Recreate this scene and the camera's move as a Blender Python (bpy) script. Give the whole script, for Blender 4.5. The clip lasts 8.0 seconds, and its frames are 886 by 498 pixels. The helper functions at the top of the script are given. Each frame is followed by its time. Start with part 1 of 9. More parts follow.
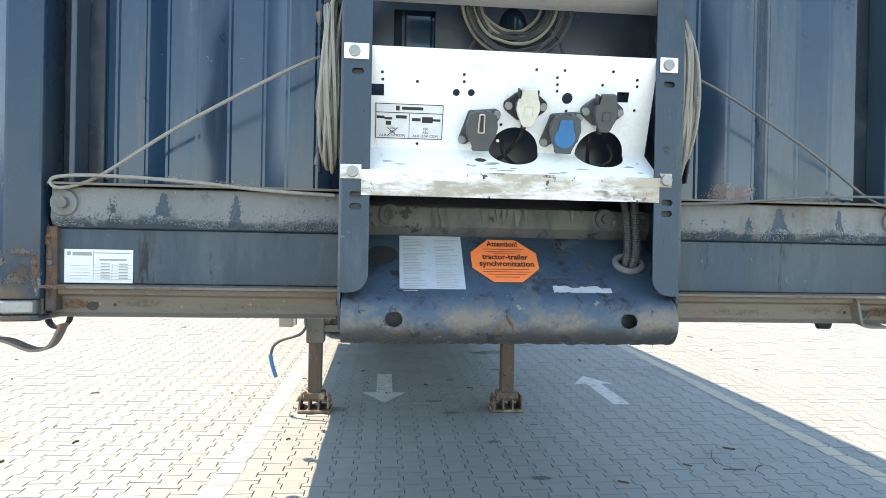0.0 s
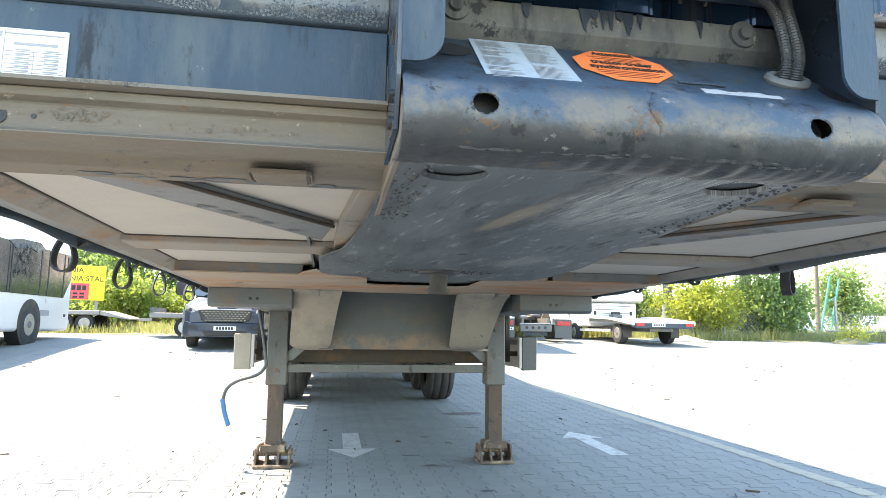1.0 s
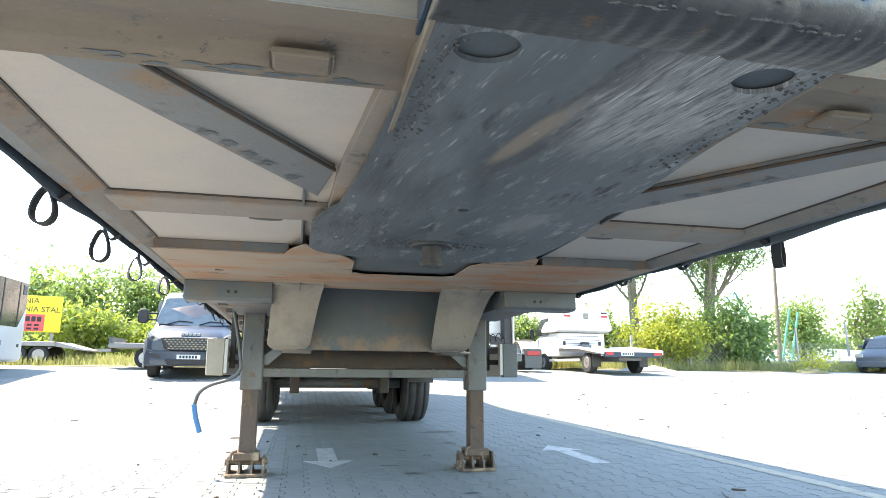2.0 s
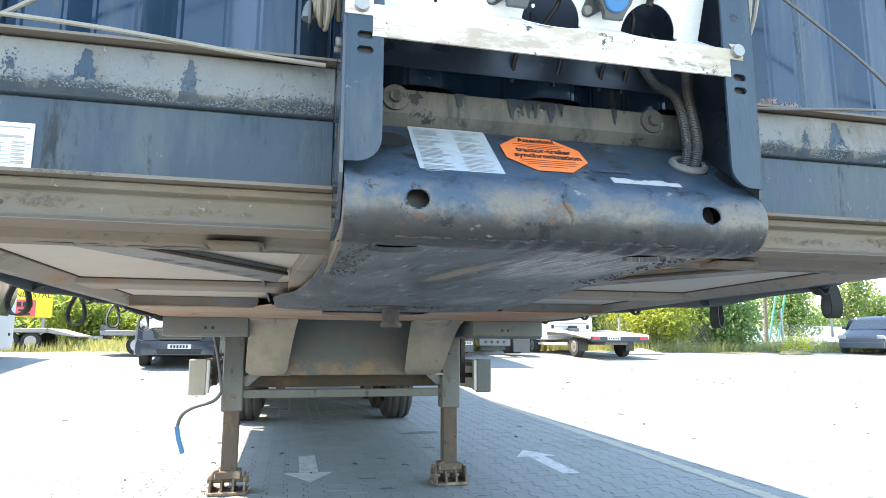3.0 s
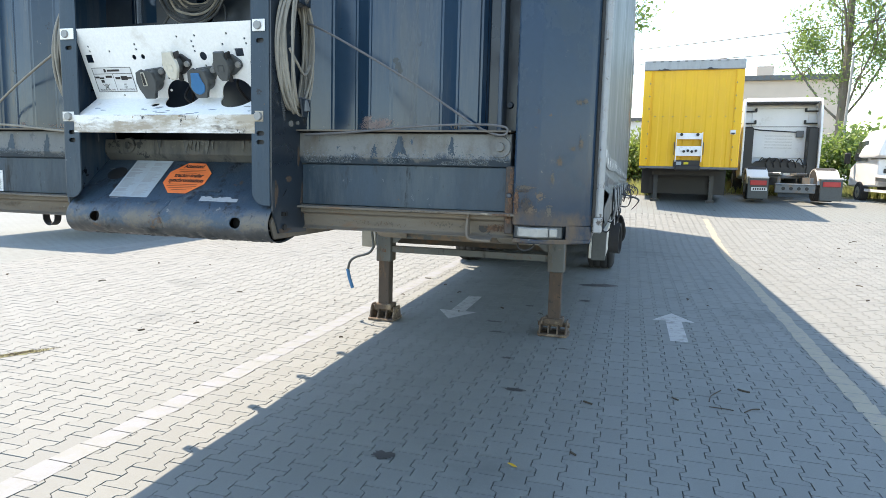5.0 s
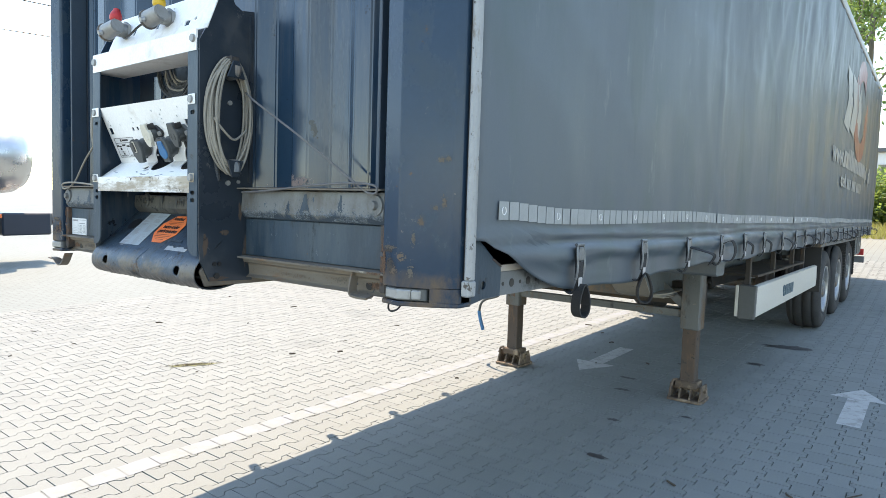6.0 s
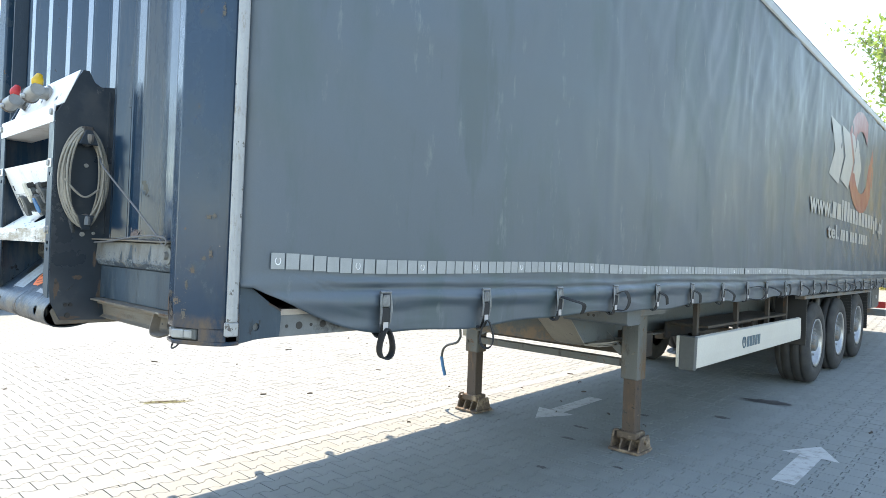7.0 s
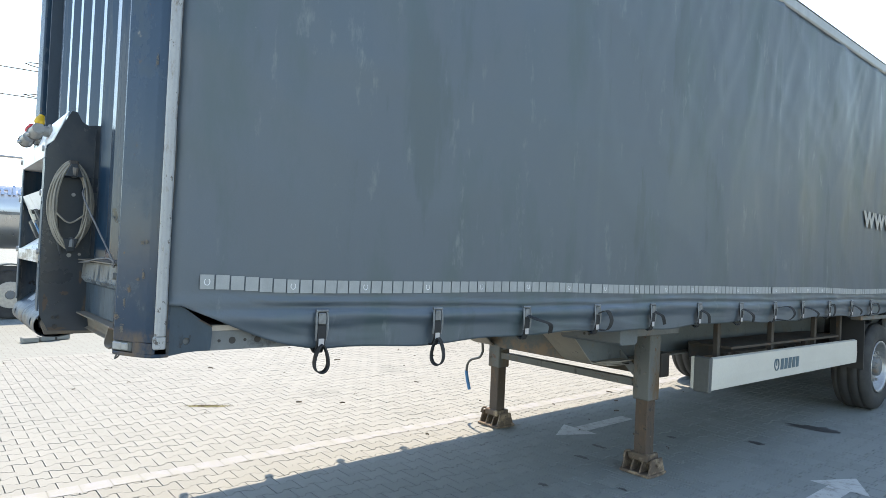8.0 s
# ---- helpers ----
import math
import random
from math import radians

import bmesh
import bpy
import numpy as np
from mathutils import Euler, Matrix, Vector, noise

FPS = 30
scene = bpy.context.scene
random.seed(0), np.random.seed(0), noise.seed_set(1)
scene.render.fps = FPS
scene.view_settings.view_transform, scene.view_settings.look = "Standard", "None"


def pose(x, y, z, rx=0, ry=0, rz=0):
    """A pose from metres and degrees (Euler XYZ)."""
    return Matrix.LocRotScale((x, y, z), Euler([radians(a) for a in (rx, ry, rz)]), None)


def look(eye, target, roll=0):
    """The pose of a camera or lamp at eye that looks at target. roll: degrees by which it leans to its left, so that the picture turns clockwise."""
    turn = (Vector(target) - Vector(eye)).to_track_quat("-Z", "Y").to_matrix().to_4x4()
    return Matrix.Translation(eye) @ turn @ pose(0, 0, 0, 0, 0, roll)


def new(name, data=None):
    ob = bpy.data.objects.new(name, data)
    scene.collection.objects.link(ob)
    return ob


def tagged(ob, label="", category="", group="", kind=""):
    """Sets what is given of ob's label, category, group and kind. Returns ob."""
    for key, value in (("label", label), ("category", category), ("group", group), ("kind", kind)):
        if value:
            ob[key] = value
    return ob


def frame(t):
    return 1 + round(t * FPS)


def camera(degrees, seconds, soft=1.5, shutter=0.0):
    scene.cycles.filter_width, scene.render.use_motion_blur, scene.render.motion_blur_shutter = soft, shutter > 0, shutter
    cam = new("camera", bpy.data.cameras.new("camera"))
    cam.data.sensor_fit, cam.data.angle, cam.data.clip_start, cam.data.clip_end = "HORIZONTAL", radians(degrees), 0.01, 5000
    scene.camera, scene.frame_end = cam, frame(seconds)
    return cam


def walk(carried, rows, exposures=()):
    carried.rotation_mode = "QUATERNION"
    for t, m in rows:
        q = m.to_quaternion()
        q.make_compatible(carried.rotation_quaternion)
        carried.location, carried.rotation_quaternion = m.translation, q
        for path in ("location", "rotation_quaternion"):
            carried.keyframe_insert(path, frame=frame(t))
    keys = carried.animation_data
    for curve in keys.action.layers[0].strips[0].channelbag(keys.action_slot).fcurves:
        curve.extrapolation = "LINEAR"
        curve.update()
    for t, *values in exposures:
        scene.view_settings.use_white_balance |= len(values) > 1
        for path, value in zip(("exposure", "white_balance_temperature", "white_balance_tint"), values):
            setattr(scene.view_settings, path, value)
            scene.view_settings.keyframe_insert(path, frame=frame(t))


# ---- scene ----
cam = camera(69.8, 8.0, soft=0.8)
PATH = [
    (0, (-0.28, -1.521, 1.48), (-0.1, 0.47, 1.436), 1.2),
    (0.2, (-0.324, -1.38, 1.403), (-0.127, 0.61, 1.358), 1.0),
    (0.5, (-0.382, -1.161, 1.261), (-0.072, 0.815, 1.289), 1.1),
    (0.8, (-0.421, -1.037, 1.116), (-0.093, 0.932, 1.243), 0.8),
    (1, (-0.452, -0.991, 0.998), (-0.121, 0.966, 1.242), 0.9),
    (1.2, (-0.489, -0.955, 0.926), (-0.147, 0.988, 1.25), 0.9),
    (2.3, (-0.537, -0.882, 0.728), (-0.095, 1.035, 1.093), 0.5),
    (2.5, (-0.516, -0.901, 0.774), (-0.075, 1.015, 1.142), 0.5),
    (3, (-0.439, -1.119, 1.086), (0.012, 0.809, 1.369), 0.4),
    (3.2, (-0.375, -1.222, 1.188), (0.08, 0.718, 1.365), 0.1),
    (3.5, (-0.142, -1.48, 1.33), (0.258, 0.479, 1.298), 0.4),
    (4, (0.333, -1.77, 1.442), (0.514, 0.217, 1.296), 0.8),
    (4.2, (0.532, -1.815, 1.426), (0.647, 0.176, 1.27), 0.7),
    (4.5, (0.837, -1.812, 1.442), (0.752, 0.175, 1.228), 1.0),
    (4.8, (1.187, -1.821, 1.453), (0.777, 0.12, 1.195), 1.0),
    (5, (1.362, -1.801, 1.481), (0.808, 0.103, 1.22), 1.2),
    (5.2, (1.559, -1.732, 1.505), (0.828, 0.11, 1.237), 1.4),
    (6.3, (2.495, -1.176, 1.571), (1.219, 0.358, 1.432), 1.4),
    (6.5, (2.661, -1.111, 1.576), (1.379, 0.418, 1.438), 1.6),
    (7, (3.047, -0.929, 1.6), (1.697, 0.547, 1.582), 1.6),
    (7.5, (3.422, -0.803, 1.605), (1.936, 0.536, 1.605), 1.7),
    (8, (3.549, -0.592, 1.659), (2.015, 0.691, 1.67), 1.8),
]
EXPOSURES = [(0.0, 2.43, 8240, 8), (0.5, 2.58, 8240, 8), (1.0, 3.07, 8140, 8), (2.5, 3.00, 7780, 8), (3.0, 3.01, 7840, 8), (3.5, 2.37, 7780, 8), (4.0, 2.30, 7880, 8), (4.5, 2.26, 7880, 8), (5.0, 2.06, 7720, 8), (6.5, 2.21, 7960, 8), (7.0, 2.39, 7960, 8), (7.5, 2.12, 8000, 8), (8.0, 2.03, 7960, 8)]
walk(cam, [(t, look(eye, target, roll)) for t, eye, target, roll in PATH], exposures=EXPOSURES)

# ---- light: a clear early-summer noon, sun high behind the trailer on its far side ----
SUN_TRAVEL = Vector((0.478, -0.32, -1.0)).normalized()
sun = new("sun", bpy.data.lights.new("sun", "SUN"))
sun.data.energy, sun.data.angle, sun.data.color = 2.6, radians(0.53), (1.0, 0.885, 0.815)
sun.matrix_world = Matrix.Translation((-20, 12, 50)) @ SUN_TRAVEL.to_track_quat("-Z", "Y").to_matrix().to_4x4()

world = bpy.data.worlds.new("sky")
scene.world = world
world.use_nodes = True
wn = world.node_tree.nodes
wn.clear()
sky = wn.new("ShaderNodeTexSky")
sky.sky_type, sky.sun_disc = "NISHITA", False
sky.sun_elevation = math.asin(-SUN_TRAVEL.z)
sky.sun_rotation = math.atan2(-SUN_TRAVEL.x, -SUN_TRAVEL.y)
sky.air_density, sky.dust_density, sky.ozone_density = 1.0, 0.2, 1.6
wbg, wout = wn.new("ShaderNodeBackground"), wn.new("ShaderNodeOutputWorld")
wbg.inputs["Strength"].default_value = 0.15
world.node_tree.links.new(sky.outputs[0], wbg.inputs[0])
world.node_tree.links.new(wbg.outputs[0], wout.inputs[0])

# ---- materials ----
def mat(name, base, rough=0.6, metal=0.0, tint=None, scale=6.0, mix=0.5, fine=80.0, bump=0.15,
        stain=None, stain_scale=2.5, stain_cut=0.56, stain_soft=0.08, stain_rough=0.85, stretch=(1, 1, 1), vary=0.0,
        grime=None, grime_scale=14.0, grime_cut=0.6, spec=0.5, coat=0.0, bump_scale=None,
        band=None, band2=None, turn=0.0, chips=(), lines=None):
    """Paint, metal, stone or cloth: two base tones in broad clouds, fine grain, stains and specks of their own shape."""
    m = bpy.data.materials.new(name)
    m.use_nodes = True
    n, l = m.node_tree.nodes, m.node_tree.links
    p = n["Principled BSDF"]
    tc, mp = n.new("ShaderNodeTexCoord"), n.new("ShaderNodeMapping")
    mp.inputs["Scale"].default_value = stretch
    mp.inputs["Rotation"].default_value = (0, 0, radians(turn))
    l.new(tc.outputs["Object"], mp.inputs["Vector"])

    def cloud(s, detail=5.0, ro=0.6, off=0.0, even=False):
        t = n.new("ShaderNodeTexNoise")
        t.inputs["Scale"].default_value, t.inputs["Detail"].default_value, t.inputs["Roughness"].default_value = s, detail, ro
        if off:
            sh = n.new("ShaderNodeVectorMath")
            sh.inputs[1].default_value = (off, off * 1.7, off * 0.6)
            l.new(tc.outputs["Object"] if even else mp.outputs[0], sh.inputs[0])
            l.new(sh.outputs[0], t.inputs["Vector"])
        else:
            l.new(mp.outputs[0], t.inputs["Vector"])
        return t.outputs["Fac"]

    def ramp(f, a, b):
        r = n.new("ShaderNodeMapRange")
        r.inputs["From Min"].default_value, r.inputs["From Max"].default_value = a, b
        l.new(f, r.inputs["Value"])
        return r.outputs["Result"]

    def blend(f, c1, c2, kind="MIX"):
        x = n.new("ShaderNodeMix")
        x.data_type, x.blend_type = "RGBA", kind
        for sock, v in ((x.inputs[0], f), (x.inputs[6], c1), (x.inputs[7], c2)):
            if isinstance(v, bpy.types.NodeSocket):
                l.new(v, sock)
            elif isinstance(v, (int, float)):
                sock.default_value = v
            else:
                sock.default_value = (*v, 1)
        return x.outputs[2]

    tint = tint or tuple(c * 0.72 for c in base)
    broad = ramp(cloud(scale), 0.5 - 0.5 * mix, 0.5 + 0.5 * mix)
    col = blend(broad, tint, base)
    grain = cloud(fine, 3.0, 0.7, 3.1, True)
    g = n.new("ShaderNodeMapRange")
    g.inputs["To Min"].default_value, g.inputs["To Max"].default_value = 0.86, 1.12
    l.new(grain, g.inputs["Value"])
    vm = n.new("ShaderNodeVectorMath")
    vm.operation = "SCALE"
    l.new(col, vm.inputs[0])
    l.new(g.outputs[0], vm.inputs["Scale"])
    col = vm.outputs[0]
    ro = n.new("ShaderNodeMapRange")
    ro.inputs["To Min"].default_value, ro.inputs["To Max"].default_value = max(0.04, rough - 0.1), min(1, rough + 0.12)
    l.new(broad, ro.inputs["Value"])
    rough_s = ro.outputs[0]
    if stain:
        f = ramp(cloud(stain_scale, 8.0, 0.68, 7.7), stain_cut - stain_soft, stain_cut + stain_soft)
        col = blend(f, col, stain)
        rr = n.new("ShaderNodeMix")
        l.new(f, rr.inputs[0])
        l.new(rough_s, rr.inputs[2])
        rr.inputs[3].default_value = stain_rough
        rough_s = rr.outputs[0]
    if grime:
        f = ramp(cloud(grime_scale, 9.0, 0.75, 13.3), grime_cut - 0.05, grime_cut + 0.05)
        col = blend(f, col, grime)
    for zone in (band, band2):                 # worn zone with a ragged border: (height, softness, raggedness, grain, colour, broken or not)
        if not zone:
            continue
        sep = n.new("ShaderNodeSeparateXYZ")
        l.new(tc.outputs["Object"], sep.inputs[0])
        ns = n.new("ShaderNodeMath")
        ns.operation = "MULTIPLY_ADD"
        l.new(cloud(zone[3], 8.0, 0.7, 21.0), ns.inputs[0])
        ns.inputs[1].default_value = -2.0 * zone[2]
        l.new(sep.outputs["Z"], ns.inputs[2])
        f = ramp(ns.outputs[0], zone[0] + zone[1] - zone[2], zone[0] - zone[1] - zone[2])
        if len(zone) > 5:
            br = n.new("ShaderNodeMath")
            br.operation = "MULTIPLY"
            l.new(f, br.inputs[0])
            l.new(ramp(cloud(zone[5], 8.0, 0.72, 33.0), 0.42, 0.58), br.inputs[1])
            f = br.outputs[0]
        col = blend(f, col, zone[4])
    for k, (tone, size, cut) in enumerate(chips):                 # crisp flakes and scuffs
        col = blend(ramp(cloud(size, 12.0, 0.74, 40.0 + 9.3 * k, True), cut - 0.010, cut + 0.010), col, tone)
    if lines:                                                     # thin runs and scratches along one axis
        tone, size, cut, along = lines
        lm, lt = n.new("ShaderNodeMapping"), n.new("ShaderNodeTexNoise")
        lm.inputs["Scale"].default_value = along
        l.new(tc.outputs["Object"], lm.inputs["Vector"])
        l.new(lm.outputs[0], lt.inputs["Vector"])
        lt.inputs["Scale"].default_value, lt.inputs["Detail"].default_value, lt.inputs["Roughness"].default_value = size, 9.0, 0.62
        col = blend(ramp(lt.outputs["Fac"], cut - 0.02, cut + 0.03), col, tone)
    if vary:
        oi = n.new("ShaderNodeObjectInfo")
        gi = n.new("ShaderNodeNewGeometry")
        ad = n.new("ShaderNodeMath")
        l.new(oi.outputs["Random"], ad.inputs[0])
        l.new(gi.outputs["Random Per Island"], ad.inputs[1])
        fr = n.new("ShaderNodeMath")
        fr.operation = "FRACT"
        l.new(ad.outputs[0], fr.inputs[0])
        mr = n.new("ShaderNodeMapRange")
        mr.inputs["To Min"].default_value, mr.inputs["To Max"].default_value = 1 - vary, 1 + vary
        l.new(fr.outputs[0], mr.inputs["Value"])
        v2 = n.new("ShaderNodeVectorMath")
        v2.operation = "SCALE"
        l.new(col, v2.inputs[0])
        l.new(mr.outputs[0], v2.inputs["Scale"])
        col = v2.outputs[0]
    l.new(col, p.inputs["Base Color"])
    l.new(rough_s, p.inputs["Roughness"])
    p.inputs["Metallic"].default_value = metal
    p.inputs["Specular IOR Level"].default_value = spec
    p.inputs["Coat Weight"].default_value = coat
    if bump:
        b = n.new("ShaderNodeBump")
        b.inputs["Strength"].default_value, b.inputs["Distance"].default_value = bump, 0.006
        l.new(cloud(bump_scale or fine * 0.6, 4.0, 0.65, 5.0), b.inputs["Height"])
        l.new(b.outputs[0], p.inputs["Normal"])
    return m


def glass(name, tint, rough=0.05):
    m = mat(name, tint, rough, 0.0, mix=0.3, fine=20, bump=0.0, spec=0.8)
    return m


M = {}
# pale upright stain and lines: dust runs plus soft reflections painted in
M["blue"] = mat("blue_paint", (0.017, 0.043, 0.076), 0.09, stain_rough=0.42, tint=(0.010, 0.029, 0.056), scale=2.6, mix=0.35, stain=(0.074, 0.084, 0.092), stain_scale=4.4, stretch=(1.6, 1, 0.13),
                stain_cut=0.61, stain_soft=0.10, grime=(0.075, 0.062, 0.050), grime_scale=7, grime_cut=0.67, fine=60, bump=0.012, spec=0.5, chips=(((0.15, 0.15, 0.15), 16, 0.675), ((0.006, 0.010, 0.016), 9, 0.635)),
                lines=((0.066, 0.078, 0.088), 9.0, 0.71, (1.0, 1.0, 0.04)))
M["blue_worn"] = mat("worn_blue_paint", (0.031, 0.056, 0.082), 0.40, spec=0.34, tint=(0.020, 0.037, 0.054), scale=4.0, mix=0.35, stretch=(1.4, 1, 0.3), stain=(0.085, 0.103, 0.112), stain_scale=5.0,
                     stain_cut=0.62, stain_soft=0.10, grime=(0.010, 0.014, 0.018), grime_cut=0.63, fine=90, bump=0.2, chips=(((0.130, 0.148, 0.160), 22, 0.65), ((0.014, 0.019, 0.025), 14, 0.645), ((0.10, 0.065, 0.04), 26, 0.675)),
                     lines=((0.010, 0.015, 0.020), 7.0, 0.655, (1.0, 1.0, 0.10)))
M["post"] = mat("post_paint", (0.018, 0.044, 0.081), 0.20, stain_rough=0.5, spec=0.30, tint=(0.015, 0.033, 0.056), scale=2.0, stain=(0.032, 0.054, 0.072), stain_scale=6.5, stretch=(1, 1, 0.6),
                stain_cut=0.60, stain_soft=0.10, grime=(0.085, 0.088, 0.082), grime_scale=3.6, grime_cut=0.69, fine=70, bump=0.06, band=(1.352, 0.012, 0.060, 7.0, (0.100, 0.074, 0.055), 6.0),
                chips=(((0.16, 0.155, 0.145), 15, 0.66), ((0.085, 0.050, 0.030), 11, 0.645)))
M["post_rail"] = mat("rusting_rail", (0.034, 0.056, 0.082), 0.45, tint=(0.024, 0.040, 0.060), scale=5, stain=(0.15, 0.085, 0.045), stain_scale=9, stain_cut=0.68, stain_soft=0.05, fine=90, bump=0.25,
                     band=(1.40, 0.05, 0.12, 6.0, (0.150, 0.085, 0.050), 9.0))
M["dust_rust"] = mat("pinkish_dust", (0.30, 0.25, 0.235), 0.85, tint=(0.17, 0.105, 0.085), scale=30, mix=0.7, fine=160, bump=0.2)
M["seam_rust"] = mat("flaking_orange_rust", (0.165, 0.088, 0.050), 0.85, tint=(0.085, 0.050, 0.034), scale=40, mix=0.7, stain=(0.045, 0.038, 0.034), stain_scale=24, stain_cut=0.60, fine=180, bump=0.3, vary=0.4)
M["black_sheet"] = mat("dark_panel", (0.020, 0.030, 0.043), 0.32, scale=5, fine=70, bump=0.05, stain=(0.05, 0.055, 0.06), stain_scale=4, stain_cut=0.63, chips=(((0.075, 0.078, 0.08), 18, 0.645),))
M["white"] = mat("white_powder_coat", (0.86, 0.86, 0.85), 0.42, tint=(0.78, 0.78, 0.77), scale=3, grime=(0.30, 0.27, 0.23), grime_scale=16, grime_cut=0.72,
                 stain=(0.60, 0.57, 0.52), stain_scale=6, stain_cut=0.66, stain_soft=0.08, fine=120, bump=0.03)
M["white_dirty"] = mat("scuffed_white_steel", (0.80, 0.79, 0.77), 0.5, tint=(0.68, 0.66, 0.62), scale=7, stain=(0.40, 0.345, 0.27), stain_scale=9,
                       stain_cut=0.575, stain_soft=0.05, grime=(0.055, 0.050, 0.046), grime_scale=17, grime_cut=0.585, stretch=(0.38, 1, 1.2), fine=140, bump=0.12,
                       band=(1.590, 0.004, 0.045, 26.0, (0.34, 0.285, 0.22), 20.0), chips=(((0.045, 0.042, 0.040), 22, 0.605), ((0.30, 0.21, 0.13), 30, 0.635)))
M["galv"] = mat("galvanised_channel", (0.180, 0.186, 0.180), 0.62, metal=0.0, tint=(0.118, 0.124, 0.124), scale=5, mix=0.4, stain=(0.105, 0.092, 0.075), stain_scale=4, stretch=(1.3, 1, 0.7),
                stain_cut=0.585, stain_soft=0.08, grime=(0.045, 0.055, 0.065), grime_scale=26, grime_cut=0.66, fine=130, bump=0.3, band=(1.500, 0.006, 0.045, 14.0, (0.030, 0.046, 0.064)),
                chips=(((0.040, 0.066, 0.092), 26, 0.63), ((0.26, 0.27, 0.27), 38, 0.665)))
M["crust"] = mat("blistered_paint", (0.165, 0.190, 0.205), 0.7, tint=(0.070, 0.090, 0.108), scale=30, mix=0.6, fine=300, bump=0.0, vary=0.5)
M["rusty"] = mat("brown_primed_steel", (0.180, 0.142, 0.104), 0.75, tint=(0.104, 0.090, 0.075), scale=6, mix=0.3, stain=(0.152, 0.136, 0.114), stain_scale=3.0,
                 stain_cut=0.55, stain_soft=0.08, grime=(0.170, 0.095, 0.052), grime_scale=5, grime_cut=0.60, stretch=(0.35, 1, 1.4), fine=90, bump=0.45,
                 chips=(((0.062, 0.062, 0.062), 12, 0.625), ((0.27, 0.235, 0.185), 30, 0.645), ((0.175, 0.090, 0.045), 22, 0.655)))
M["under"] = mat("dusty_underside_steel", (0.27, 0.235, 0.200), 0.75, tint=(0.175, 0.160, 0.145), scale=3, mix=0.4, stain=(0.26, 0.155, 0.090), stain_scale=3.4,
                 stain_cut=0.63, stain_soft=0.08, grime=(0.075, 0.075, 0.075), grime_scale=5, grime_cut=0.63, fine=100, bump=0.2, chips=(((0.07, 0.066, 0.062), 14, 0.64), ((0.30, 0.27, 0.225), 26, 0.66)))


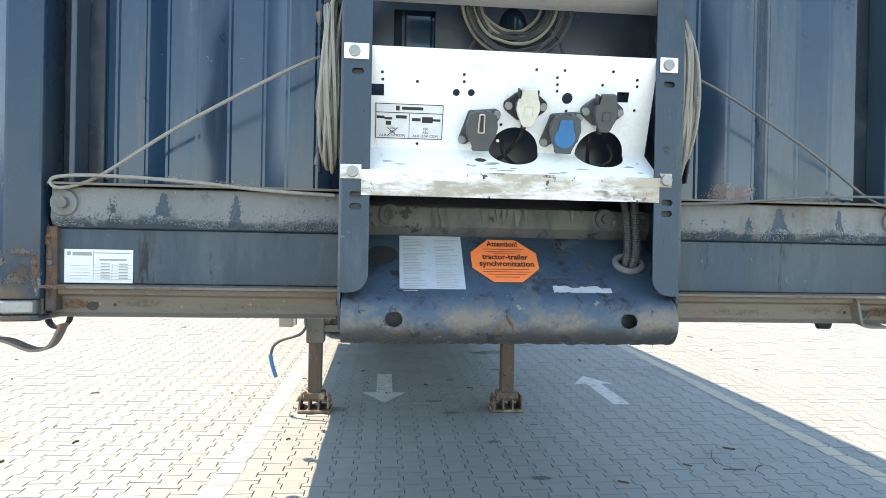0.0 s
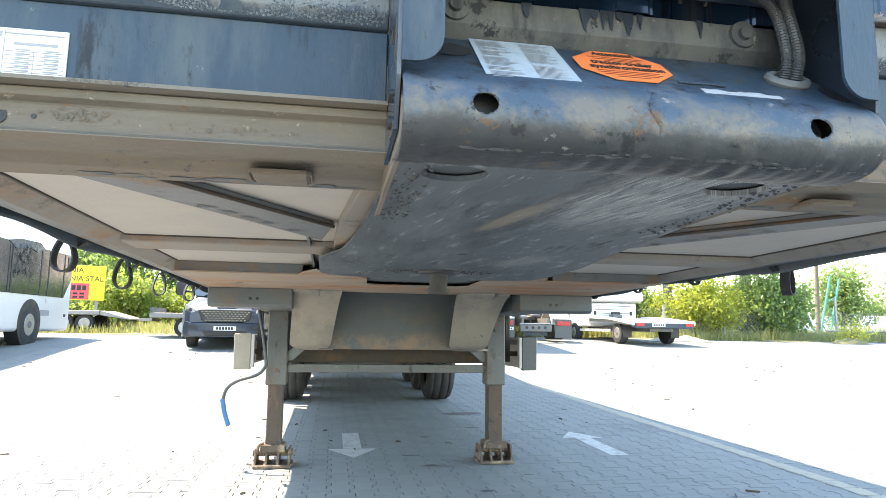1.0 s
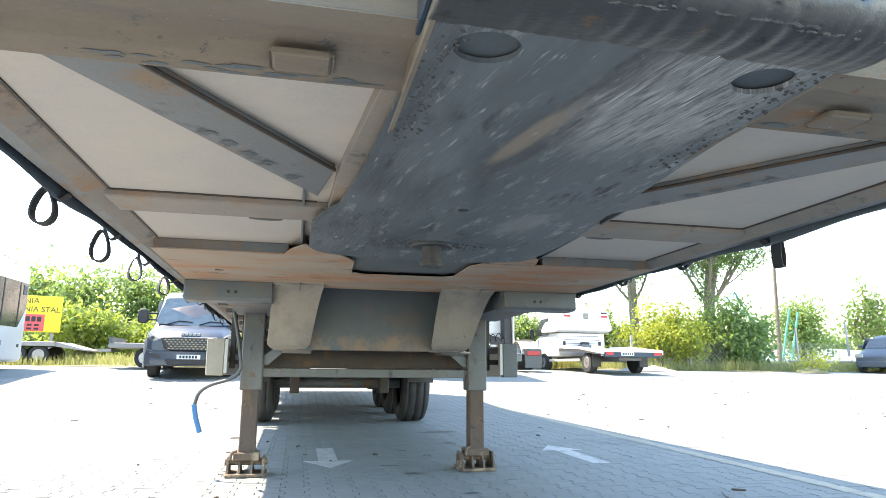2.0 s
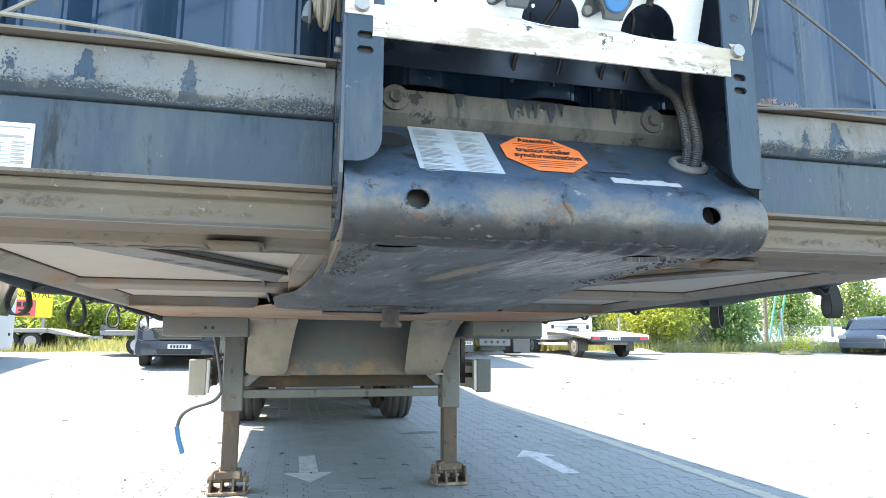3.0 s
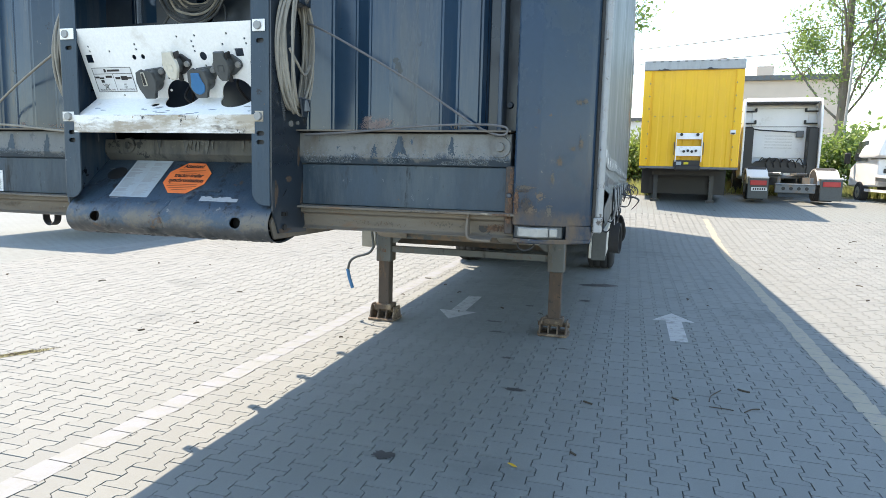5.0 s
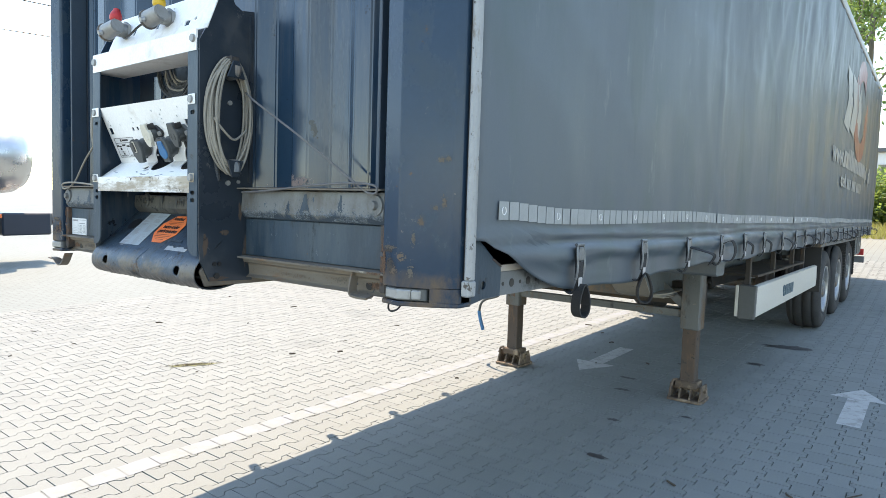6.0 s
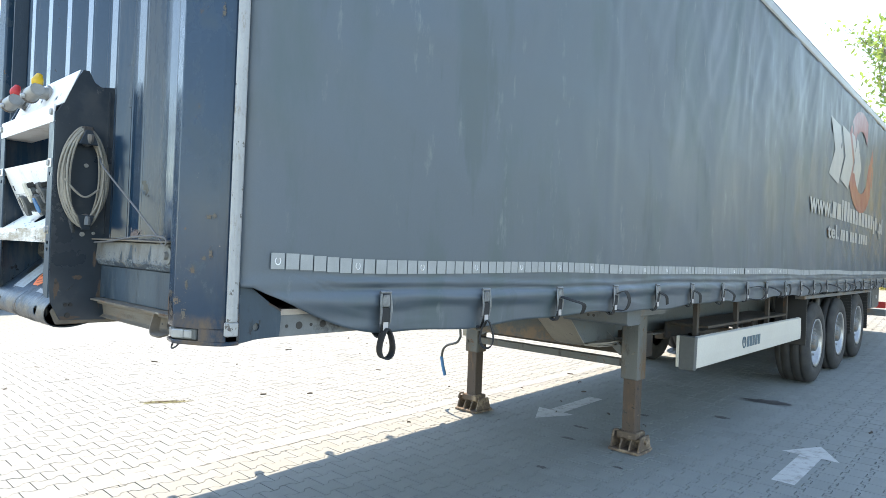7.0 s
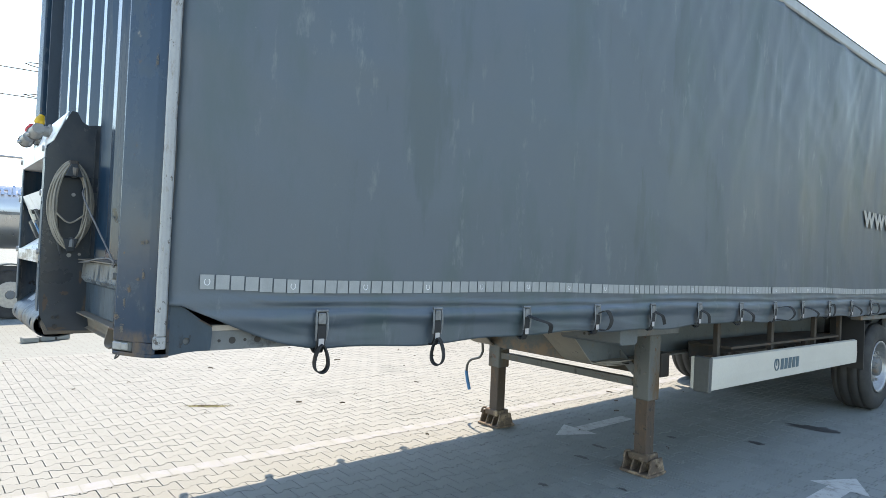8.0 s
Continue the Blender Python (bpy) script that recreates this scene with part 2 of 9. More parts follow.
def greased_plate():
    """Old black grease on steel: smears, a fan of bright slanting scores, a bare brown patch and a painted shadow band
    along it.
    """
    m = mat("greased_rubbing_plate", (0.112, 0.134, 0.150), 0.55, spec=0.35, tint=(0.058, 0.072, 0.084), scale=5, mix=0.30, stretch=(1.6, 0.45, 1), stain=(0.200, 0.222, 0.236), stain_scale=9, stain_cut=0.63, stain_soft=0.05,
            stain_rough=0.5, grime=(0.036, 0.043, 0.050), grime_scale=11, grime_cut=0.61, fine=90, bump=0.0)
    n, l = m.node_tree.nodes, m.node_tree.links
    p = n["Principled BSDF"]
    tc = n.new("ShaderNodeTexCoord")

    def turned(at, size):
        a, b = n.new("ShaderNodeMapping"), n.new("ShaderNodeMapping")
        a.inputs["Rotation"].default_value = (0, 0, radians(80))
        sh = n.new("ShaderNodeVectorMath")
        sh.inputs[1].default_value = (-at[0], -at[1], -1.24)
        l.new(tc.outputs["Object"], sh.inputs[0])
        l.new(sh.outputs[0], a.inputs["Vector"])
        l.new(a.outputs[0], b.inputs["Vector"])
        b.inputs["Scale"].default_value = (1 / size[0], 1 / size[1], 1)
        return b.outputs[0]

    def rough_noise(vec, s, detail=8.0):
        t = n.new("ShaderNodeTexNoise")
        t.inputs["Scale"].default_value, t.inputs["Detail"].default_value, t.inputs["Roughness"].default_value = s, detail, 0.68
        l.new(vec, t.inputs["Vector"])
        return t.outputs["Fac"]

    def math_node(kind, a, b):
        k = n.new("ShaderNodeMath")
        k.operation = kind
        for sock, v in zip(k.inputs, (a, b)):
            if isinstance(v, (int, float)):
                sock.default_value = v
            else:
                l.new(v, sock)
        return k.outputs[0]

    def ramp(f, a, b):
        r = n.new("ShaderNodeMapRange")
        r.inputs["From Min"].default_value, r.inputs["From Max"].default_value = a, b
        l.new(f, r.inputs["Value"])
        return r.outputs["Result"]

    def zone(at, size, ragged):
        v = turned(at, size)
        ln = n.new("ShaderNodeVectorMath")
        ln.operation = "LENGTH"
        l.new(v, ln.inputs[0])
        return math_node("ADD", ln.outputs["Value"], math_node("MULTIPLY", math_node("SUBTRACT", rough_noise(v, 2.2), 0.5), ragged))

    def over(f, c):
        x = n.new("ShaderNodeMix")
        x.data_type = "RGBA"
        l.new(f, x.inputs[0])
        l.new(p.inputs["Base Color"].links[0].from_socket, x.inputs[6])
        x.inputs[7].default_value = (*c, 1)
        l.new(x.outputs[2], p.inputs["Base Color"])
    # long dark band: shadow beside the brown patch, put into the colour
    over(ramp(zone((-0.02, 0.28), (0.46, 0.060), 0.7), 1.0, 0.75), (0.055, 0.062, 0.069))
    over(ramp(zone((-0.060, 0.37), (0.24, 0.034), 0.7), 1.0, 0.60), (0.180, 0.152, 0.122))
    streak = rough_noise(turned((0, 0), (0.15, 0.024)), 1.0, 12.0)
    fine = rough_noise(turned((0, 0), (0.035, 0.0045)), 1.0)
    both = math_node("ADD", streak, math_node("MULTIPLY", fine, 0.6))
    over(math_node("MULTIPLY", ramp(both, 0.70, 0.80), ramp(zone((0.17, 0.16), (0.34, 0.20), 1.2), 1.1, 0.5)), (0.20, 0.215, 0.225))
    needle = rough_noise(turned((0.3, 0.1), (0.16, 0.0030)), 1.0, 8.0)
    over(math_node("MULTIPLY", ramp(needle, 0.555, 0.60), ramp(zone((0.16, 0.12), (0.28, 0.15), 1.2), 1.15, 0.7)), (0.52, 0.53, 0.53))
    hair = rough_noise(turned((0, 0), (0.45, 0.0035)), 1.0, 6.0)
    over(math_node("MULTIPLY", ramp(hair, 0.645, 0.67), ramp(zone((0.05, 0.25), (0.85, 0.46), 1.2), 1.2, 0.6)), (0.36, 0.38, 0.39))
    over(math_node("MULTIPLY", ramp(both, 0.93, 0.96), 0.8), (0.33, 0.345, 0.36))
    over(ramp(zone((0.20, 1.15), (0.26, 0.10), 1.6), 0.8, 0.45), (0.165, 0.180, 0.190))
    b = n.new("ShaderNodeBump")
    b.inputs["Strength"].default_value, b.inputs["Distance"].default_value = 0.8, 0.006
    l.new(math_node("ADD", streak, math_node("MULTIPLY", fine, 0.5)), b.inputs["Height"])
    l.new(b.outputs[0], p.inputs["Normal"])
    return m


M["grease"] = greased_plate()
M["under_grey"] = mat("dusty_grey_steel", (0.118, 0.117, 0.105), 0.72, tint=(0.066, 0.070, 0.070), scale=4, mix=0.35, stain=(0.040, 0.047, 0.053), stain_scale=5, stain_cut=0.57, stain_soft=0.06, fine=100, bump=0.25, stretch=(1, 1, 0.3),
                      chips=(((0.022, 0.025, 0.028), 12, 0.585), ((0.20, 0.19, 0.165), 24, 0.635)), lines=((0.020, 0.024, 0.028), 6.0, 0.60, (1.0, 1.0, 0.14)))
M["gusset"] = mat("rust_stained_plate", (0.33, 0.265, 0.205), 0.78, tint=(0.24, 0.195, 0.155), scale=3, stain=(0.33, 0.135, 0.055), stain_scale=2.4, stain_cut=0.545, stain_soft=0.10,
                  grime=(0.09, 0.080, 0.072), grime_scale=6, grime_cut=0.62, stretch=(0.6, 1.6, 1), fine=100, bump=0.3)
M["neck"] = mat("dusty_neck_flange", (0.285, 0.255, 0.215), 0.78, tint=(0.205, 0.186, 0.160), scale=4, stain=(0.165, 0.155, 0.140), stain_scale=3.0, stain_cut=0.58, stain_soft=0.10,
                grime=(0.20, 0.125, 0.08), grime_scale=6, grime_cut=0.66, fine=100, bump=0.3, stretch=(1.4, 1, 0.5), chips=(((0.10, 0.095, 0.088), 16, 0.655),))
M["apron"] = mat("dark_apron_paint", (0.080, 0.098, 0.111), 0.6, tint=(0.052, 0.066, 0.077), scale=4, stain=(0.13, 0.10, 0.075), stain_scale=3, stain_cut=0.65, stain_soft=0.1, fine=90, bump=0.2,
                 band=(1.00, 0.03, 0.07, 5.0, (0.165, 0.115, 0.080), 5.0))
# dark rust; also painted shade on the parts behind the side guard
M["dark_rust_shade"] = mat("dark_rusted_steel", (0.062, 0.048, 0.038), 0.75, tint=(0.038, 0.034, 0.030), scale=6, stain=(0.12, 0.065, 0.035), stain_scale=7, stain_cut=0.62, fine=110, bump=0.3)
M["black_grease"] = mat("caked_black_grease", (0.024, 0.027, 0.031), 0.5, tint=(0.045, 0.047, 0.050), scale=30, fine=160, bump=0.3)
M["nose"] = mat("nose_paint", (0.040, 0.070, 0.104), 0.46, tint=(0.025, 0.047, 0.072), scale=5, stain=(0.088, 0.100, 0.108), stain_scale=7.0, stain_cut=0.63,
                stain_soft=0.05, stretch=(0.9, 1, 1.0), grime=(0.012, 0.016, 0.021), grime_scale=15, grime_cut=0.58, fine=90, bump=0.35,
                band=(1.325, 0.012, 0.020, 12.0, (0.118, 0.103, 0.084), 14.0), band2=(1.272, 0.008, 0.040, 16.0, (0.034, 0.037, 0.040)),
                chips=(((0.012, 0.015, 0.018), 13, 0.6), ((0.165, 0.165, 0.16), 24, 0.645), ((0.090, 0.055, 0.034), 17, 0.635)), lines=((0.080, 0.078, 0.072), 14.0, 0.68, (1.0, 0.5, 0.5)))
M["bare"] = mat("scraped_grey_primer", (0.36, 0.37, 0.38), 0.6, tint=(0.27, 0.285, 0.30), scale=22, mix=0.5, grime=(0.15, 0.16, 0.17), grime_scale=30, grime_cut=0.66, fine=200, bump=0.2)
M["ply"] = mat("floor_underside_board", (0.405, 0.370, 0.340), 0.8, tint=(0.355, 0.325, 0.30), scale=2, stain=(0.42, 0.38, 0.33), stain_scale=2, fine=120, bump=0.05)
M["frame"] = mat("dark_chassis_paint", (0.150, 0.160, 0.166), 0.58, tint=(0.090, 0.100, 0.108), scale=5, stain=(0.21, 0.135, 0.08), stain_scale=4, stain_cut=0.60, grime=(0.045, 0.052, 0.058), grime_scale=6, grime_cut=0.63, fine=90, bump=0.25)
M["beam_slate"] = mat("slate_beam_paint", (0.105, 0.122, 0.132), 0.55, tint=(0.072, 0.086, 0.095), scale=4, stain=(0.135, 0.115, 0.092), stain_scale=4, stain_cut=0.63, grime=(0.045, 0.052, 0.058), grime_scale=6, grime_cut=0.63, fine=90, bump=0.2, chips=(((0.16, 0.13, 0.10), 18, 0.66),))
M["leg"] = mat("landing_leg_paint", (0.125, 0.130, 0.126), 0.62, tint=(0.080, 0.085, 0.085), scale=5, stain=(0.125, 0.082, 0.050), stain_scale=5, stain_cut=0.59, stretch=(1, 1, 0.4), grime=(0.03, 0.03, 0.03), grime_scale=8, grime_cut=0.62, fine=100, bump=0.25,
               chips=(((0.17, 0.15, 0.125), 20, 0.635), ((0.11, 0.055, 0.03), 14, 0.605)))
M["leg_rust"] = mat("rusted_leg_tube", (0.086, 0.056, 0.040), 0.68, tint=(0.052, 0.040, 0.033), scale=7, stain=(0.18, 0.105, 0.055), stain_scale=6, stain_cut=0.62,
                    grime=(0.035, 0.032, 0.030), grime_scale=8, grime_cut=0.6, stretch=(1, 1, 0.35), fine=120, bump=0.3, chips=(((0.024, 0.022, 0.021), 20, 0.605), ((0.20, 0.16, 0.12), 26, 0.655)))
M["old_rust"] = mat("weathered_pale_rust", (0.120, 0.102, 0.080), 0.8, tint=(0.095, 0.085, 0.072), scale=25, mix=0.6, stain=(0.135, 0.098, 0.070), stain_scale=18, stain_cut=0.55, fine=160, bump=0.25)
M["rail_rust"] = mat("flaking_brown_rust", (0.078, 0.058, 0.045), 0.82, tint=(0.040, 0.040, 0.041), scale=18, mix=0.5, stain=(0.125, 0.070, 0.044), stain_scale=14, stain_cut=0.56, grime=(0.045, 0.05, 0.055), grime_scale=20, grime_cut=0.60, fine=160, bump=0.45)
M["foot"] = mat("rusty_cast_foot", (0.108, 0.075, 0.053), 0.8, tint=(0.085, 0.064, 0.050), scale=14, stain=(0.29, 0.22, 0.155), stain_scale=10, fine=140, bump=0.4)
M["curtain"] = mat("grey_tarpaulin", (0.068, 0.088, 0.109), 0.46, tint=(0.050, 0.071, 0.091), scale=1.6, mix=0.35, stain=(0.046, 0.070, 0.081), stain_scale=1.9, stain_cut=0.57, spec=0.6,
                   stain_soft=0.06, stain_rough=0.46, grime=(0.110, 0.132, 0.142), grime_scale=5.5, grime_cut=0.64, stretch=(1, 1.3, 0.40), fine=220, bump=0.03,
                   lines=((0.047, 0.067, 0.079), 3.2, 0.60, (1.0, 1.0, 0.22)), chips=(((0.125, 0.140, 0.145), 7, 0.70),))
M["alu"] = mat("worn_aluminium", (0.36, 0.37, 0.38), 0.45, metal=0.5, tint=(0.24, 0.25, 0.26), scale=8, grime=(0.13, 0.12, 0.11), grime_scale=25, grime_cut=0.66, stretch=(1, 1, 0.3), bump=0.1)
M["profile"] = mat("scratched_pale_aluminium", (0.34, 0.35, 0.355), 0.5, metal=0.15, tint=(0.23, 0.24, 0.25), scale=9, grime=(0.16, 0.13, 0.10), grime_scale=22, grime_cut=0.61, stretch=(1, 1, 0.35), bump=0.15, chips=(((0.07, 0.06, 0.055), 30, 0.605),))
M["strap_end"] = mat("dirty_white_tab", (0.44, 0.42, 0.42), 0.6, tint=(0.33, 0.31, 0.31), scale=40, bump=0.05)
M["steel"] = mat("zinc_steel", (0.45, 0.45, 0.44), 0.42, metal=0.8, tint=(0.3, 0.3, 0.3), scale=20, bump=0.1)
M["bolt"] = mat("bolt_zinc", (0.33, 0.33, 0.32), 0.5, metal=0.4, tint=(0.22, 0.22, 0.215), scale=30, bump=0.2)
M["rubber"] = mat("tyre_rubber", (0.022, 0.023, 0.025), 0.78, tint=(0.036, 0.036, 0.036), scale=6, fine=90, bump=0.2)
M["strap"] = mat("black_webbing", (0.020, 0.021, 0.023), 0.8, fine=300, bump=0.3)
M["plastic"] = mat("grey_plastic", (0.075, 0.082, 0.084), 0.5, tint=(0.052, 0.058, 0.060), scale=25, fine=150, bump=0.06)
# real black plastic, and the painted dark of holes
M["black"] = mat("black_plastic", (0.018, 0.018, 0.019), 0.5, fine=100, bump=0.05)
M["cap_white"] = mat("yellowed_white_plastic", (0.66, 0.63, 0.55), 0.45, tint=(0.5, 0.47, 0.40), scale=30, bump=0.04)
M["cap_blue"] = mat("blue_plastic", (0.022, 0.155, 0.34), 0.45, tint=(0.015, 0.12, 0.28), scale=25, bump=0.04)
M["red"] = mat("red_plastic", (0.50, 0.03, 0.03), 0.45, bump=0.03)
M["yellow_cap"] = mat("yellow_plastic", (0.70, 0.42, 0.02), 0.45, bump=0.03)
M["orange"] = mat("orange_sticker", (0.86, 0.20, 0.055), 0.5, tint=(0.80, 0.18, 0.05), scale=12, fine=60, bump=0.02)
M["ink"] = mat("black_ink", (0.025, 0.022, 0.022), 0.6, bump=0.0)
M["ink_red"] = mat("brown_red_ink", (0.22, 0.045, 0.02), 0.6, bump=0.0)
M["ink_grey"] = mat("grey_ink", (0.33, 0.335, 0.345), 0.6, bump=0.0)
M["paper"] = mat("sticker_white", (0.70, 0.70, 0.70), 0.45, tint=(0.62, 0.625, 0.63), scale=6, fine=60, bump=0.02)
M["paper_grey"] = mat("sticker_grey", (0.37, 0.42, 0.455), 0.5, tint=(0.31, 0.355, 0.39), scale=8, fine=60, bump=0.02)
M["tape"] = mat("reflective_tape", (0.29, 0.305, 0.31), 0.55, spec=0.3, tint=(0.23, 0.245, 0.25), scale=20, fine=250, bump=0.05)
M["lens"] = mat("lamp_lens", (0.30, 0.30, 0.29), 0.18, tint=(0.22, 0.22, 0.21), scale=30, bump=0.1, spec=0.8)
# thin cord, its grey darkened for the shade on the right side
M["cord_thin"] = mat("thin_grey_cord", (0.150, 0.146, 0.146), 0.7, tint=(0.085, 0.083, 0.084), scale=40, fine=400, bump=0.3)
M["buckle"] = mat("dull_zinc", (0.22, 0.235, 0.25), 0.42, metal=0.5, tint=(0.09, 0.097, 0.105), scale=40, bump=0.15)
M["cord"] = mat("dirty_cord", (0.29, 0.265, 0.225), 0.75, tint=(0.21, 0.195, 0.165), scale=40, fine=400, bump=0.3)
M["conduit"] = mat("conduit_grey", (0.060, 0.064, 0.066), 0.5, tint=(0.036, 0.039, 0.041), scale=30, bump=0.1, chips=(((0.15, 0.145, 0.135), 40, 0.605),))
M["grommet"] = mat("grey_rubber_ring", (0.15, 0.155, 0.155), 0.6, tint=(0.09, 0.095, 0.098), scale=30, bump=0.1)
M["guard"] = mat("side_guard_white", (0.50, 0.485, 0.44), 0.5, tint=(0.42, 0.405, 0.37), scale=2.5, grime=(0.30, 0.28, 0.24), grime_scale=6, grime_cut=0.7, bump=0.04)
M["cap_beige"] = mat("weathered_beige_plastic", (0.34, 0.30, 0.235), 0.6, tint=(0.26, 0.23, 0.18), scale=8, grime=(0.12, 0.10, 0.08), grime_scale=18, grime_cut=0.66, bump=0.1)
M["logo"] = mat("slate_print", (0.06, 0.11, 0.14), 0.5, bump=0.0)
M["print_white"] = mat("print_white", (0.29, 0.297, 0.297), 0.45, tint=(0.25, 0.255, 0.255), scale=6, bump=0.0)
M["print_red"] = mat("faded_red_print", (0.20, 0.050, 0.052), 0.4, tint=(0.15, 0.045, 0.048), scale=3, bump=0.0)
M["paver"] = mat("concrete_paver", (0.196, 0.210, 0.203), 0.85, tint=(0.168, 0.182, 0.176), scale=1.4, mix=0.6, stain=(0.125, 0.138, 0.136), stain_scale=0.9, stain_cut=0.66, stain_soft=0.10,
                 grime=(0.105, 0.113, 0.111), grime_scale=5, grime_cut=0.70, fine=160, bump=0.22, vary=0.045)
M["joint"] = mat("dirty_joint_sand", (0.066, 0.070, 0.064), 0.95, tint=(0.042, 0.046, 0.041), scale=5, stain=(0.13, 0.125, 0.110), stain_scale=3, stain_cut=0.58, fine=300, bump=0.3)
M["line_white"] = mat("worn_white_road_paint", (0.45, 0.45, 0.435), 0.78, tint=(0.36, 0.36, 0.35), scale=7, stain=(0.24, 0.235, 0.22), stain_scale=14, stain_cut=0.58, fine=120, bump=0.15)
M["line_faint"] = mat("faint_white_road_paint", (0.222, 0.240, 0.262), 0.8, tint=(0.198, 0.214, 0.230), scale=4, stain=(0.205, 0.22, 0.214), stain_scale=7, stain_cut=0.5, fine=120, bump=0.15)
M["line_yellow"] = mat("worn_cream_road_paint", (0.35, 0.320, 0.245), 0.78, tint=(0.285, 0.265, 0.21), scale=5, stain=(0.25, 0.242, 0.225), stain_scale=12, stain_cut=0.58, fine=120, bump=0.15)
M["bark"] = mat("bark", (0.20, 0.17, 0.135), 0.9, tint=(0.12, 0.10, 0.08), scale=9, stretch=(1, 1, 0.25), fine=60, bump=0.7)
M["oil"] = mat("oil_stain", (0.055, 0.055, 0.056), 0.6, scale=20, bump=0.1)
M["twig"] = mat("dry_twig", (0.07, 0.055, 0.04), 0.85, scale=40, bump=0.3)


def leaf_mat(name, c1, c2, back):
    m = mat(name, c1, 0.5, tint=c2, scale=0.7, fine=9, bump=0.0, vary=0.28)
    n, l = m.node_tree.nodes, m.node_tree.links
    tr, mx = n.new("ShaderNodeBsdfTranslucent"), n.new("ShaderNodeMixShader")
    tr.inputs[0].default_value = (*back, 1)
    mx.inputs[0].default_value = 0.42
    out = n["Material Output"]
    l.new(n["Principled BSDF"].outputs[0], mx.inputs[1])
    l.new(tr.outputs[0], mx.inputs[2])
    l.new(mx.outputs[0], out.inputs[0])
    return m


M["leaf"] = leaf_mat("green_leaves", (0.120, 0.182, 0.064), (0.075, 0.126, 0.048), (0.31, 0.44, 0.11))
M["leaf_yellow"] = leaf_mat("golden_leaves", (0.26, 0.29, 0.045), (0.17, 0.22, 0.04), (0.48, 0.52, 0.07))
M["leaf_lime"] = leaf_mat("lime_leaves", (0.20, 0.26, 0.06), (0.13, 0.19, 0.05), (0.38, 0.48, 0.08))
M["grass"] = leaf_mat("meadow_grass", (0.30, 0.29, 0.13), (0.19, 0.22, 0.075), (0.42, 0.44, 0.15))

M["van"] = mat("slate_blue_paint", (0.022, 0.032, 0.050), 0.35, tint=(0.021, 0.031, 0.049), scale=2, bump=0.0, spec=0.6)
M["car"] = mat("graphite_paint", (0.034, 0.044, 0.058), 0.34, tint=(0.028, 0.037, 0.05), scale=2, bump=0.0, spec=0.6)
M["white_body"] = mat("white_vehicle_paint", (0.74, 0.74, 0.74), 0.35, tint=(0.66, 0.66, 0.66), scale=1.5, stain=(0.5, 0.49, 0.47), stain_scale=2, stain_cut=0.7, bump=0.0)
M["yellow_body"] = mat("yellow_panel", (0.80, 0.45, 0.012), 0.45, tint=(0.72, 0.39, 0.010), scale=1.2, stain=(0.55, 0.30, 0.02), stain_scale=3, stain_cut=0.72, bump=0.03)
M["window"] = glass("dark_glass", (0.030, 0.038, 0.042))
M["window_pale"] = glass("pale_glass", (0.045, 0.075, 0.095))
M["tank"] = mat("tank_aluminium", (0.60, 0.60, 0.59), 0.30, metal=0.85, tint=(0.5, 0.5, 0.49), scale=3, bump=0.02)
M["sign_yellow"] = mat("sign_yellow", (0.82, 0.66, 0.03), 0.5, bump=0.0)
M["sign_red"] = mat("sign_red", (0.72, 0.10, 0.10), 0.5, bump=0.0)
M["plaster"] = mat("beige_plaster", (0.70, 0.57, 0.47), 0.85, tint=(0.62, 0.50, 0.41), scale=0.6, bump=0.05)
M["crane"] = mat("green_lattice_paint", (0.05, 0.28, 0.19), 0.5, bump=0.0)
M["wire_mesh"] = mat("fence_wire", (0.30, 0.30, 0.29), 0.5, metal=0.5, bump=0.0)
M["post_concrete"] = mat("concrete_post", (0.36, 0.35, 0.33), 0.85, bump=0.2)
M["deck"] = mat("alu_deck", (0.33, 0.32, 0.30), 0.55, metal=0.2, tint=(0.25, 0.24, 0.23), scale=3, bump=0.05)
M["soil"] = mat("dry_soil", (0.20, 0.17, 0.12), 0.95, tint=(0.15, 0.14, 0.08), scale=1.5, stain=(0.12, 0.13, 0.05), stain_scale=2, stain_cut=0.52, fine=40, bump=0.4)


# ---- mesh tools ----
def mesh_of(name, bm, material):
    me = bpy.data.meshes.new(name)
    bmesh.ops.recalc_face_normals(bm, faces=bm.faces)
    bm.to_mesh(me)
    bm.free()
    me.materials.append(material)
    return me


def part(name, bm, material, parent=None, label="", smooth=False):
    """Links a bmesh as one mesh object under a thing or a part."""
    ob = new(name, mesh_of(name, bm, material))
    if smooth:
        ob.data.shade_smooth()
        ob.data.set_sharp_from_angle(angle=radians(38))
    if parent:
        ob.parent = parent
    return tagged(ob, label=label)


def thing(name, label, category, group="", m=None, kind=""):
    ob = new(name)
    ob.empty_display_size = 0.2
    if m is not None:
        ob.matrix_world = m
    return tagged(ob, label, category, group, kind)


def box(x0, x1, y0, y1, z0, z1, bevel=0.0, bm=None, m=None, seg=1):
    own = bmesh.new()
    mm = Matrix.Translation(((x0 + x1) / 2, (y0 + y1) / 2, (z0 + z1) / 2)) @ Matrix.Diagonal((abs(x1 - x0), abs(y1 - y0), abs(z1 - z0), 1))
    bmesh.ops.create_cube(own, size=1, matrix=mm)
    if bevel:
        bmesh.ops.bevel(own, geom=own.edges[:], offset=bevel, segments=seg, affect="EDGES", profile=0.5)
    if m is not None:
        bmesh.ops.transform(own, matrix=m, verts=own.verts)
    return merge(bm, own)


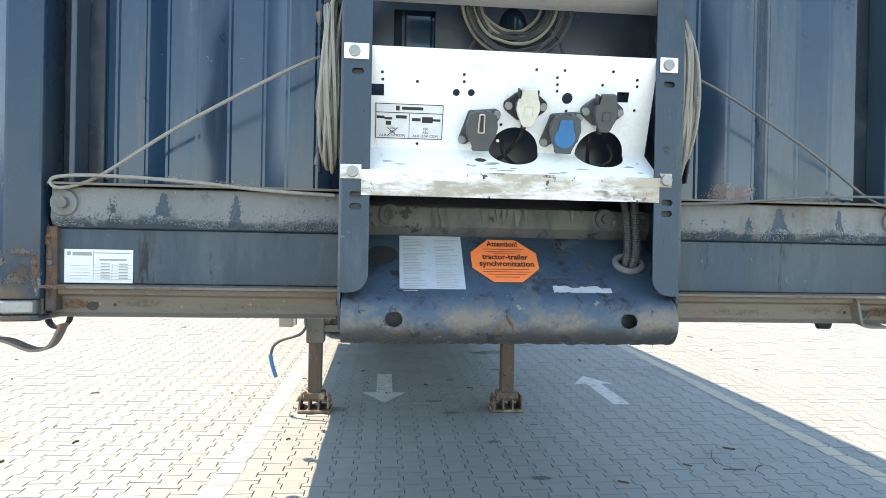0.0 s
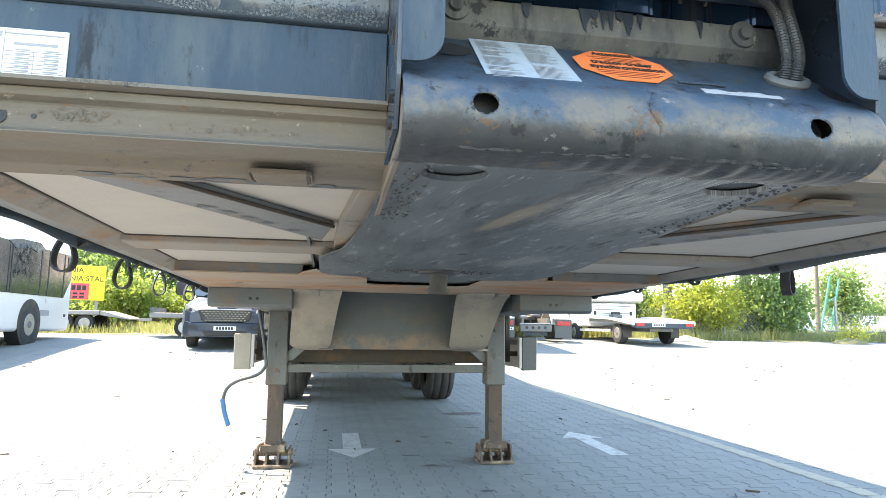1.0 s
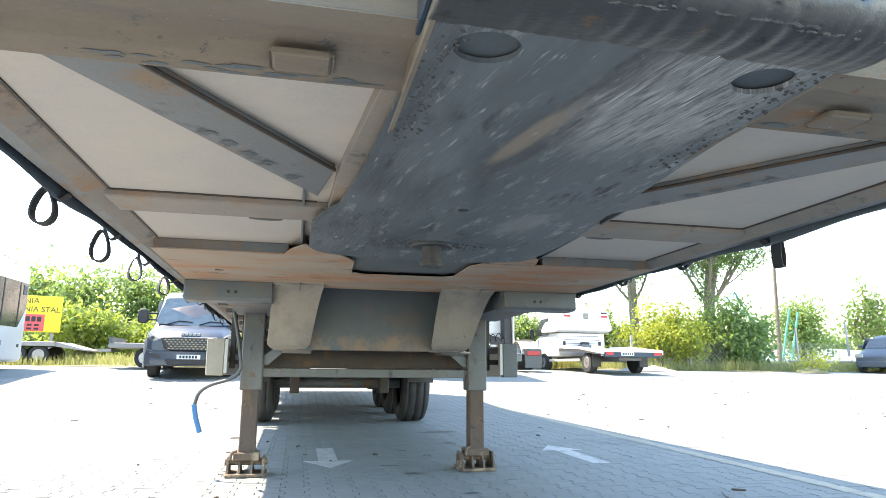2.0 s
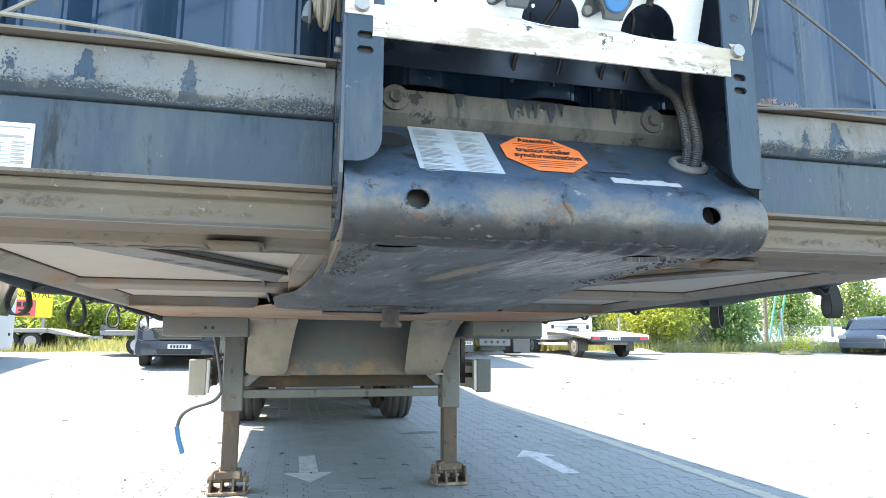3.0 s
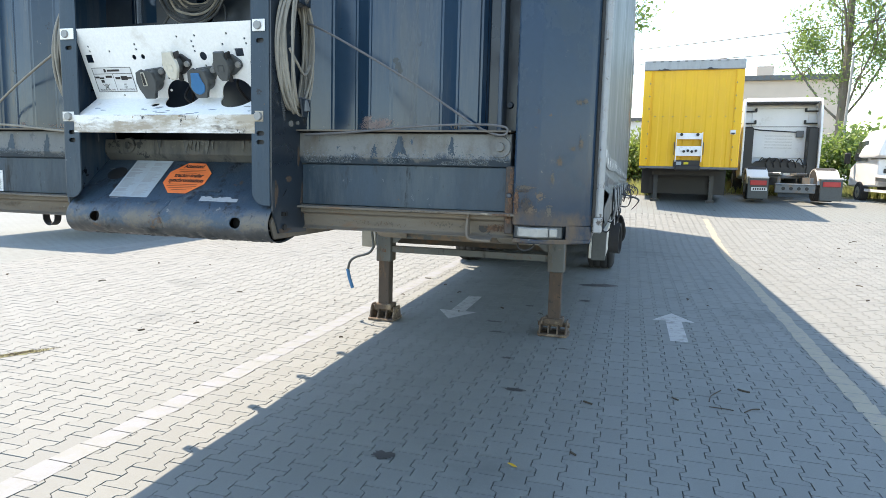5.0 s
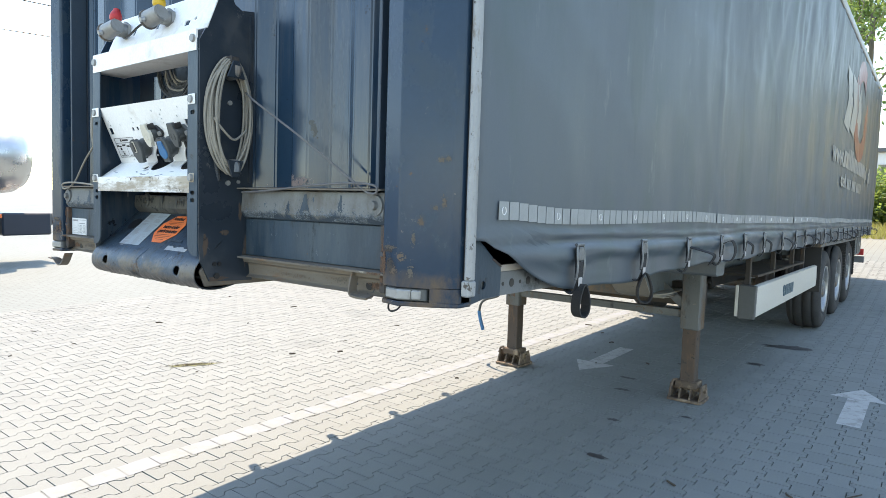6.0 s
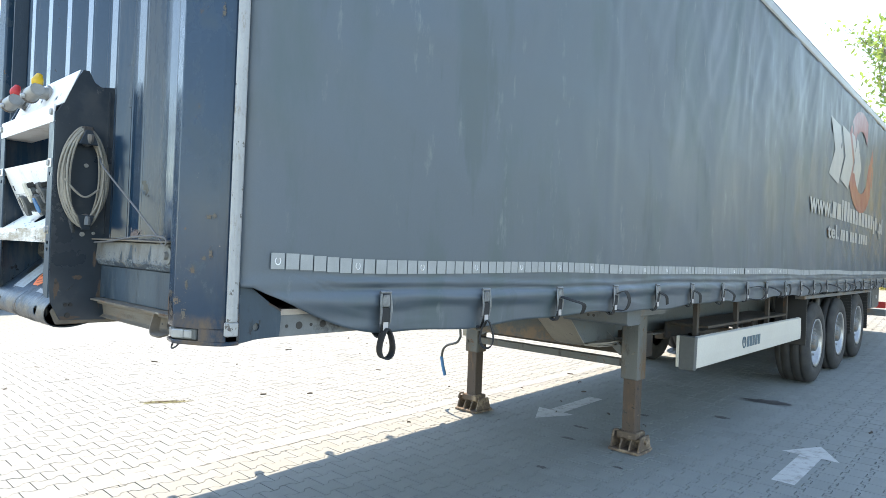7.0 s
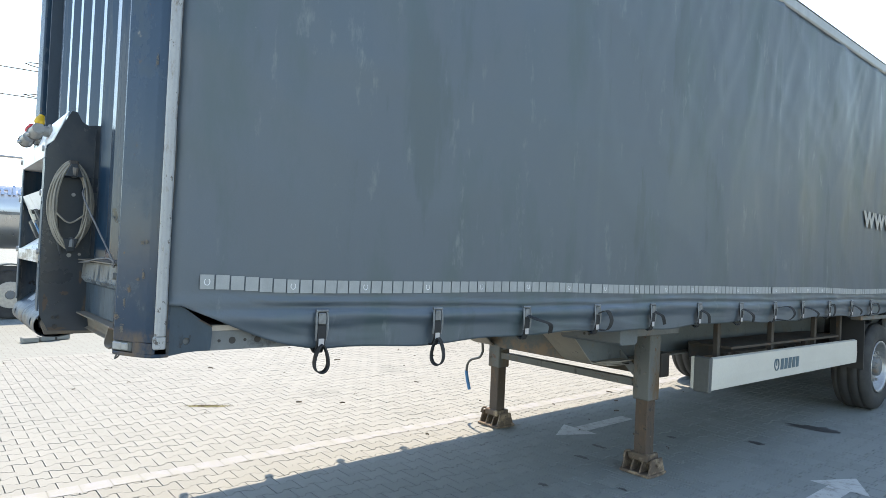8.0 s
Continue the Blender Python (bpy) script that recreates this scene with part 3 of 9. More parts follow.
def merge(bm, own):
    if bm is None:
        return own
    me = bpy.data.meshes.new("tmp")
    own.to_mesh(me)
    own.free()
    bm.from_mesh(me)
    bpy.data.meshes.remove(me)
    return bm


def prism(outline, a0, a1, axis="x", bevel=0.0, bm=None, m=None):
    """A closed outline, swept along an axis. outline: (y, z) for x, (x, z) for y, (x, y) for z."""
    own = bmesh.new()

    def at(p, a):
        return {"x": (a, p[0], p[1]), "y": (p[0], a, p[1]), "z": (p[0], p[1], a)}[axis]
    lo, hi = [own.verts.new(at(p, a0)) for p in outline], [own.verts.new(at(p, a1)) for p in outline]
    own.faces.new(lo)
    own.faces.new(hi[::-1])
    for i in range(len(lo)):
        j = (i + 1) % len(lo)
        own.faces.new((lo[i], hi[i], hi[j], lo[j]))
    if bevel:
        bmesh.ops.bevel(own, geom=own.edges[:], offset=bevel, segments=1, affect="EDGES")
    if m is not None:
        bmesh.ops.transform(own, matrix=m, verts=own.verts)
    return merge(bm, own)


def cyl(p0, p1, r0, r1=None, n=16, bm=None, bevel=0.0):
    own = bmesh.new()
    p0, p1 = Vector(p0), Vector(p1)
    d = p1 - p0
    m = Matrix.Translation((p0 + p1) / 2) @ d.to_track_quat("Z", "Y").to_matrix().to_4x4()
    bmesh.ops.create_cone(own, cap_ends=True, segments=n, radius1=r0, radius2=r0 if r1 is None else r1, depth=d.length, matrix=m)
    if bevel:
        rims = [e for e in own.edges if any(len(f.verts) > 4 for f in e.link_faces)]
        bmesh.ops.bevel(own, geom=rims, offset=bevel, segments=2, affect="EDGES")
    return merge(bm, own)


def smooth_line(points, steps=6, closed=False):
    """Catmull-Rom through the points."""
    p = [Vector(q) for q in points]
    out = []
    k = len(p)
    for i in range(k if closed else k - 1):
        a, b, c, d = (p[(i - 1) % k] if closed or i else p[0], p[i], p[(i + 1) % k], p[(i + 2) % k] if closed or i + 2 < k else p[-1])
        for s in range(steps):
            t = s / steps
            out.append(0.5 * (2 * b + (c - a) * t + (2 * a - 5 * b + 4 * c - d) * t * t + (3 * b - a - 3 * c + d) * t ** 3))
    if not closed:
        out.append(p[-1])
    return out


def tube(points, r, n=8, closed=False, bm=None, flat=None):
    """A round cord, or with flat=(half width, half thickness, up) a band, along points."""
    bm = bm or bmesh.new()
    pts = [Vector(p) for p in points]
    rings, k = [], len(pts)
    up = Vector((0, 0, 1))
    last = None
    for i, p in enumerate(pts):
        if closed:
            d = (pts[(i + 1) % k] - pts[i - 1]).normalized()
        else:
            d = (pts[min(i + 1, k - 1)] - pts[max(i - 1, 0)]).normalized()
        if flat:
            s = Vector(flat[2]).normalized()
        elif last is None:
            s = d.cross(up if abs(d.z) < 0.9 else Vector((1, 0, 0))).normalized()
        else:
            s = (last - d * last.dot(d)).normalized()
        last = s
        u = d.cross(s).normalized()
        rr = r(i / max(1, k - 1)) if callable(r) else r
        ring = []
        for j in range(n if not flat else 4):
            if flat:
                a, b = ((1, 1), (-1, 1), (-1, -1), (1, -1))[j]
                ring.append(bm.verts.new(p + s * (a * flat[0]) + u * (b * flat[1])))
            else:
                w = 2 * math.pi * j / n
                ring.append(bm.verts.new(p + (s * math.cos(w) + u * math.sin(w)) * rr))
        rings.append(ring)
    m = len(rings[0])
    for i in range(k if closed else k - 1):
        a, b = rings[i], rings[(i + 1) % k]
        for j in range(m):
            bm.faces.new((a[j], a[(j + 1) % m], b[(j + 1) % m], b[j]))
    if not closed:
        bm.faces.new(rings[0][::-1])
        bm.faces.new(rings[-1])
    return bm


def circle(cx, cy, r, n=20, ry=None):
    return [(cx + r * math.cos(2 * math.pi * i / n), cy + (ry or r) * math.sin(2 * math.pi * i / n)) for i in range(n)]


def rect(x0, x1, y0, y1):
    return [(x0, y0), (x1, y0), (x1, y1), (x0, y1)]


def plate(outline, holes, thick, m, bm=None):
    """A sheet with holes through it, drawn in (u, v) and set in the room by m; it is thick along +w."""
    own = bmesh.new()
    for loop in [outline, *holes]:
        vs = [own.verts.new((u, v, 0)) for u, v in loop]
        for i in range(len(vs)):
            own.edges.new((vs[i], vs[(i + 1) % len(vs)]))
    bmesh.ops.triangle_fill(own, use_beauty=True, use_dissolve=False, edges=own.edges[:], normal=(0, 0, 1))
    res = bmesh.ops.extrude_face_region(own, geom=own.faces[:])
    bmesh.ops.translate(own, vec=(0, 0, thick), verts=[g for g in res["geom"] if isinstance(g, bmesh.types.BMVert)])
    bmesh.ops.transform(own, matrix=m, verts=own.verts)
    return merge(bm, own)


def frame_of(origin, u, v):
    """The matrix that carries (u, v, w) to the room."""
    u, v = Vector(u).normalized(), Vector(v).normalized()
    w = u.cross(v).normalized()
    v = w.cross(u)
    m = Matrix((u, v, w)).transposed().to_4x4()
    return Matrix.Translation(origin) @ m


def words(name, text, size, m, material, parent, width=None, depth=0.0006, label="", bold=0.0):
    """Lettering in the built-in font, centred, as a flat mesh."""
    cu = bpy.data.curves.new(name, "FONT")
    cu.body, cu.size, cu.align_x, cu.align_y, cu.extrude, cu.offset = text, size, "CENTER", "CENTER", depth, bold
    tmp = bpy.data.objects.new(name, cu)
    scene.collection.objects.link(tmp)
    dg = bpy.context.evaluated_depsgraph_get()
    me = bpy.data.meshes.new_from_object(tmp.evaluated_get(dg))
    bpy.data.objects.remove(tmp)
    xs = [v.co.x for v in me.vertices]
    if width and xs:
        me.transform(Matrix.Diagonal((width / (max(xs) - min(xs)), 1, 1, 1)))
    me.transform(m)
    me.materials.clear()
    me.materials.append(material)
    ob = new(name, me)
    ob.parent = parent
    return tagged(ob, label=label)


def raw(name, verts, faces, material, parent=None, smooth=False):
    me = bpy.data.meshes.new(name)
    me.from_pydata(verts, [], faces)
    me.materials.append(material)
    if smooth:
        me.shade_smooth()
    ob = new(name, me)
    ob.parent = parent
    return ob


# ---- ground ----
def ground_z(y):
    """The yard is level by the trailer and climbs a little towards the hedge."""
    t = min(1, max(0, (y - 9.5) / 9.5))
    return 0.54 * t * t * (3 - 2 * t) + 0.028 * min(8, max(0, y - 18)) + 0.006 * min(40, max(0, y - 26))


COL, LEN, AMP = 0.1425, 0.190, 0.016
PAVED = (-7.0, 7.6, -1.6, 15.2)


def yard_material():
    """Concrete block paving far off: courses across, staggered in columns."""
    m = mat("paved_yard", (0.182, 0.203, 0.198), 0.88, tint=(0.160, 0.179, 0.174), scale=0.25, stain=(0.136, 0.152, 0.148), stain_scale=0.35, stain_cut=0.62, stain_soft=0.1,
            grime=(0.14, 0.136, 0.128), grime_scale=2.2, grime_cut=0.72, fine=60, bump=0.1)
    n, l = m.node_tree.nodes, m.node_tree.links
    p = n["Principled BSDF"]
    src = p.inputs["Base Color"].links[0].from_socket
    tc, mp, br = n.new("ShaderNodeTexCoord"), n.new("ShaderNodeMapping"), n.new("ShaderNodeTexBrick")
    mp.inputs["Rotation"].default_value = (0, 0, radians(90))
    l.new(tc.outputs["Object"], mp.inputs["Vector"])
    l.new(mp.outputs[0], br.inputs["Vector"])
    br.inputs["Scale"].default_value = 1.0
    br.inputs["Brick Width"].default_value, br.inputs["Row Height"].default_value = LEN, COL
    br.inputs["Mortar Size"].default_value, br.inputs["Mortar Smooth"].default_value = 0.005, 0.3
    br.inputs["Color1"].default_value, br.inputs["Color2"].default_value = (1.0, 1.0, 1.0, 1), (0.95, 0.95, 0.95, 1)
    br.inputs["Mortar"].default_value = (0.62, 0.6, 0.57, 1)
    mx = n.new("ShaderNodeMix")
    mx.data_type, mx.blend_type = "RGBA", "MULTIPLY"
    mx.inputs[0].default_value = 1.0
    l.new(src, mx.inputs[6])
    l.new(br.outputs["Color"], mx.inputs[7])
    l.new(mx.outputs[2], p.inputs["Base Color"])
    return m


def ground_sheet():
    xs = [-3000, -600, -150, -60, -30, -7.0, 7.6, 30, 60, 150, 600, 3000]
    ys = [-3000, -600, -100, -20, -1.6, 4, 9] + [9 + i for i in range(1, 12)] + [25, 30, 35, 40, 60, 150, 600, 3000]
    ys = sorted(set(ys + [15.2]))
    verts = [(x, y, ground_z(y) - (0.0095 if -7.01 <= x <= 7.61 and -1.61 <= y <= 15.21 else 0.004)) for y in ys for x in xs]
    k = len(xs)
    faces = [(j * k + i, j * k + i + 1, (j + 1) * k + i + 1, (j + 1) * k + i) for j in range(len(ys) - 1) for i in range(k - 1)]
    ob = raw("ground", verts, faces, yard_material())
    ob.data.materials.append(M["joint"])
    for p in ob.data.polygons:
        c = p.center
        if PAVED[0] < c.x < PAVED[1] and PAVED[2] < c.y < PAVED[3]:
            p.material_index = 1
    return tagged(ob, "pale grey concrete block paving of a truck yard", "ground", kind="structure")


ground = ground_sheet()


def paver_outline(gap=0.0022):
    h, a, b = COL / 2, LEN / 2, AMP
    right = [(h + b, -a), (h + b, -0.0575), (h - b, -0.0375), (h - b, 0.0375), (h + b, 0.0575), (h + b, a)]
    pts = [(x - gap, y + (gap if y < -a + 0.001 else -gap if y > a - 0.001 else 0)) for x, y in right]
    return pts + [(-x, y) for x, y in pts[::-1]]


def paver_shape():
    top = paver_outline(0.0034)
    rim = paver_outline(0.0025)
    k = len(top)
    verts = [(x, y, 0.0) for x, y in top] + [(x, y, -0.0030) for x, y in rim] + [(x, y, -0.016) for x, y in rim]
    faces = [tuple(range(k))]
    for lv in (0, k):
        for i in range(k):
            j = (i + 1) % k
            faces.append((lv + i, lv + k + i, lv + k + j, lv + j))
    return verts, faces


def lay_pavers():
    verts, faces = paver_shape()
    me = bpy.data.meshes.new("paver")
    me.from_pydata(verts, [], faces)
    me.materials.append(M["paver"])
    rng = random.Random(5)
    near, far_v, far_f = 0, [], []
    x0, x1, y0, y1 = PAVED
    c = int((x1 - x0) / COL)
    for i in range(c):
        x = x0 + (i + 0.5) * COL
        shift = LEN / 2 if i % 2 else 0.0
        for j in range(-1 if shift else 0, int((y1 - y0) / LEN) + 1):
            y = y0 + (j + 0.5) * LEN + shift
            z = ground_z(y) + rng.uniform(-0.0012, 0.0012)
            rise = (ground_z(y + 0.05) - ground_z(y - 0.05)) / 0.1
            tilt = rng.uniform(-0.007, 0.007) + rise, rng.uniform(-0.007, 0.007)
            if near < 300 and -0.5 < x < 1.9 and 1.35 < y < 4.6:
                near += 1
                ob = new("paver", me)
                ob.location, ob.rotation_euler = (x, y, z), (tilt[0], tilt[1], 0)
                ob.parent = ground
            else:
                base = len(far_v)
                far_v += [(x + a, y + b, z + w + tilt[0] * b - tilt[1] * a) for a, b, w in verts]
                far_f += [tuple(base + q for q in f) for f in faces]
    return tagged(raw("paving_field", far_v, far_f, M["paver"], ground), "interlocking grey concrete pavers", kind="stuff")


def strip(name, x0, y0, x1, y1, w, material, label, lift=0.0025):
    """A painted line on the paving, block by block so that the joints stay open."""
    bm = bmesh.new()
    n = int(math.hypot(x1 - x0, y1 - y0) / LEN)
    d = Vector((x1 - x0, y1 - y0, 0)).normalized()
    s = Vector((-d.y, d.x, 0))
    rng = random.Random(name)
    for i in range(n):
        a = Vector((x0, y0, 0)) + d * (i * LEN + 0.004)
        b = a + d * (LEN - 0.008)
        q = [a - s * (w / 2 + rng.uniform(-0.012, 0.012)), a + s * (w / 2 + rng.uniform(-0.012, 0.012)), b + s * (w / 2 + rng.uniform(-0.012, 0.012)), b - s * (w / 2 + rng.uniform(-0.012, 0.012))]
        vs = [bm.verts.new((p.x, p.y, ground_z(p.y) + lift)) for p in q]
        bm.faces.new(vs)
    return tagged(part(name, bm, material), label, "road marking", kind="structure")


strip("road_line", 2.80, -1.2, 3.17, 14.8, 0.13, M["line_yellow"], "faded cream painted bay line on paving")
strip("road_line", -1.27, -1.2, -1.02, 14.8, 0.15, M["line_faint"], "faded white painted bay line on paving")


def arrow(x, y, turn):
    out = [(-0.075, 0), (0.075, 0), (0.075, 0.78), (0.20, 0.78), (0, 1.14), (-0.20, 0.78), (-0.075, 0.78)]
    bm = bmesh.new()
    vs = [bm.verts.new((u, v, 0)) for u, v in out]
    bm.faces.new(vs)
    for cut in [k * LEN for k in range(1, 6)]:
        bmesh.ops.bisect_plane(bm, geom=bm.verts[:] + bm.edges[:] + bm.faces[:], plane_co=(0, cut, 0), plane_no=(0, 1, 0))
    bmesh.ops.transform(bm, matrix=pose(x, y, 0.0026, 0, 0, turn), verts=bm.verts)
    ob = part("painted_arrow", bm, M["line_white"])
    return tagged(ob, "worn white arrow painted on the paving", "road marking", kind="structure")


arrow(1.85, 3.95, 0)
arrow(-0.265, 5.17, 180)


# ---- the parked curtain-side trailer; it stands nose-up on its landing legs ----
SLOPE = 0.018
trailer = thing("semi_trailer", "dark blue and grey curtain-side semi-trailer standing unhitched on its landing legs", "trailer", m=pose(0, -0.023, 0, -math.degrees(math.atan(SLOPE))))
HALF, TOP, LONG = 1.262, 3.99, 13.45
PLATE_X = 0.374
RIGHT_X = 0.363


def mirrored(fn):
    for s in (-1, 1):
        fn(s)


RIB, DEEP, FACE = 0.2765, 0.044, 0.028


def wall_profile():
    """Outline of the corrugated wall across the front: outer and inner flats with broad slopes between them."""
    prof = [(-0.955, 0.085), (-0.953, FACE + DEEP * 0.6), (-0.947, FACE + DEEP * 0.5), (-0.930, FACE + DEEP)]
    x = -0.860
    while x < 0.93:
        prof += [(x, FACE + DEEP), (x + 0.062, FACE), (x + 0.132, FACE), (x + 0.194, FACE + DEEP)]
        x += RIB
    prof = [q for q in prof if q[0] < 0.93]
    return prof + [(0.930, prof[-1][1]), (0.947, FACE + DEEP * 0.5), (0.955, 0.085)]


PROF = wall_profile()


def wall_y(x):
    return float(np.interp(x, [q[0] for q in PROF], [q[1] for q in PROF]))


def rib_wall():
    """Corrugated front wall: trapezoid ribs."""
    bm = bmesh.new()
    back = [(u, v + 0.003) for u, v in PROF]
    zs = [1.575, TOP - 0.02]
    for line in (PROF, back):
        g = [[bm.verts.new((u, v, z)) for u, v in line] for z in zs]
        for i in range(len(line) - 1):
            bm.faces.new((g[0][i], g[0][i + 1], g[1][i + 1], g[1][i]))
    creases = [e for e in bm.edges if abs(e.verts[0].co.z - e.verts[1].co.z) > 1 and len(e.link_faces) == 2]
    bmesh.ops.bevel(bm, geom=creases, offset=0.006, segments=2, affect="EDGES")
    return part("front_wall", bm, M["blue"], trailer, "dark blue corrugated steel front wall, scuffed and dusty, with painted pale reflections")


def speckle(name, at, u, v, w, h, n, seed, mt, parent, big=0.006):
    """Flaking or rusting spot: many small ragged chips, dense in the middle and scattered at the edge; at(u, v, lift) gives the place."""
    r = random.Random(seed)
    verts, faces = [], []
    for k in range(n):
        cu, cv = u + r.gauss(0, w * 0.42), v + r.gauss(0, h * 0.42)
        e = math.hypot((cu - u) / w, (cv - v) / h)
        sz = big * r.uniform(0.15, 1.0) * max(0.25, 1.15 - e)
        lift = 0.0006 + 0.0001 * (k % 9)
        base = len(verts)
        m = 6
        turn = r.uniform(0, 6.28)
        for i in range(m):
            q = turn + 2 * math.pi * i / m
            rr = sz * r.uniform(0.45, 1.25)
            verts.append(tuple(at(cu + rr * math.cos(q), cv + rr * 1.3 * math.sin(q), lift)))
        faces.append(tuple(range(base, base + m)))
    return tagged(raw(name, verts, faces, mt, parent), kind="stuff")


front_wall = rib_wall()
part("wall_lining", box(-1.20, 1.20, 0.11, 0.125, 1.36, TOP - 0.05), M["black_sheet"], trailer)


def corner_post(s):
    x0, x1, fold = 1.047, HALF, 1.118

    def skin(lift=0.0, inner=x0, outer=None):
        """Front outline of the post: a narrow inner facet, a fold, and a broad facet turned outwards."""
        line = [(inner, -0.024 - lift), (inner + 0.004, -0.031 - lift), (fold, -0.045 - lift), (1.196, -0.002 - lift), (1.243, 0.026 - lift * 0.7), (x1 - 0.004, 0.042), (x1, 0.050)]
        if outer:
            line = [q for q in line if q[0] < outer - 0.01] + [(outer, -0.045 + (outer - fold) * 0.55 - lift)]
        return [(s * x, y) for x, y in line]
    post = part("corner_post", prism([(s * x0, 0.10)] + skin() + [(s * x1, 0.10)], 1.318, TOP, "z", 0.003), M["post"], trailer, "dark blue steel corner post with rusty scrapes low down")
    # foot with the lamp pocket
    part("post_foot", prism([(s * x0, 0.10)] + skin(0.0015) + [(s * x1, 0.10)], 1.268, 1.281, "z", 0.003), M["post"], post)
    part("post_foot", prism([(s * x0, 0.10)] + [(x, y + 0.022) for x, y in skin()[:-2]] + [(s * x1, 0.052), (s * x1, 0.10)], 1.2805, 1.3185, "z", 0.001), M["black_sheet"], post)
    part("post_foot", prism([(s * 1.196, 0.06)] + [q for q in skin() if abs(q[0]) > 1.19] + [(s * x1, 0.09), (s * 1.196, 0.09)], 1.2808, 1.3178, "z", 0.0005), M["post"], post)
    if s > 0:
        part("lamp_lead", tube(smooth_line([(1.062, -0.012, 1.272), (1.068, -0.022, 1.254), (1.086, -0.030, 1.248), (1.106, -0.026, 1.256), (1.112, -0.016, 1.272)], 6), 0.0028, 6), M["black"], post, "loop of black lamp lead", smooth=True)
    lamp = part("marker_lamp", prism([(s * 1.056, 0.01)] + skin(-0.004, 1.056, 1.186) + [(s * 1.186, 0.03)], 1.283, 1.316, "z", 0.002), M["plastic"], post, "white front marker lamp in a black frame")
    part("lamp_lens", prism([(s * 1.062, 0.0)] + skin(0.002, 1.062, 1.150) + [(s * 1.150, 0.02)], 1.286, 1.313, "z", 0.003), M["lens"], lamp)
    part("lamp_lens", prism([(s * 1.152, 0.0), (s * 1.152, -0.0283), (s * 1.174, -0.0163), (s * 1.174, 0.02)], 1.287, 1.312, "z", 0.003), M["lens"], lamp)
    # channel between post and wall: dark back, upright flange and rivets
    xa, xb = sorted((s * 0.950, s * 1.046))
    chan = part("post_channel", box(xa, xb, 0.062, 0.066, 1.29, TOP - 0.1), M["black_sheet"], post, "dark recessed channel beside the post")
    bm = box(s * 0.990, s * 1.003, -0.006, 0.0615, 1.582, TOP - 0.1, 0.002)
    rail = part("post_rail", bm, M["post_rail"], post, "narrow upright flange, rusting at its foot")
    part("post_rail", box(s * 1.022, s * 1.046, -0.014, 0.04, 1.29, 1.482, 0.003), M["rail_rust"], post)
    for z in (1.66, 2.05, 2.5, 3.0, 3.5):
        part("rivet", cyl((s * 1.014, 0.0625, z), (s * 1.014, 0.050, z), 0.011, 0.008, 10), M["post_rail"], chan)
    for z in (1.40,):
        part("rivet", cyl((s * 1.034, -0.013, z), (s * 1.034, -0.019, z), 0.009, 0.006, 10), M["post_rail"], rail)
    # rust breaking through the paint of the post
    def face(u, v, lift):
        return Vector((s * u, -0.045 + (0.2 * (fold - u) if u < fold else 0.555 * (u - fold)) - lift, v))

    def edge(u, v, lift):
        return Vector((s * (x1 + lift), u, v))
    for k, (fn, u, z, w, h, n) in enumerate(((face, 1.215, 1.660, 0.012, 0.010, 26), (face, 1.232, 1.664, 0.008, 0.010, 18), (face, 1.172, 1.498, 0.010, 0.020, 40), (face, 1.205, 1.535, 0.012, 0.008, 18),
                                             (face, 1.155, 1.450, 0.006, 0.03, 30), (face, 1.085, 1.424, 0.035, 0.008, 46), (face, 1.125, 1.402, 0.02, 0.02, 30), (face, 1.10, 1.362, 0.03, 0.02, 40), (face, 1.150, 1.362, 0.012, 0.03, 24),
                                             (face, 1.226, 1.55, 0.010, 0.03, 22), (face, 1.236, 2.29, 0.010, 0.04, 26), (edge, 0.08, 1.64, 0.006, 0.03, 18), (edge, 0.075, 1.44, 0.008, 0.05, 26))):
        speckle("rust_speckle", fn, u, z, w, h, n * 2, 200 + k + (50 if s > 0 else 0), M["old_rust"], post, 0.0040)
    # rust eating out of the seam between post and beam, and on the inner facet above the lamp
    def seam(u, v, lift):
        return Vector((s * u, -0.0142 - lift, v))
    for k, (fn, u, z, w, h, n, big) in enumerate(((seam, 1.036, 1.40, 0.008, 0.060, 190, 0.0052), (seam, 1.040, 1.455, 0.007, 0.030, 110, 0.0050), (seam, 1.034, 1.335, 0.010, 0.030, 130, 0.0055),
                                                  (face, 1.058, 1.385, 0.010, 0.050, 170, 0.0046), (face, 1.085, 1.375, 0.028, 0.034, 210, 0.0042), (face, 1.075, 1.415, 0.030, 0.008, 80, 0.0034))):
        speckle("rust_speckle", fn, u, z, w, h, n, 700 + k + (50 if s > 0 else 0), M["seam_rust" if k < 4 else "rail_rust"], post, big)
    # aluminium curtain-end profile on the side
    tube_out = [(s * (HALF + 0.009), 0.050), (s * (HALF + 0.017), 0.042), (s * (HALF + 0.027), 0.045), (s * (HALF + 0.031), 0.058), (s * (HALF + 0.028), 0.074), (s * (HALF + 0.018), 0.082), (s * (HALF + 0.009), 0.082)]
    prof = part("curtain_profile", prism(tube_out, 1.345, TOP - 0.06, "z", 0.002), M["profile"], post, "scratched pale aluminium curtain tensioner profile")
    part("profile_seal", box(s * (HALF + 0.0006), s * (HALF + 0.0086), 0.058, 0.088, 1.30, TOP - 0.06), M["black"], prof)
    part("profile_shoe", box(s * (HALF + 0.004), s * (HALF + 0.029), 0.042, 0.080, 1.300, 1.344, 0.004), M["profile"], prof)
    # foot plate behind it
    m = frame_of((s * (HALF - 0.007), 0.095, 1.282), (0, 1, 0), (0, 0, 1))
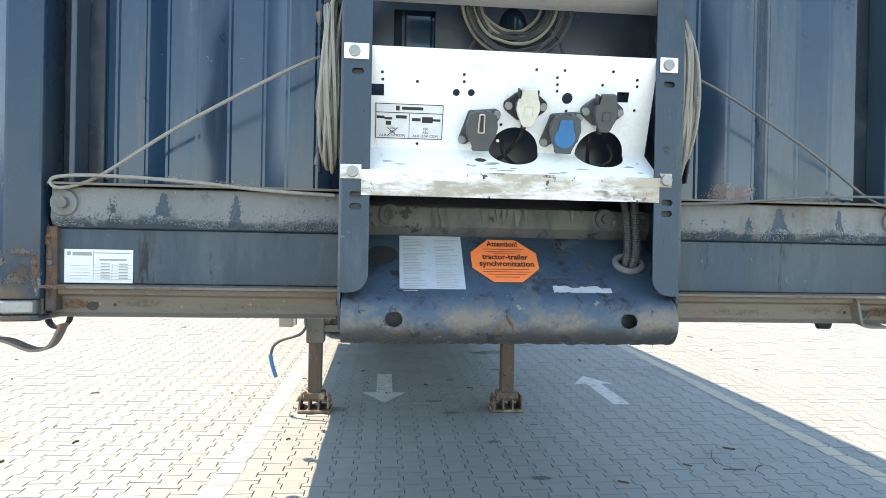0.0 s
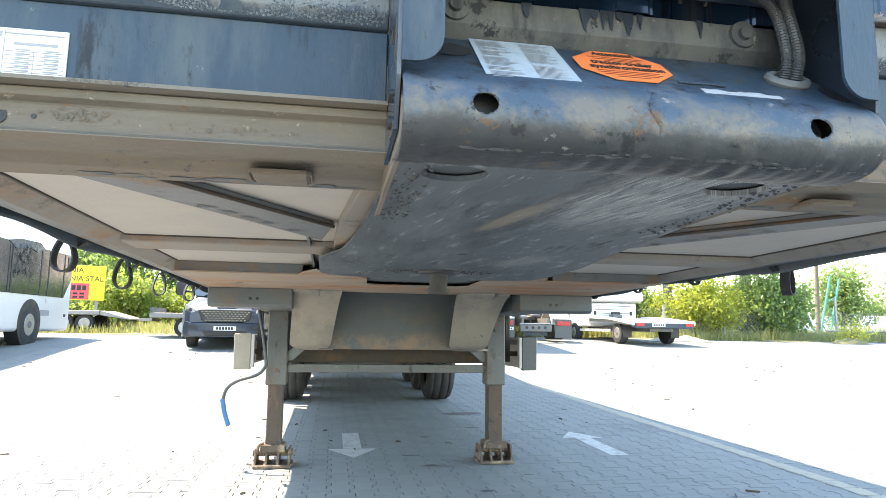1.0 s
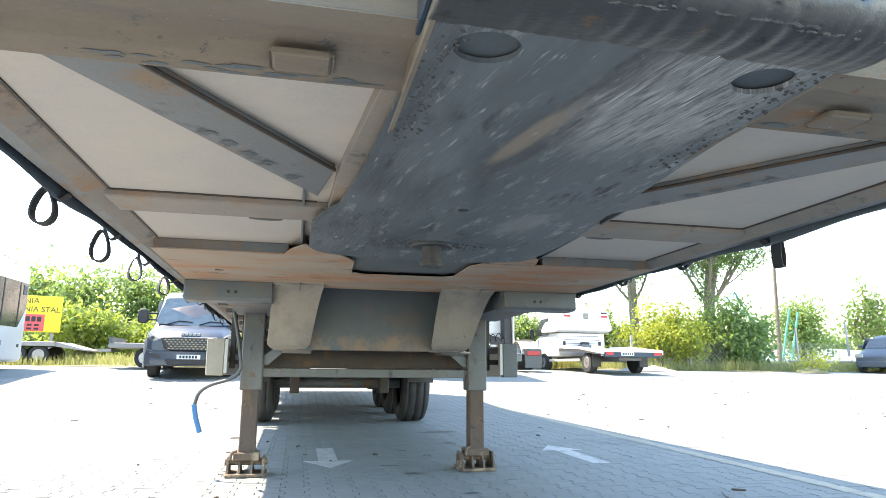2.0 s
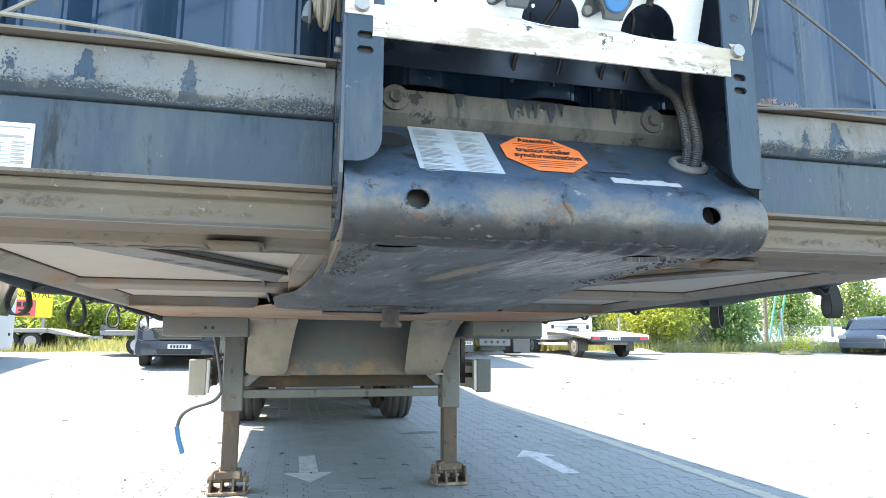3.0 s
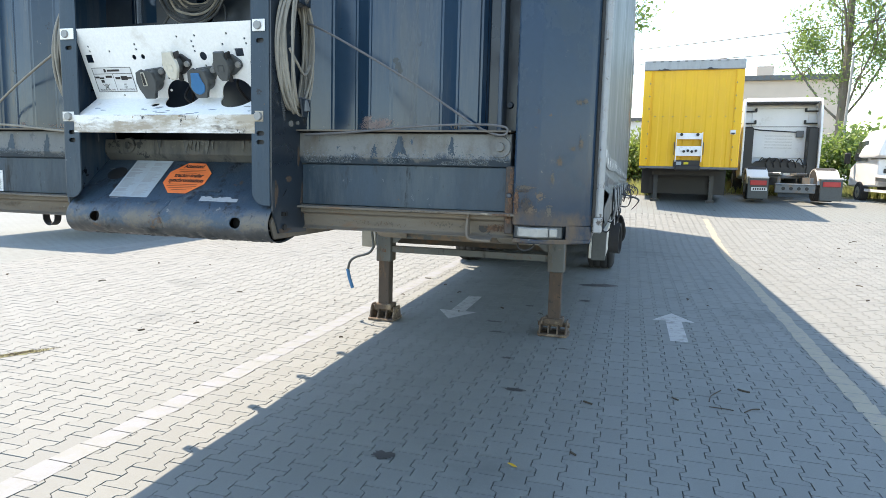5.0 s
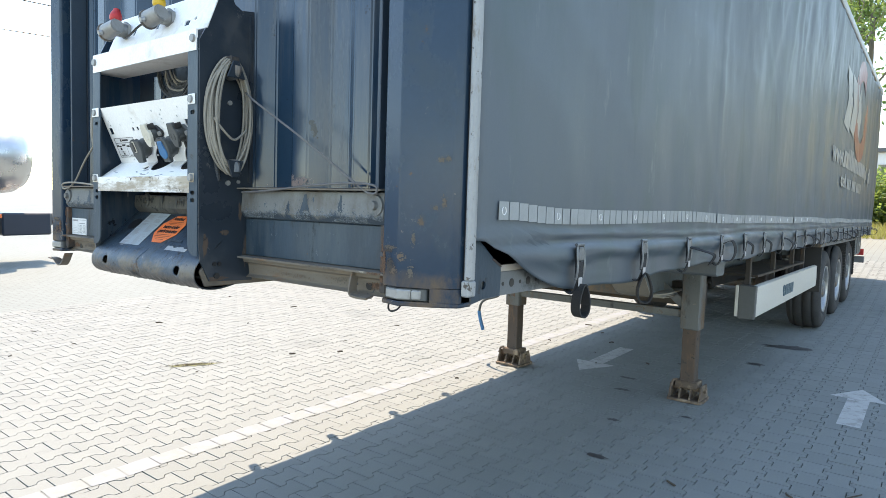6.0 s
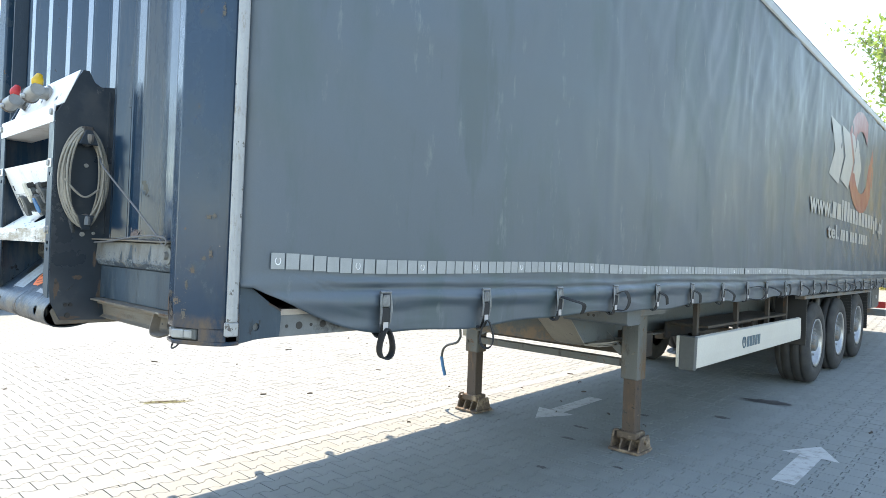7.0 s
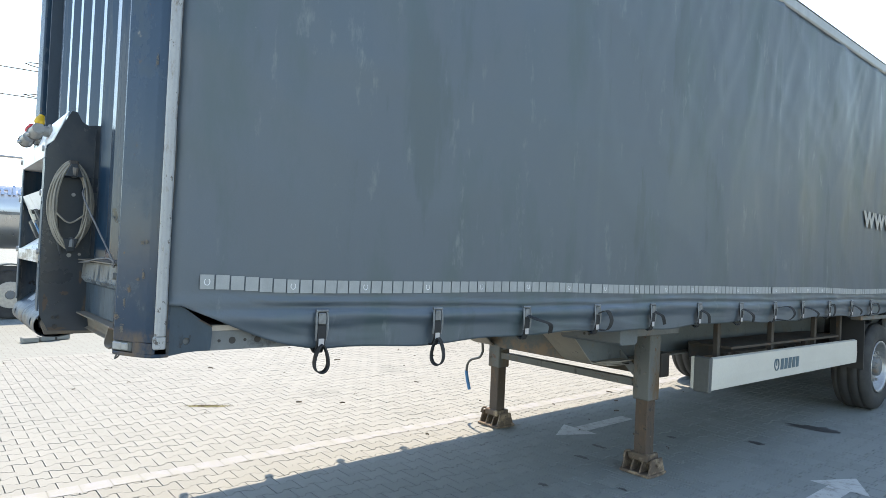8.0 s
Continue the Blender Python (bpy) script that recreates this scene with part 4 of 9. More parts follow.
    bm = plate([(0, -0.010), (0.06, 0.0), (0.148, 0.004), (0.152, 0.066), (0.150, 0.085), (0.06, 0.15), (0, 0.19)], [circle(0.062, 0.040, 0.012, 14)], 0.006, m)
    part("foot_plate", bm, M["blue_worn"], post)
    part("plate_weld", tube(smooth_line([(s * (HALF - 0.0005), 0.20, 1.395), (s * (HALF - 0.0005), 0.225, 1.382), (s * (HALF - 0.0005), 0.245, 1.370)], 3), 0.003, 6), M["rail_rust"], post)


mirrored(corner_post)


def front_beam(s):
    x0, x1 = -0.3805 if s < 0 else 0.3695, s * 1.035
    bm = prism([(0.012, 1.478), (-0.004, 1.480), (-0.018, 1.500), (-0.012, 1.572), (0.035, 1.580), (0.05, 1.560), (0.05, 1.478)], x0, x1, "x", 0.002)
    beam = part("upper_beam", bm, M["galv"], trailer, "grey galvanised beam with peeling blue paint")
    bm = prism([(-0.034, 1.576), (-0.034, 1.581), (0.05, 1.586), (0.05, 1.580)], x0, x1, "x")
    part("beam_lip", bm, M["rusty"], beam)
    b2 = part("beam_bolt", cyl((s * 1.005, -0.006, 1.535), (s * 1.005, -0.022, 1.535), 0.031, 0.029, 24), M["galv"], beam)
    part("bolt_head", cyl((s * 1.005, -0.020, 1.535), (s * 1.005, -0.034, 1.535), 0.014, 0.012, 12), M["galv"], b2)
    part("lower_beam", box(x0, x1, 0.004, 0.03, 1.352, 1.478, 0.002), M["blue_worn"], trailer, "faded blue lower beam panel")
    bm = prism([(-0.030, 1.342), (-0.030, 1.348), (0.03, 1.352), (0.03, 1.342)], x0, s * 1.062, "x")
    part("ledge", bm, M["rusty"], trailer)
    bm = prism([(-0.005, 1.341), (-0.005, 1.328), (0.015, 1.322), (0.020, 1.285), (0.005, 1.275), (0.06, 1.270), (0.09, 1.282), (0.15, 1.285), (0.18, 1.270), (0.250, 1.268), (0.258, 1.276), (0.260, 1.349)],
               -0.370 if s < 0 else 0.360, s * 1.062, "x", 0.002)
    sill = part("front_sill", bm, M["rusty"], trailer, "brown front cross beam with rust and chipped paint")
    # sill holes are black discs; their dark depth is only colour
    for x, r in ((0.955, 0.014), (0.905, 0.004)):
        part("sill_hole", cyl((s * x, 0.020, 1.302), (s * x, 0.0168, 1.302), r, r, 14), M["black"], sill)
    bm = box(s * 0.50, s * 0.61, 0.135, 0.215, 1.262, 1.275, 0.010)
    part("weld_pad", bm, M["rusty"], sill)
    def on_ledge(u, v, lift):
        return Vector((s * u, -0.0302 - lift, v))

    def on_sill(u, v, lift):
        return Vector((s * u, 0.0152 + (1.322 - v) * 0.135 - 0.002 - lift, v))
    for k, (fn, u, z, w, h, n, big) in enumerate(((on_ledge, 1.02, 1.345, 0.05, 0.003, 90, 0.0034), (on_ledge, 0.80, 1.345, 0.12, 0.003, 90, 0.0030), (on_sill, 0.99, 1.303, 0.05, 0.014, 190, 0.0050),
                                                  (on_sill, 0.84, 1.306, 0.11, 0.016, 60, 0.0046), (on_sill, 0.62, 1.299, 0.20, 0.014, 70, 0.0040))):
        speckle("rust_speckle", fn, u, z, w, h, n, 800 + k + (50 if s > 0 else 0), M["seam_rust" if k in (0, 2) else "old_rust"], sill, big)
    # blue paint and rust flaking along the underside of the sill
    r = random.Random(90 + s)
    for k in range(15):
        cx, cy = s * r.uniform(0.40, 0.95), r.uniform(0.212, 0.246)
        rx, ry = r.uniform(0.015, 0.045), r.uniform(0.004, 0.010)
        pts = [(cx + rx * r.uniform(0.45, 1.1) * math.cos(w), cy + ry * r.uniform(0.45, 1.1) * math.sin(w)) for w in [2 * math.pi * i / 14 for i in range(14)]]
        part("paint_flake", plate(pts, [], 0.0003, frame_of((0, 0, 1.2678 - 0.0001 * (k % 3)), (1, 0, 0), (0, 1, 0))), M["apron"], sill)
    # bent tie-down hook under the sill
    if s > 0:
        part("sill_bracket", tube(smooth_line([(0.915, 0.0, 1.345), (0.915, -0.012, 1.30), (0.925, -0.014, 1.275), (0.985, -0.012, 1.272)], 4), 0, flat=(0.016, 0.003, (0, 1, 0.2))), M["rusty"], sill)
    else:
        p = smooth_line([(-1.00, -0.02, 1.262), (-1.02, -0.03, 1.215), (-1.06, -0.03, 1.205), (-1.12, -0.025, 1.225), (-1.19, -0.02, 1.228)], 5)
        part("lamp_bracket", tube(p, 0, flat=(0.018, 0.003, (0, 1, 0))), M["rusty"], trailer, "bent rusty bracket hanging below the beam")


mirrored(front_beam)

# middle of the beam, seen behind the bracket
mid = part("middle_beam", prism([(0.012, 1.470), (-0.016, 1.50), (-0.012, 1.546), (0.05, 1.550), (0.05, 1.470)], -0.382, 0.382, "x", 0.002), M["under_grey"], trailer, "dusty middle beam behind the bracket")
for x in (-0.272, 0.252):
    b2 = part("beam_bolt", cyl((x, -0.006, 1.526), (x, -0.021, 1.526), 0.026, 0.024, 24), M["under_grey"], mid)
    part("bolt_head", cyl((x, -0.020, 1.526), (x, -0.029, 1.526), 0.012, 0.011, 12), M["under_grey"], b2)
rd = random.Random(15)
for x in (-0.045, -0.028, -0.012, 0.002, 0.018, 0.034, 0.056, -0.15, 0.17):
    w, low = rd.uniform(0.004, 0.011), rd.uniform(1.502, 1.530)
    run = [(x - w * rd.uniform(0.8, 1.2), 1.545), (x + w * rd.uniform(0.8, 1.2), 1.545), (x + w * rd.uniform(0.4, 0.9), 1.532), (x + w * rd.uniform(0.2, 0.6), 0.5 * (low + 1.53)), (x + w * 0.15, low), (x - w * 0.25, low + 0.004), (x - w * rd.uniform(0.4, 0.8), 1.53)]
    part("dark_run", prism(run, -0.0172, -0.0166, "y"), M["black_sheet"], mid)


def nose():
    """Rounded nose of the coupling frame: slope, roll and lower lip, with holes in the roll."""
    prof = [(0.03, 1.478), (0.0, 1.475), (-0.120, 1.370), (-0.140, 1.355)]
    prof += [(p.y, p.z) for p in smooth_line([(0, -0.140, 1.355), (0, -0.162, 1.338), (0, -0.178, 1.318), (0, -0.185, 1.296), (0, -0.182, 1.272), (0, -0.166, 1.252), (0, -0.140, 1.242), (0, -0.10, 1.240), (0, -0.065, 1.245), (0, -0.035, 1.252)], 6)][1:]
    holes, rad = (-0.260, 0.251), (0.0185, 0.0165)
    bm = bmesh.new()
    n = 220
    xs = [-0.372 + 0.734 * i / n for i in range(n + 1)]
    rows, flat = [], []
    for k, (y, z) in enumerate(prof):
        row, fr = [], []
        for x in xs:
            px, pz, py = x, z, y
            for h in holes:                                   # draw the grid on to the rim of each hole
                if abs(z - 1.297) < 0.045 and y < -0.15:
                    e = math.hypot((x - h) / rad[0], (z - 1.297) / rad[1])
                    if 0.80 < e < 1.22:
                        px, pz = h + (x - h) / e, 1.297 + (z - 1.297) / e
            lump = 0.0007 * noise.noise(Vector((x * 14, z * 12, 2))) if k > 3 else 0
            crack = 0.005 * math.exp(-((x + 0.012 - 0.008 * math.sin(z * 90)) / 0.003) ** 2) if 1.27 < z < 1.352 and k > 2 else 0
            ragged_edge = 0.004 * noise.noise(Vector((x * 40, 5, 1))) if z < 1.262 else 0
            row.append(bm.verts.new((px, py + crack + lump, pz + ragged_edge)))
            fr.append((px, pz))
        rows.append(row)
        flat.append(fr)
    for k in range(len(prof) - 1):
        for i in range(n):
            cx = sum(flat[a][b][0] for a, b in ((k, i), (k, i + 1), (k + 1, i), (k + 1, i + 1))) / 4
            cz = sum(flat[a][b][1] for a, b in ((k, i), (k, i + 1), (k + 1, i), (k + 1, i + 1))) / 4
            if prof[k][0] < -0.15 and any(math.hypot((cx - h) / rad[0], (cz - 1.297) / rad[1]) < 0.97 for h in holes):
                continue
            bm.faces.new((rows[k][i], rows[k][i + 1], rows[k + 1][i + 1], rows[k + 1][i]))
    ob = part("nose_plate", bm, M["nose"], trailer, "rounded blue nose plate, rubbed bare and cracked along its edge", smooth=True)
    sol = ob.modifiers.new("thickness", "SOLIDIFY")
    sol.thickness, sol.offset = 0.003, 0.0
    # black disc behind each opening, painted for the dark inside
    for hx in holes:
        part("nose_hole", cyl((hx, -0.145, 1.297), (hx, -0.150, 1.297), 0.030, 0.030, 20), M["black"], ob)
    return ob


nose_plate = nose()
# burrs and caked grease along the lower lip
rb = random.Random(77)
for x0, x1, y, z in ((-0.372, -0.05, -0.150, 1.2445), (-0.07, 0.20, -0.156, 1.2465), (0.16, 0.362, -0.148, 1.244)):
    k = int((x1 - x0) / 0.004)
    line = [(x0 + (x1 - x0) * i / k, y + 0.004 * noise.noise(Vector((i * 0.21, y, 3))) + rb.uniform(-0.001, 0.001), z + 0.002 * noise.noise(Vector((i * 0.3, y, 9)))) for i in range(k + 1)]
    width = [0.0008]
    for i in range(k):
        width.append(min(0.0042, max(0.0005, 0.66 * width[-1] + rb.choice((0, 0, 0.0006, 0.0012, 0.003)))))
    part("lip_burr", tube(line, lambda f: width[min(k, int(f * k))], 6), M["black_grease"], nose_plate, "burred edge caked with black grease")


def on_slope(u, v, lift=0.0):
    d = Vector((0, -0.742, -0.670))
    nrm = Vector((0, -0.670, 0.742))
    return Vector((0, 0, 1.475)) + Vector((u, 0, 0)) + d * v + nrm * (lift + 0.002)


def slope_sheet(outline, lift, thick=0.0008):
    bm = bmesh.new()
    lo, hi = [bm.verts.new(on_slope(u, v, lift)) for u, v in outline], [bm.verts.new(on_slope(u, v, lift + thick)) for u, v in outline]
    bm.faces.new(lo[::-1])
    bm.faces.new(hi)
    for i in range(len(lo)):
        j = (i + 1) % len(lo)
        bm.faces.new((lo[i], lo[j], hi[j], hi[i]))
    return bm


def slope_words(name, text, u, v, size, width, parent, mt):
    m = frame_of(on_slope(u, v, 0.0052), (1, 0, 0), (0, 0.742, 0.670))
    return words(name, text, size, m, mt, parent, width, 0.0002, bold=0.0005)


# paper label with columns of print
lab = part("label_sheet", slope_sheet(rect(-0.248, -0.102, 0.004, 0.214), 0.003), M["paper_grey"], nose_plate, "weathered grey paper label with two columns of print")
rng = random.Random(11)
for c0, c1 in ((-0.240, -0.186), (-0.166, -0.112)):
    bm = bmesh.new()
    for i in range(33):
        v = 0.018 + i * 0.0052
        if rng.random() < 0.12:
            continue
        w = (c1 - c0) * rng.uniform(0.55, 1.0)
        vs = [bm.verts.new(on_slope(a, b, 0.0046)) for a, b in ((c0, v), (c0 + w, v), (c0 + w, v + 0.0022), (c0, v + 0.0022))]
        bm.faces.new(vs)
    part("print_column", bm, M["ink_grey"], lab)
part("maker_mark", slope_sheet(rect(-0.152, -0.110, 0.200, 0.208), 0.0042, 0.0004), M["ink"], lab)
# orange octagon
oct_pts = [(-0.004 + a * 0.078, 0.084 + b * 0.071) for a, b in ((-0.42, -1), (0.42, -1), (1, -0.36), (1, 0.36), (0.42, 1), (-0.42, 1), (-1, 0.36), (-1, -0.36))]
octo = part("warning_sticker", slope_sheet(oct_pts, 0.0035), M["orange"], nose_plate, "orange octagonal warning sticker with black lettering")
slope_words("sticker_text", "Attention!", -0.004, 0.030, 0.024, 0.074, octo, M["ink"])
slope_words("sticker_text", "tractor-trailer", -0.002, 0.074, 0.025, 0.108, octo, M["ink"])
slope_words("sticker_text", "synchronization", 0.000, 0.097, 0.025, 0.128, octo, M["ink"])
for v, w in ((0.046, 0.10), (0.054, 0.085), (0.061, 0.05), (0.114, 0.105), (0.122, 0.11), (0.130, 0.09), (0.139, 0.055)):
    part("print_line", slope_sheet(rect(-0.004 - w / 2, -0.004 + w / 2, v, v + 0.0018), 0.0046, 0.0003), M["ink_red"], octo)


def ragged(u0, u1, v0, v1, seed, n=14):
    r = random.Random(seed)
    top = [(u0 + (u1 - u0) * i / n, v0 + (v1 - v0) * r.uniform(-0.12, 0.28)) for i in range(n + 1)]
    low = [(u0 + (u1 - u0) * i / n, v1 - (v1 - v0) * r.uniform(-0.12, 0.30)) for i in range(n, -1, -1)]
    return top + low


part("paint_scrape", slope_sheet(ragged(0.095, 0.228, 0.166, 0.190, 4, 18), 0.0036), M["bare"], nose_plate)
part("paint_scrape", slope_sheet(ragged(0.07, 0.150, 0.132, 0.144, 5, 14), 0.0036), M["galv"], nose_plate)
# openings in the slope: black sheets in place of shaded depth
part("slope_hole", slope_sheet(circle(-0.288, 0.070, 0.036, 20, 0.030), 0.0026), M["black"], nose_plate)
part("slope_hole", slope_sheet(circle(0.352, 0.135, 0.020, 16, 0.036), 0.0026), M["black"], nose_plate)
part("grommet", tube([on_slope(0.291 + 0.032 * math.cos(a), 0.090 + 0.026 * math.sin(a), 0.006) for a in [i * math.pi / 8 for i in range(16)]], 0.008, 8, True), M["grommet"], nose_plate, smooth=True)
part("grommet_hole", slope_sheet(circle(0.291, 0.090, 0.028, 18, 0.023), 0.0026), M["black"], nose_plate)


def conduit(points, r, name="conduit"):
    """Ribbed conduit."""
    line = smooth_line(points, 40)
    return part(name, tube(line, lambda f: r * (1 + 0.16 * (int(f * len(line)) % 2)), 10), M["conduit"], trailer, "dark grey ribbed cable conduit", smooth=False)


conduit([on_slope(0.287, 0.088, -0.02), on_slope(0.283, 0.075, 0.04), (0.285, -0.055, 1.56), (0.255, -0.03, 1.60), (0.24, 0.0, 1.66)], 0.0085)
conduit([on_slope(0.300, 0.092, -0.02), on_slope(0.302, 0.08, 0.04), (0.308, -0.06, 1.56), (0.315, -0.05, 1.62), (0.33, -0.03, 1.75)], 0.010)
conduit([(0.362, -0.10, 1.60), (0.366, -0.12, 1.70), (0.358, -0.12, 1.80), (0.350, -0.08, 1.95)], 0.009)

# rubbing plate below, with its oval slots, king pin and scraped grease
def rub_plate():
    z = 1.252
    left = [(0.358, -0.045), (0.364, 0.14), (0.378, 0.33), (0.395, 0.60), (0.414, 0.87), (0.436, 1.05), (0.478, 1.17), (0.512, 1.30), (0.518, 1.53), (0.512, 1.74), (0.480, 1.82), (0.430, 1.865), (0.375, 1.89), (0.22, 1.92)]
    right = [(0.352, -0.045), (0.356, 0.14), (0.368, 0.38), (0.390, 0.615), (0.418, 0.87), (0.442, 1.07), (0.462, 1.20), (0.470, 1.31), (0.475, 1.53), (0.466, 1.75), (0.44, 1.83), (0.37, 1.88), (0.24, 1.915)]
    r = random.Random(31)
    outline = [(x + r.uniform(-0.003, 0.003), y) for x, y in right] + [(0.0, 1.94)] + [(-x + r.uniform(-0.003, 0.003), y) for x, y in left[::-1]]
    slots = ((-0.263, 0.026, 0.056, 0.050), (0.250, 0.026, 0.056, 0.050), (-0.045, 1.02, 0.018, 0.020))
    holes = [circle(x, y, rx, 28, ry) for x, y, rx, ry in slots]
    bm = plate(outline, holes, 0.010, frame_of((0, 0, z), (1, 0, 0), (0, 1, 0)))
    ob = part("rubbing_plate", bm, M["grease"], trailer, "black greasy scored coupling rubbing plate")
    for x, y, rx, ry in slots:
        part("slot_back", box(x - rx - 0.03, x + rx + 0.03, y - ry - 0.02, y + ry + 0.02, z + 0.014, z + 0.018), M["apron"], ob)
    px, py = -0.035, 1.575
    pin = part("king_pin", cyl((px, py, z), (px, py, z - 0.084), 0.038, 0.036, 24, bevel=0.004), M["black_grease"], ob, "greasy steel king pin", smooth=True)
    part("pin_collar", cyl((px, py, z - 0.066), (px, py, z - 0.088), 0.046, 0.046, 24, bevel=0.004), M["black_grease"], pin, smooth=True)
    part("pin_flange", cyl((px, py, z), (px, py, z - 0.010), 0.085, 0.08, 24, bevel=0.003), M["black_grease"], pin)
    # lumps of old grease round the pin and at the edges
    verts, faces = [], []
    for k in range(420):
        if k < 260:
            w, q = r.uniform(0, 6.283), abs(r.gauss(0.10, 0.035))
            x, y = px + q * 1.5 * math.cos(w), py + q * 0.6 * math.sin(w)
        else:
            x, y = r.choice((-1, 1)) * r.uniform(0.30, 0.36), r.uniform(-0.02, 0.5)
        sz = r.uniform(0.002, 0.0075)
        base = len(verts)
        for i in range(5):
            w = i * 1.2566 + r.uniform(-0.3, 0.3)
            verts.append((x + sz * 1.2 * math.cos(w), y + sz * math.sin(w), z + 0.001))
        verts.append((x, y, z - sz * r.uniform(0.4, 0.9)))
        faces += [(base + i, base + (i + 1) % 5, base + 5) for i in range(5)]
    tagged(raw("old_grease", verts, faces, M["black_grease"], ob), "lumps of old black grease", kind="stuff")
    return ob


rub_plate()
for s in (-1, 1):
    # web of the nose between the plates
    part("nose_cheek", prism([(-0.145, 1.25), (-0.165, 1.30), (-0.13, 1.352), (0.0, 1.46), (0.42, 1.46), (0.42, 1.25)], s * 0.350 + (0.008 if s < 0 else 0) * s, s * 0.362 + (0.010 if s < 0 else 0) * s, "x", 0.003), M["rusty"], trailer)


def bracket_plate(s):
    """Tall side plate of the coupling bracket, with its turned front flange and slots."""
    px = PLATE_X if s < 0 else RIGHT_X
    x = s * px
    out = [(0.03, 1.262), (-0.135, 1.268), (-0.150, 1.30), (-0.168, 1.335), (-0.174, 1.40), (-0.174, 2.045), (-0.150, 2.09), (-0.088, 2.225), (-0.066, 2.225), (-0.045, 2.185), (-0.02, 2.172), (0.03, 2.180)]
    # left plate in the wall blue, right plate in the darker panel tone
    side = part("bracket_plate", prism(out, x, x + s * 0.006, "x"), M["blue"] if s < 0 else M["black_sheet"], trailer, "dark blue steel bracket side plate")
    inner = s * (px - 0.058)
    xa, xb = sorted((inner, s * px))
    r, low = 0.040, 1.352
    arc = [(r * math.sin(q), r * math.cos(q)) for q in [i * math.pi / 12 for i in range(7)]]
    ol = [(xa, 2.05), (xb, 2.05), (xb, low)] + [(xa + r - a, low + r - b) for a, b in arc] if s > 0 else [(xb, 2.05), (xa, 2.05), (xa, low)] + [(xb - r + a, low + r - b) for a, b in arc]
    cx = (xa + xb) / 2
    slots = [[(cx - 0.013 + a, z + b) for a, b in ((0, 0), (0.004, -0.005), (0.022, -0.005), (0.026, 0), (0.026, 0.003), (0.022, 0.008), (0.004, 0.008), (0, 0.003))] for z in (1.8165, 1.557, 1.532)]
    bm = plate(ol, slots, 0.005, frame_of((0, -0.172, 0), (1, 0, 0), (0, 0, 1)))
    fl = part("bracket_flange", bm, M["blue_worn"], side, "blue flange with slots")
    # black backing gives the slots their dark inside
    for z in (1.823, 1.564, 1.539):
        part("slot_back", box(cx - 0.02, cx + 0.02, -0.168, -0.166, z - 0.014, z + 0.012), M["black"], fl)
    for y, z, rr in ((-0.118, 1.325, 0.007), (-0.10, 1.325, 0.007), (-0.11, 1.285, 0.010), (-0.065, 1.86, 0.008), (-0.07, 1.595, 0.009), (-0.03, 1.60, 0.006)):
        part("plate_bolt", cyl((x + s * 0.005, y, z), (x + s * 0.012, y, z), rr, rr, 10), M["bolt"] if z > 1.4 else M["black"], side)
    for y, z, ry, rz, k in ((-0.150, 1.385, 0.012, 0.05, 1), (-0.11, 1.275, 0.045, 0.010, 2), (0.005, 1.36, 0.014, 0.07, 3), (-0.02, 1.50, 0.012, 0.035, 4), (-0.08, 1.43, 0.02, 0.012, 5)):
        r = random.Random(60 + k)
        pts = [(y + ry * r.uniform(0.4, 1.1) * math.cos(w), z + rz * r.uniform(0.4, 1.1) * math.sin(w)) for w in [2 * math.pi * i / 18 for i in range(18)]]
        part("rust_patch", prism(pts, x + s * 0.0055, x + s * 0.0068, "x"), M["leg_rust"], side)
    # hook that carries the coiled cable
    part("cable_hook", tube(smooth_line([(x + s * 0.004, -0.07, 1.945), (x + s * 0.05, -0.07, 1.945), (x + s * 0.062, -0.07, 1.975)], 5), 0.012, 8), M["frame"], side)
    for za, zb, wa, wb in ((1.935, 1.990, 0.034, 0.012), (1.612, 1.668, 0.014, 0.030)):
        part("hook_plate", prism([(-0.075 - wa, za), (-0.075 + wa, za), (-0.075 + wb, zb), (-0.075 - wb, zb)], x + s * 0.054, x + s * 0.060, "x", 0.002), M["black_sheet"], side)
    part("hook_clip", box(x + s * 0.004, x + s * 0.052, -0.092, -0.058, 1.985, 2.006, 0.003), M["rail_rust"], side)
    part("cable_hook", tube(smooth_line([(x + s * 0.004, -0.07, 1.66), (x + s * 0.05, -0.07, 1.66), (x + s * 0.06, -0.07, 1.63)], 5), 0.012, 8), M["frame"], side)


mirrored(bracket_plate)
# dark sheet between the plates, with its cut-outs
bm = plate(rect(-0.379, 0.379, 1.60, 2.16), [rect(-0.27, -0.17, 1.93, 2.02), circle(0.02, 1.99, 0.035, 20, 0.05), circle(0.02, 1.90, 0.035, 20, 0.05)], 0.003, frame_of((0, 0.012, 0), (1, 0, 0), (0, 0, 1)))
part("back_sheet", bm, M["black_sheet"], trailer, "black sheet with cut-outs behind the sockets")

PD = Vector((0, 0.3944, -0.9189))      # down the white panel
PN = Vector((0, -0.9189, -0.3944))     # out of it


def on_panel(u, v, lift=0.0):
    return Vector((0, -0.175, 1.874)) + Vector((u - 0.001, 0, 0)) + PD * v + PN * lift


def panel_frame(u, v, lift=0.0):
    return frame_of(on_panel(u, v, lift), (1, 0, 0), -PD)


def dot(u, v, r):
    return circle(u, v, r, 10)


